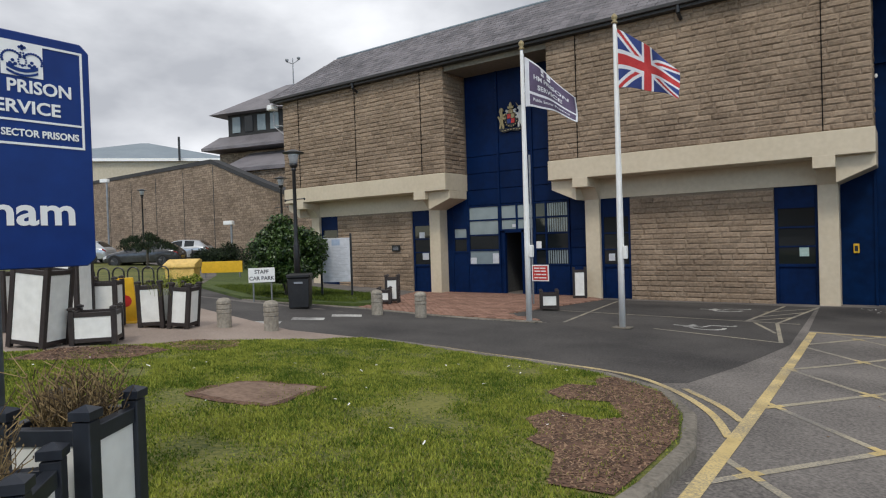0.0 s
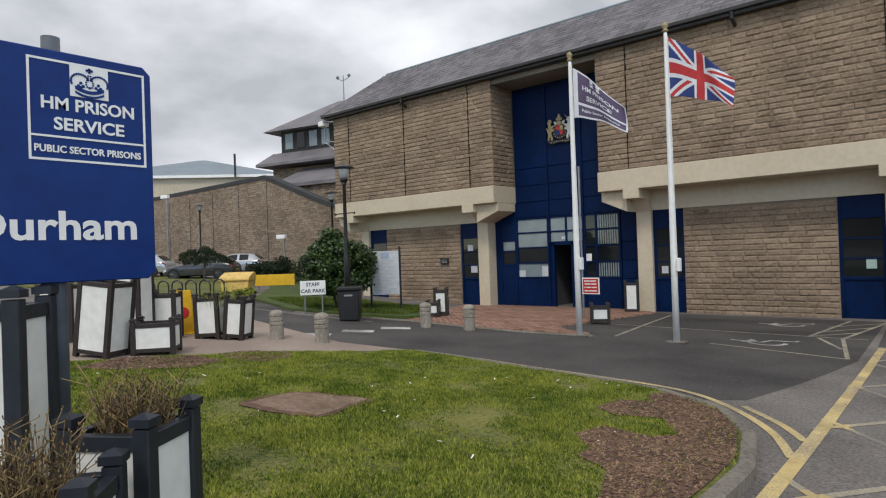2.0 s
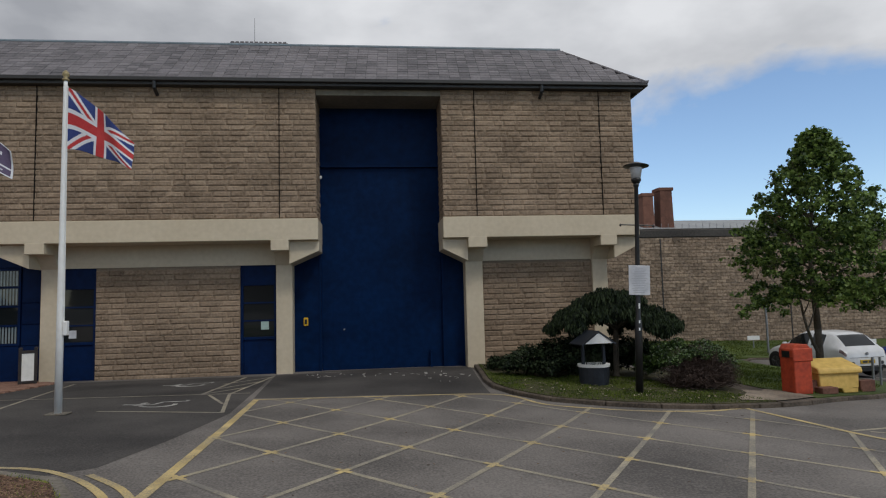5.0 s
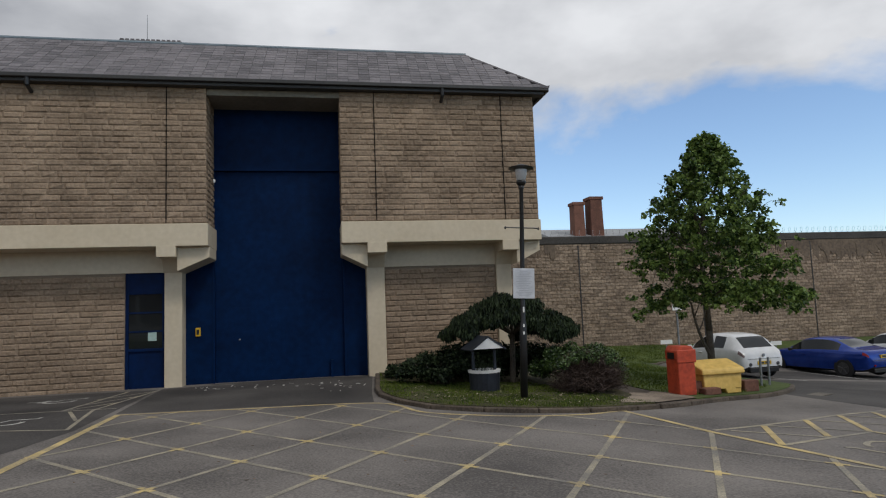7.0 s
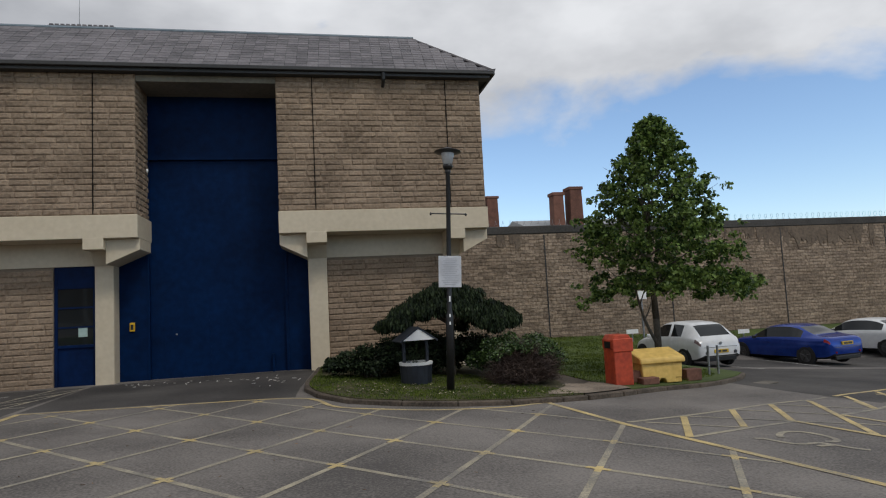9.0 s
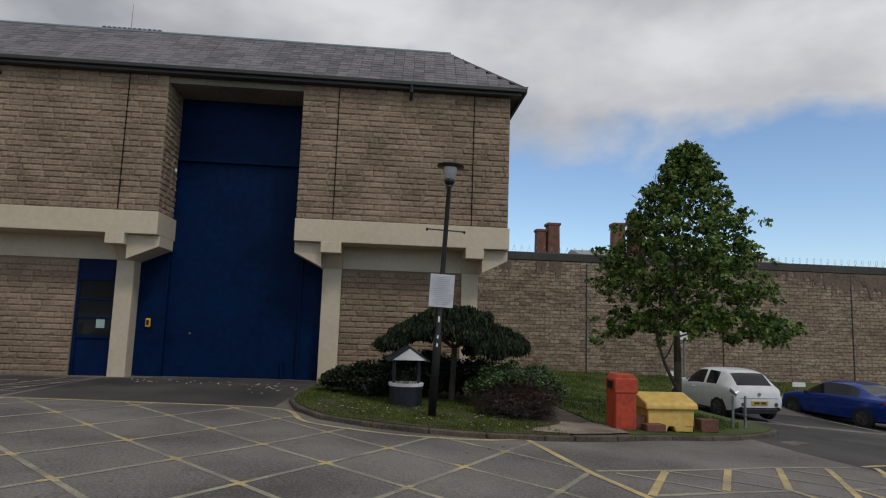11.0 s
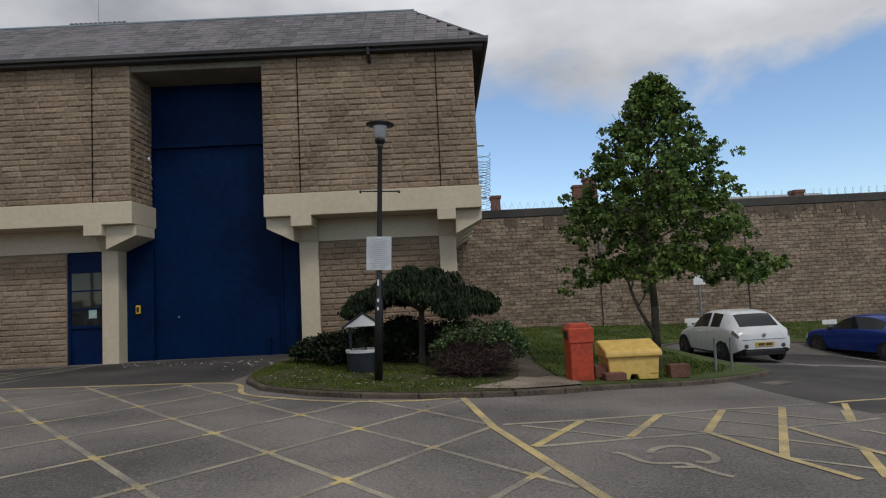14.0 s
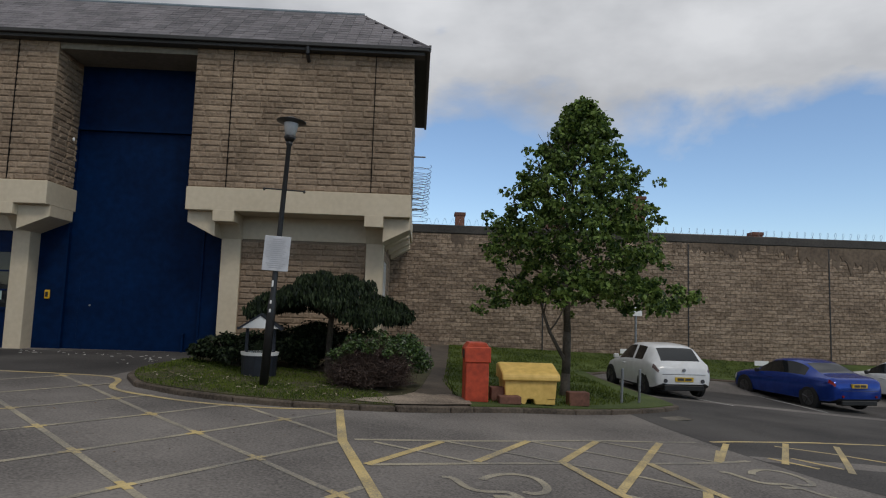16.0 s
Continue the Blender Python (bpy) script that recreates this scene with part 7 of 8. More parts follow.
def street_tree(x, y, label):
    r = random.Random(4)
    t = thing("tree", on_ground(x, y, 0, 0.08), label, "tree")
    bm, ends = bmesh.new(), []
    tube(bm, (0, 0, -0.1), (0.03, 0, 0.5), 0.12, 0.095, 10)
    tube(bm, (0.03, 0, 0.5), (0.05, 0.02, 1.4), 0.095, 0.085, 10)
    tube(bm, (0.05, 0.02, 1.4), (0.0, 0.05, 3.2), 0.085, 0.055, 8)
    tube(bm, (0.0, 0.05, 3.2), (0.28, 0.0, 6.3), 0.055, 0.015, 7)
    part("trunk", bm, BARK, t, smooth=True)
    bm = bmesh.new()
    branch(bm, (0.02, 0, 0.75), Vector((-0.55, -0.1, 0.9)).normalized(), 1.6, 0.05, 1, r, ends)
    def reach(z):
        """How far the crown spreads at a height: widest low down, running to a point."""
        if z < 4.0:
            return 2.02 + 0.22 * math.sin((z - 1.6) * 1.3)
        return max(0.12, 2.2 * (1 - ((z - 4.0) / 2.85) ** 1.12))
    for k in range(36):
        z = 1.95 + 3.9 * (k / 36)
        a = k * 2.4 + r.uniform(-0.3, 0.3)
        up_ = 0.15 + 0.24 * (z - 1.2)
        branch(bm, (0.05, 0.03, z), Vector((math.cos(a), math.sin(a), up_)).normalized(), max(0.25, 0.60 * reach(z + 0.5) * r.uniform(0.8, 1.15)), 0.026, 1, r, [], 0.04)
    part("branching", bm, BARK, t)
    cs = []
    for k in range(1150):
        z = 2.15 + 4.45 * r.random() ** 1.1
        a = r.uniform(0, 6.28)
        lobe = 1 + 0.12 * math.sin(3 * a + 1.7 * z) + 0.10 * math.sin(5 * a - 3.1 * z)
        q = 0.90 * reach(z) * (0.12 + 0.88 * math.sqrt(r.random())) * lobe * r.uniform(0.84, 1.07)
        drop = -0.34 * max(0.0, q - 1.1) if z < 2.8 else 0
        cs.append((q * math.cos(a) + 0.10 + 0.035 * z, q * math.sin(a), z + drop, r.uniform(0.08, 0.19) * (1.0 if z < 4.6 else 0.85)))
    cs += [(0.30, 0, 6.45, 0.15), (0.36, 0, 6.68, 0.10), (0.5, 0.1, 6.2, 0.16), (0.1, 0, 6.15, 0.18), (-1.75, -0.2, 3.95, 0.12), (-1.65, 0.1, 3.7, 0.18)]
    # the low limbs that reach out over the cars
    for k in range(26):
        f = k / 25
        cs.append((1.2 + 1.6 * f + r.uniform(-0.15, 0.15), r.uniform(-0.7, 0.5), 2.25 - 0.05 * f + r.uniform(-0.4, 0.4) * (1 - 0.6 * f), r.uniform(0.12, 0.22)))
    bm = bmesh.new()
    leaves(bm, cs, 30000, 0.102, 11, 0.25, 0.40)
    part("crown", bm, LEAF, t, "green crown with ragged outline")
    return t


street_tree(12.82, 15.15, "young broadleaved tree with full green crown on the verge")


def weeping_tree(x, y, s, count, dz, label, m_):
    """A grafted weeping tree: a short trunk under a mushroom of hanging foliage."""
    r = random.Random(int(x * 10))
    t = thing("weeping_tree", on_ground(x, y, 0, dz), label, "tree", "weeping trees")
    bm = bmesh.new()
    tube(bm, (0, 0, -0.1), (0.04 * s, 0, 1.1 * s), 0.075 * s, 0.06 * s, 9)
    for k in range(12):
        a = k * 0.55
        tube(bm, (0.04 * s, 0, 1.1 * s), (0.7 * s * math.cos(a), 0.7 * s * math.sin(a), 1.55 * s), 0.03 * s, 0.012 * s, 5)
    part("trunk", bm, BARK, t)
    cs = []
    for k in range(120):
        a, q = r.uniform(0, 6.28), math.sqrt(r.random())
        top_ = 1.92 - 0.66 * q ** 1.7 + 0.09 * math.sin(3 * a + 1) - (0.22 if math.cos(a) > 0.3 and q > 0.5 else 0) * 0.6
        rad = q * (1.52 + 0.15 * math.sin(2 * a))
        cs.append((rad * math.cos(a) * s, rad * math.sin(a) * s * 0.95, top_ * s, r.uniform(0.16, 0.27) * s))
    bm = bmesh.new()
    leaves(bm, cs, count, 0.11 * s, 5, 2.2, 0.2)
    part("crown", bm, m_, t, "dark hanging foliage")
    return t


weeping_tree(7.6, 15.6, 1.08, 46000, 0.1, "dark weeping tree with mushroom-shaped crown over the island", LEAFDARK)
weeping_tree(-33.0, 17.9, 0.98, 5000, 0.06, "low umbrella-shaped tree on the car park verge", LEAFDARK)


def shrub(x, y, sx, sy, sz_, count, size, m_, label, dz=0.1, clumps=26, seed=1):
    r = random.Random(seed)
    t = thing("shrub", on_ground(x, y, 0, dz), label, "shrub", "shrubs")
    bm = bmesh.new()
    for k in range(9):
        a = k * 0.7
        tube(bm, (0.05 * math.cos(a), 0.05 * math.sin(a), -0.05), (sx * 0.5 * math.cos(a), sy * 0.5 * math.sin(a), sz_ * 0.65), 0.02, 0.008, 5)
    part("woody_stem", bm, BARK, t)
    cs = []
    for k in range(clumps):
        a, q = r.uniform(0, 6.28), math.sqrt(r.random())
        z = sz_ * (0.25 + 0.6 * r.random() * math.sqrt(max(0.0, 1 - q * q * 0.8)))
        cs.append((sx * 0.82 * q * math.cos(a), sy * 0.82 * q * math.sin(a), z, r.uniform(0.22, 0.34) * min(sx, sz_)))
    bm = bmesh.new()
    leaves(bm, cs, count, size, seed + 3, 0.1)
    part("foliage", bm, m_, t)
    return t


def twig_shrub(x, y, sx, sy, sz_, label):
    """A mound of fine bare shoots that fork outwards, with a few leaves left."""
    r = random.Random(61)
    t = thing("shrub", on_ground(x, y, 0, 0.1), label, "shrub", "shrubs")
    vs, fs = [], []
    def shoot(p, q, w_):
        k, s_ = len(vs), (q - p).cross(Vector((r.uniform(-1, 1), r.uniform(-1, 1), r.uniform(-1, 1)))).normalized() * w_
        vs.extend([tuple(p - s_), tuple(p + s_), tuple(q)])
        fs.append((k, k + 1, k + 2))
    for k in range(1500):
        a, f = r.uniform(0, 6.283), r.random() ** 0.7
        e = r.uniform(0.05, 1.5)
        tip = Vector((sx * math.cos(a) * math.cos(e), sy * math.sin(a) * math.cos(e), sz_ * math.sin(e) + 0.05)) * r.uniform(0.75, 1.08)
        base = tip * r.uniform(0.15, 0.5) + Vector((r.uniform(-0.1, 0.1), r.uniform(-0.1, 0.1), 0))
        base.z = max(0.0, base.z)
        shoot(base, tip, 0.007)
        for n in range(5):
            p = base.lerp(tip, r.uniform(0.4, 0.95))
            shoot(p, p + Vector((r.uniform(-1, 1), r.uniform(-1, 1), r.uniform(-0.4, 1))).normalized() * r.uniform(0.1, 0.26), 0.005)
    me = bpy.data.meshes.new("twig_mass")
    me.from_pydata(vs, [], fs)
    me.materials.append(TWIG)
    new("twig_mass", me).parent = t
    cs = [(sx * 0.7 * q * math.cos(a), sy * 0.7 * q * math.sin(a), sz_ * (0.2 + 0.55 * r.random() * math.sqrt(1 - q * q * 0.8)), 0.2) for a, q in ((r.uniform(0, 6.28), math.sqrt(r.random())) for k in range(30))]
    bm = bmesh.new()
    leaves(bm, cs, 4500, 0.035, 62, 0.1)
    part("dead_leaves", bm, TWIG, t)
    cs = [(sx * 0.8 * q * math.cos(a), sy * 0.8 * q * math.sin(a), sz_ * (0.98 - 0.30 * q * q), 0.13) for a, q in ((r.uniform(0, 6.28), math.sqrt(r.random())) for k in range(40))]
    bm = bmesh.new()
    leaves(bm, cs, 5000, 0.05, 63, 0.1)
    part("top_foliage", bm, LEAFBUSH, t, "green leaves on the upper shoots")
    return t


shrub(5.6, 15.5, 1.05, 0.85, 0.78, 7000, 0.085, LEAFDARK, "low dark evergreen shrub at the island's edge", seed=2)
shrub(7.2, 16.5, 2.3, 1.0, 1.12, 30000, 0.075, LEAFDARK, "dark evergreen shrub under the weeping tree", seed=3, clumps=90)
shrub(8.85, 14.45, 1.12, 0.95, 1.08, 15000, 0.06, LEAFBUSH, "green shrub beside the path", seed=4)
twig_shrub(8.7, 13.45, 0.95, 0.72, 0.86, "bare purplish twiggy shrub beside the path")
shrub(4.95, 16.9, 0.5, 0.6, 0.45, 1800, 0.07, LEAFDARK, "small dark shrub by the gate", seed=7)
shrub(-13.65, 11.55, 1.10, 1.1, 2.68, 42000, 0.095, LEAFBUSH, "large rounded glossy laurel bush on the verge", seed=9, clumps=150, dz=0.06)
shrub(-30.0, 20.6, 3.0, 0.9, 1.5, 9000, 0.11, LEAFDARK, "clipped dark hedge beside the verge", seed=10, clumps=60, dz=0.04)
shrub(-20.3, 12.6, 0.7, 0.5, 0.5, 900, 0.08, BLADE, "yellowing grass tuft beside the grit bin", seed=13, dz=0.02)


# ---- cars ----
# side profiles, rear to front: share of the length, sill, belt and top heights, half widths at belt and roof (shares of height and half width)
HATCH = [(0.0, 0.27, 0.42, 0.45, 0.74, 0.60), (0.012, 0.21, 0.54, 0.58, 0.90, 0.70), (0.045, 0.16, 0.62, 0.66, 0.97, 0.74), (0.09, 0.14, 0.64, 0.77, 0.99, 0.71), (0.16, 0.14, 0.645, 0.93, 1.0, 0.68), (0.23, 0.14, 0.64, 0.975, 1.0, 0.67),
         (0.38, 0.14, 0.63, 1.0, 1.0, 0.67), (0.52, 0.14, 0.62, 0.985, 1.0, 0.67), (0.62, 0.14, 0.61, 0.85, 1.0, 0.69), (0.71, 0.14, 0.60, 0.68, 0.99, 0.74), (0.80, 0.15, 0.57, 0.62, 0.97, 0.76), (0.91, 0.17, 0.50, 0.54, 0.92, 0.74), (0.975, 0.19, 0.41, 0.44, 0.80, 0.62), (1.0, 0.22, 0.34, 0.36, 0.60, 0.48)]
SALOON = [(0.0, 0.28, 0.47, 0.50, 0.76, 0.62), (0.010, 0.22, 0.60, 0.65, 0.90, 0.72), (0.04, 0.17, 0.665, 0.70, 0.96, 0.78), (0.13, 0.15, 0.67, 0.73, 0.99, 0.76), (0.19, 0.14, 0.665, 0.79, 1.0, 0.72), (0.29, 0.14, 0.66, 0.95, 1.0, 0.67),
          (0.38, 0.14, 0.65, 1.0, 1.0, 0.66), (0.50, 0.14, 0.64, 0.995, 1.0, 0.66), (0.58, 0.14, 0.63, 0.95, 1.0, 0.67), (0.66, 0.14, 0.62, 0.80, 1.0, 0.70), (0.73, 0.14, 0.62, 0.68, 0.99, 0.74), (0.84, 0.15, 0.59, 0.63, 0.97, 0.76), (0.93, 0.17, 0.53, 0.565, 0.92, 0.74), (0.98, 0.19, 0.44, 0.465, 0.80, 0.62), (1.0, 0.22, 0.35, 0.37, 0.60, 0.48)]


def car(m, length, width, height, paint, label, hatch, wheel=0.31):
    """A car, nose on local +y, rear on -y: one smooth shell cut into panels, glass and lamps, with wheels, bumpers and plate."""
    c = thing("car", m, label, "car", "parked cars")
    L, w_ = length, width / 2
    prof, key = [], HATCH if hatch else SALOON
    for a, b in zip(key, key[1:]):
        prof += [tuple(p + (q - p) * k / 4 for p, q in zip(a, b)) for k in range(4)]
    prof.append(key[-1])
    # soften the corners of the profile
    for n in range(2):
        prof = [prof[0]] + [tuple((p + 2 * q + r_) / 4 for p, q, r_ in zip(prof[i - 1], prof[i], prof[i + 1])) for i in range(1, len(prof) - 1)] + [prof[-1]]
    def ring(u, sill, belt, top, wb, wr):
        sill, belt, top, wb, wr = sill * height, belt * height, top * height, wb * w_, wr * w_
        mid, up_ = belt - sill, top - belt
        wg = 0.95 * wb
        half = [(0.0, sill), (0.80 * wb, sill), (0.95 * wb, sill + 0.10 * mid), (0.995 * wb, sill + 0.42 * mid), (wb, sill + 0.62 * mid), (0.985 * wb, sill + 0.86 * mid), (wg, belt),
                (wg + (wr - wg) * 0.12, belt + 0.10 * up_), (wg + (wr - wg) * 0.84, belt + 0.84 * up_), (wr * 0.90, belt + 0.955 * up_), (wr * 0.55, belt + 0.995 * up_), (0.0, top)]
        y = (u - 0.5) * L
        return [Vector((x, y, z)) for x, z in half] + [Vector((-x, y, z)) for x, z in half[-2:0:-1]]
    rings = [ring(*p) for p in prof]
    n = len(rings[0])
    kinds = {}
    for i in range(len(rings) - 1):
        u = (prof[i][0] + prof[i + 1][0]) / 2
        for j in range(n):
            h = j if j <= 10 else n - 1 - j
            s = "right" if j <= 10 else "left"
            side_to, back_to, screen_to, mid_ = ((0.24, 0.66), (0.055, 0.165), (0.545, 0.70), 0.40) if hatch else ((0.245, 0.67), (0.165, 0.30), (0.575, 0.72), 0.44)
            what = "body"
            if h == 7 and side_to[0] < u < side_to[1] and abs(u - mid_) > 0.012:
                what = "side_window_%s_%d" % (s, u > mid_)
            elif h >= 9 and back_to[0] < u < back_to[1]:
                what = "rear_window"
            elif h >= 9 and screen_to[0] < u < screen_to[1]:
                what = "windscreen"
            elif (h in (5, 6) if hatch else h == 5) and 0.008 < u < (0.055 if hatch else 0.05):
                what = "tail_lamp_" + s
            elif h in (4, 5) and 0.93 < u < 0.98:
                what = "headlamp_" + s
            elif h in (0, 1):
                what = "sill"
            kinds.setdefault(what, []).append((rings[i][j], rings[i][(j + 1) % n], rings[i + 1][(j + 1) % n], rings[i + 1][j]))
    kinds["body"] += [tuple(rings[0][j] for j in range(n)), tuple(rings[-1][j] for j in range(n))]
    for what, quads in kinds.items():
        q, seen_ = bmesh.new(), {}
        for f in quads:
            vs = []
            for p in f:
                k = (round(p.x, 5), round(p.y, 5), round(p.z, 5))
                if k not in seen_:
                    seen_[k] = q.verts.new(p)
                if seen_[k] not in vs:
                    vs.append(seen_[k])
            if len(vs) > 2 and q.faces.get(vs) is None:
                q.faces.new(vs)
        if what.startswith("side_window"):
            part("side_window", q, GLASS, c, "dark car window", smooth=True)
        elif what in ("rear_window", "windscreen"):
            part(what, q, GLASS, c, "dark car window", smooth=True)
        elif what.startswith("tail_lamp"):
            part("tail_lamp", q, LAMPCLEAR if wheel < 0.32 else LAMPRED, c, "clear tail lamp" if wheel < 0.32 else "red tail lamp", smooth=True)
        elif what.startswith("headlamp"):
            part("headlamp", q, LAMPGLASS, c, "clear headlamp", smooth=True)
        else:
            part(what, q, BLACK if what == "sill" else paint, c, smooth=True)
    for s in (-1, 1):
        q = bmesh.new()
        x0, x1 = sorted((s * w_ * 0.95, s * (w_ * 0.95 + 0.17)))
        box(q, x0, x1, 0.155 * L, 0.155 * L + 0.09, 0.62 * height, 0.62 * height + 0.13)
        part("door_mirror", q, paint if hatch else BLACK, c, bevel=0.028)
        q = bmesh.new()
        tube(q, (s * w_ * 0.62, -0.493 * L, 0.33 * height), (s * w_ * 0.62, -0.506 * L, 0.33 * height), 0.055 if hatch else 0.035, seg=12)
        part("rear_reflector", q, INK if hatch else LAMPRED, c)
        q = bmesh.new()
        box(q, s * w_ * 0.955 - 0.06, s * w_ * 0.955 + 0.052, 0.02 * L, 0.065 * L, 0.545 * height, 0.565 * height)
        part("door_handle", q, paint, c, bevel=0.008)
        for u in (-0.30, 0.315):
            q = bmesh.new()
            tube(q, (s * w_ * 0.78, u * L, wheel), (s * (w_ + 0.002), u * L, wheel), wheel, seg=24)
            wh = part("wheel", q, TYRE, c, "black tyre", bevel=0.014)
            q = bmesh.new()
            tube(q, (s * w_ * 0.9, u * L, wheel), (s * (w_ + 0.006), u * L, wheel), wheel * 0.68, seg=18)
            part("rim", q, RIM, wh)
            for k in range(5):
                a = 2 * math.pi * k / 5 + 0.3
                q = bmesh.new()
                tube(q, (s * (w_ + 0.008), u * L, wheel), (s * (w_ + 0.008), u * L + wheel * 0.64 * math.cos(a), wheel + wheel * 0.64 * math.sin(a)), 0.022, seg=6)
                part("spoke", q, RIM, wh)
            q = bmesh.new()
            tube(q, (s * w_ * 0.9, u * L, wheel + 0.01), (s * (w_ - 0.004), u * L, wheel + 0.01), wheel * 1.13, seg=24)
            part("wheel_arch", q, TYRE, c)
    q = bmesh.new()
    box(q, -w_ * 0.66, w_ * 0.66, -0.503 * L, -0.45 * L, 0.15 * height, 0.25 * height)
    part("bumper_skirt", q, BLACK, c, bevel=0.02)
    q = bmesh.new()
    box(q, -w_ * 0.72, w_ * 0.72, -0.5015 * L, -0.48 * L, 0.445 * height, 0.452 * height)
    part("bumper_seam", q, INK, c)
    zc = 0.36 * height if hatch else 0.545 * height
    q = bmesh.new()
    box(q, -0.26, 0.26, -0.507 * L, -0.48 * L, zc - 0.056, zc + 0.056)
    pl = part("rear_plate", q, PLATEYELLOW, c, "yellow plate with dark bars")
    for k in range(2):
        q = bmesh.new()
        box(q, -0.20 + 0.22 * k, -0.02 + 0.22 * k, -0.5085 * L, -0.50 * L, zc - 0.032, zc + 0.032)
        part("dark_bar", q, INK, pl)
    q = bmesh.new()
    tube(q, (0, -0.497 * L, 0.53 * height), (0, -0.506 * L, 0.53 * height), 0.045, seg=14)
    part("badge", q, GREYMETAL, c, "plain round badge")
    return c


car(on_ground(16.72, 20.28, 5), 3.70, 1.72, 1.46, CARWHITE, "small white hatchback parked by the grass", True)
car(on_ground(22.12, 21.75, 9.5), 4.65, 1.84, 1.42, CARBLUE, "bright blue saloon parked by the wall", False, 0.33)
car(on_ground(26.7, 22.9, 13), 4.5, 1.82, 1.45, CARWHITE, "white saloon parked beyond the blue one", False, 0.33)
car(on_ground(-36.6, 19.7, 130), 4.5, 1.8, 1.46, CARGREY, "dark grey estate car parked behind the verge", True, 0.33)
car(on_ground(-39.4, 23.7, 130), 4.4, 1.8, 1.46, CARSILVER, "silver hatchback in the car park", True, 0.33)
car(on_ground(-41.5, 17.9, 130), 4.4, 1.8, 1.46, CARSILVER, "pale silver car in the car park", True, 0.33)
car(on_ground(-46.0, 16.5, 130), 4.4, 1.8, 1.5, CARWHITE, "white car in the car park", True, 0.33)


# ---- cycle rack and railing ----
rk = thing("cycle_rack", on_ground(-17.0, 8.6, 35), "row of dark steel hoops beside the footway", "cycle rack")
for k in range(6):
    bm = bmesh.new()
    pts = [Vector((k * 0.42 - 1.05 + 0.16 * math.cos(a) * (-1), 0, 0.62 + 0.16 * math.sin(a))) for a in [math.pi * i / 8 for i in range(9)]]
    pts = [Vector((pts[0].x, 0, 0))] + pts + [Vector((pts[-1].x, 0, 0))]
    for a, b in zip(pts, pts[1:]):
        tube(bm, a, b, 0.022, seg=6)
    part("hoop", bm, BLACK, rk)
fn_ = thing("railing", on_ground(-31.3, 22.0, 40), "low black metal railing by the yard wall", "railing")
for z in (0.25, 1.05):
    bm = bmesh.new()
    tube(bm, (-2.2, 0, z), (2.2, 0, z), 0.03, seg=6)
    part("rail", bm, BLACK, fn_)
for k in range(5):
    bm = bmesh.new()
    tube(bm, (-2.2 + 1.1 * k, 0, -0.1), (-2.2 + 1.1 * k, 0, 1.15), 0.04, seg=6)
    part("post", bm, BLACK, fn_)


# ---- slates of the front slope ----
ang = math.atan2(RZ - EZ, RY - EY)
slope = math.hypot(RZ - EZ, RY - EY)
sv = [(-0.145, -0.02, 0.002), (0.145, -0.02, 0.002), (0.145, 0.24, 0.002), (-0.145, 0.24, 0.002), (-0.145, -0.02, 0.014), (0.145, -0.02, 0.014), (0.145, 0.24, 0.006), (-0.145, 0.24, 0.006)]
sf = [(3, 2, 1, 0), (4, 5, 6, 7), (0, 1, 5, 4), (1, 2, 6, 5), (2, 3, 7, 6), (3, 0, 4, 7)]
slate_me = bpy.data.meshes.new("slate")
slate_me.from_pydata(sv, [], sf)
slate_me.materials.append(SLATE)
V, F, made = [], [], 0
frame_m = Matrix.Translation((0, EY, EZ + 0.05)) @ Matrix.Rotation(ang, 4, "X")
for j in range(int(slope / 0.20)):
    k_ = j * 0.20 / slope
    xa, xb = EL + (RL - EL) * k_ + 0.15, ER + (RR - ER) * k_ - 0.15
    x = xa + (0.15 if j % 2 else 0)
    while x < xb:
        t = frame_m @ Matrix.Translation((x, j * 0.20 + rng.uniform(-0.008, 0.008), 0.004 + rng.uniform(0, 0.004))) @ Matrix.Rotation(radians(rng.uniform(-1.2, 1.2)), 4, "Z")
        if 0.2 < x < 7.4 and made < 300:
            ob = new("slate", slate_me)
            ob.parent = roof
            ob.matrix_basis = t
            made += 1
        else:
            k = len(V)
            V += [tuple(t @ Vector(v)) for v in sv]
            F += [tuple(k + q for q in f) for f in sf]
        x += 0.30
me = bpy.data.meshes.new("slates")
me.from_pydata(V, [], F)
me.materials.append(SLATE)
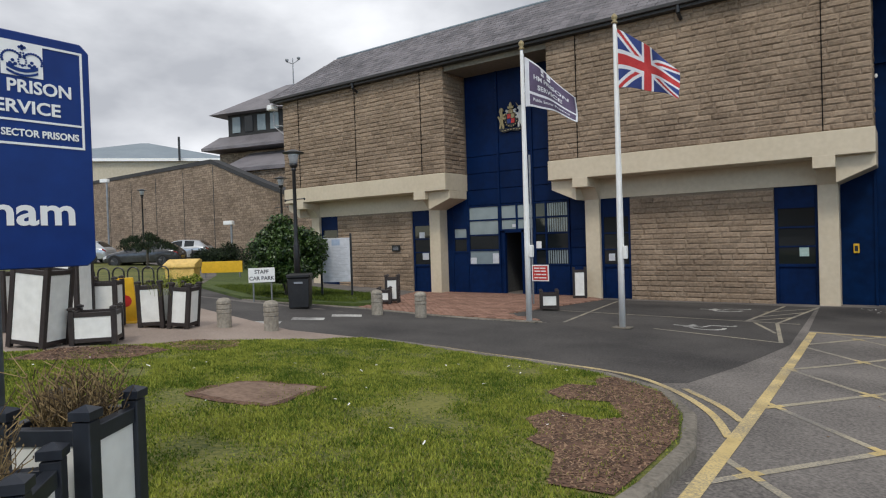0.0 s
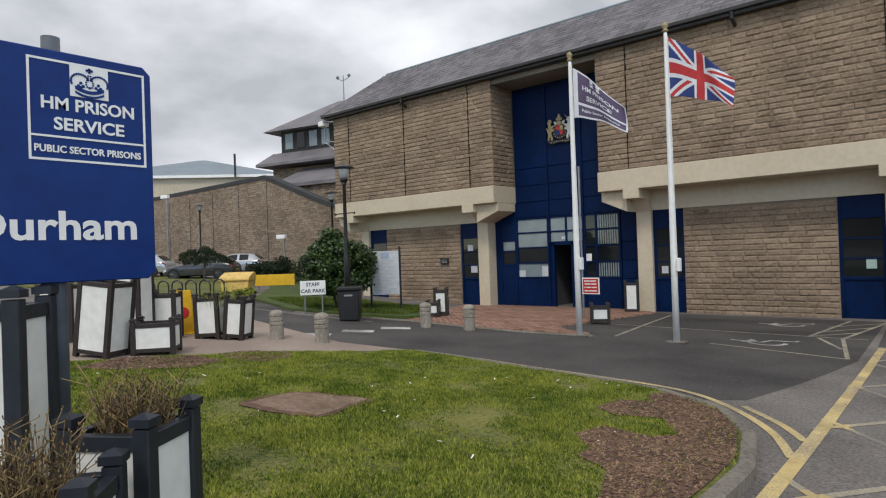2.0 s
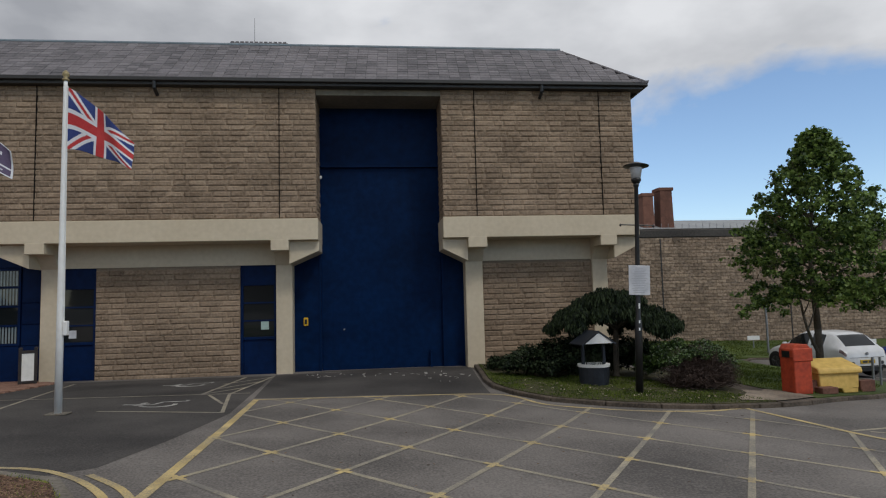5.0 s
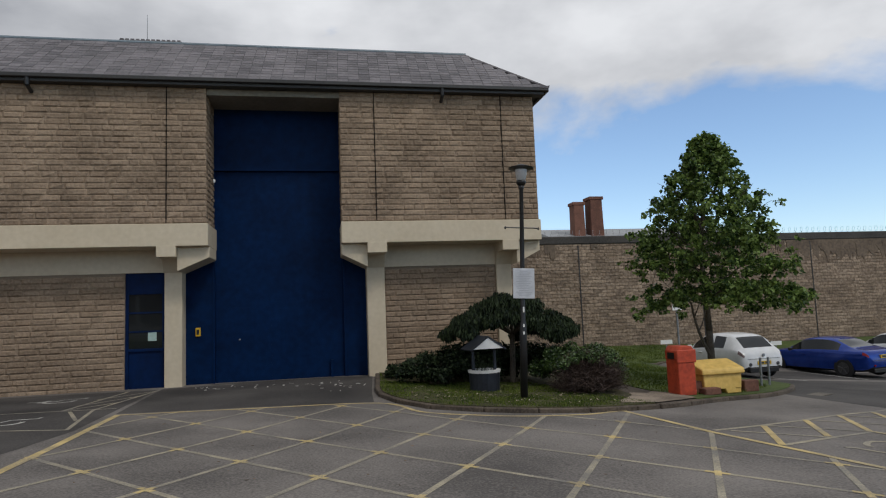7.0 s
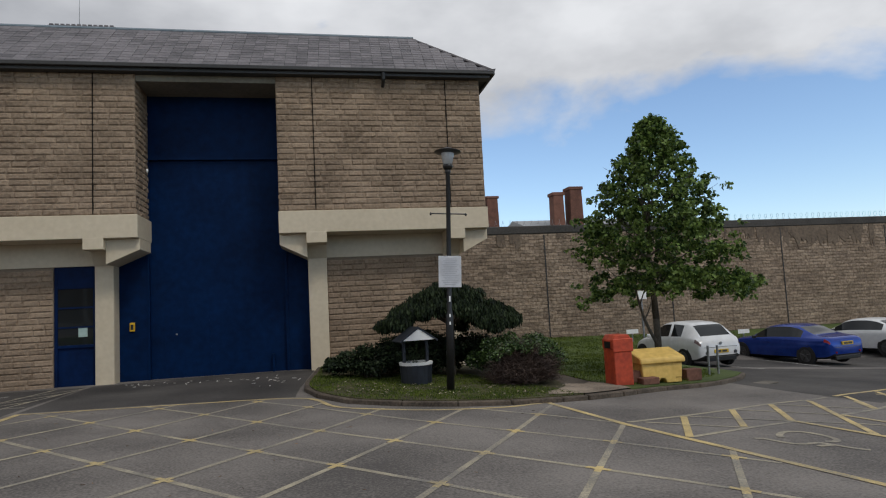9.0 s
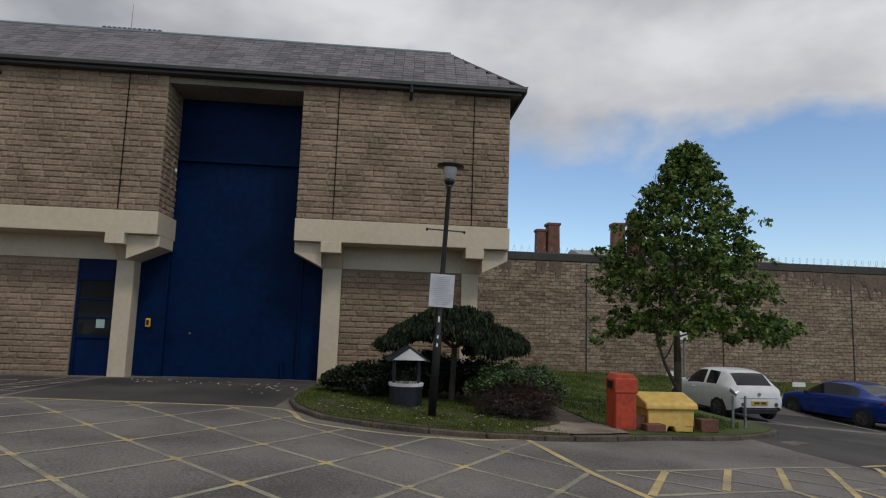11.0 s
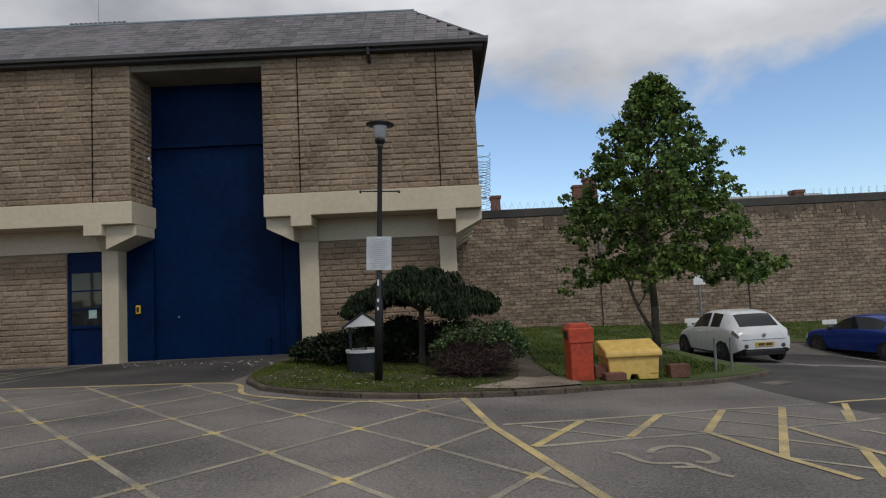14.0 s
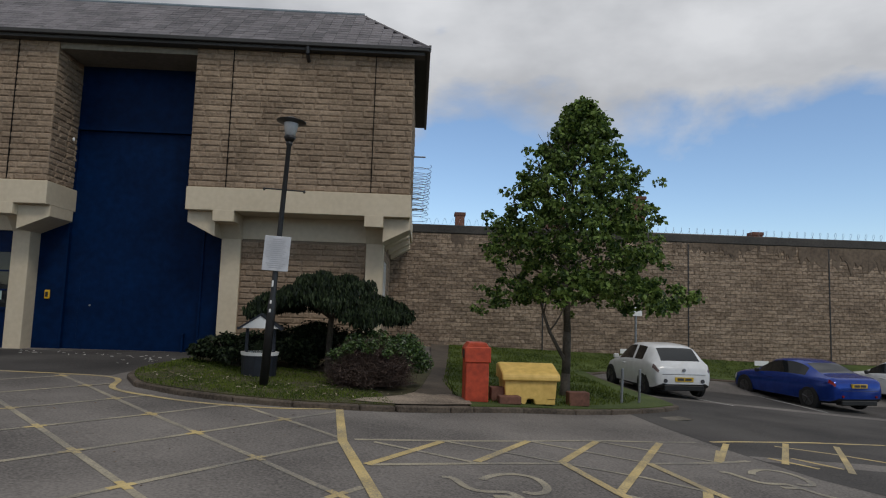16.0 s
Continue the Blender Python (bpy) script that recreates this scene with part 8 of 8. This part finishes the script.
ob = tagged(new("slates", me), kind="stuff")
ob.parent = roof

# ---- brick paving before the entrance ----
pave_poly = [(-6.9, 12.2), (-5.6, 11.5), (-8.0, 10.95), (-10.3, 10.95), (-12.3, 14.6), (-14.5, 18.4), (-13.3, 18.9), (-7.7, 18.9), (-7.0, 18.0)]
pv = thing("brick_paving", Matrix(), "red-brown clay brick paving before the entrance", "paving", kind="structure")
part("bedding", draped(pave_poly, 0.012, 0.8, thick=0.05), MORTAR, pv)
bvx = [(-0.098, -0.048, -0.02), (0.098, -0.048, -0.02), (0.098, 0.048, -0.02), (-0.098, 0.048, -0.02), (-0.094, -0.044, 0.022), (0.094, -0.044, 0.022), (0.094, 0.044, 0.022), (-0.094, 0.044, 0.022)]
brick_me = bpy.data.meshes.new("paver")
brick_me.from_pydata(bvx, [], sf)
brick_me.materials.append(BRICKPAVE)
V, F, made = [], [], 0
for j in range(0, 86):
    for i in range(0, 48):
        x, y = -14.6 + 0.2 * i + (0.1 if j % 2 else 0), 10.95 + 0.1 * j
        if x > -5.6 or not inside(x, y, pave_poly):
            continue
        t = Matrix.Translation((x, y, ground_z(x, y) + 0.008 + rng.uniform(0, 0.004))) @ Matrix.Rotation(rng.uniform(-0.01, 0.01), 4, "X")
        if made < 300 and y < 13 and x > -9.2:
            ob = new("paver", brick_me)
            ob.parent = pv
            ob.matrix_basis = t
            made += 1
        else:
            k = len(V)
            V += [tuple(t @ Vector(v)) for v in bvx]
            F += [tuple(k + q for q in f) for f in sf]
me = bpy.data.meshes.new("pavers")
me.from_pydata(V, [], F)
me.materials.append(BRICKPAVE)
ob = tagged(new("pavers", me), kind="stuff")
ob.parent = pv
edge_k = smooth_line([(-14.0, 10.25), (-12.5, 10.4), (-10.4, 10.85), (-8.0, 10.85), (-6.6, 11.0), (-5.5, 11.35)])
kerb_run("kerb", edge_k, "flush pale kerb along the brick paving", 0.12, 0.03)

# ---- stones of the gatehouse walls ----
for w, m, width, height, sing in STONE_TASKS:
    lay_stones(w, m, width, height, sing)
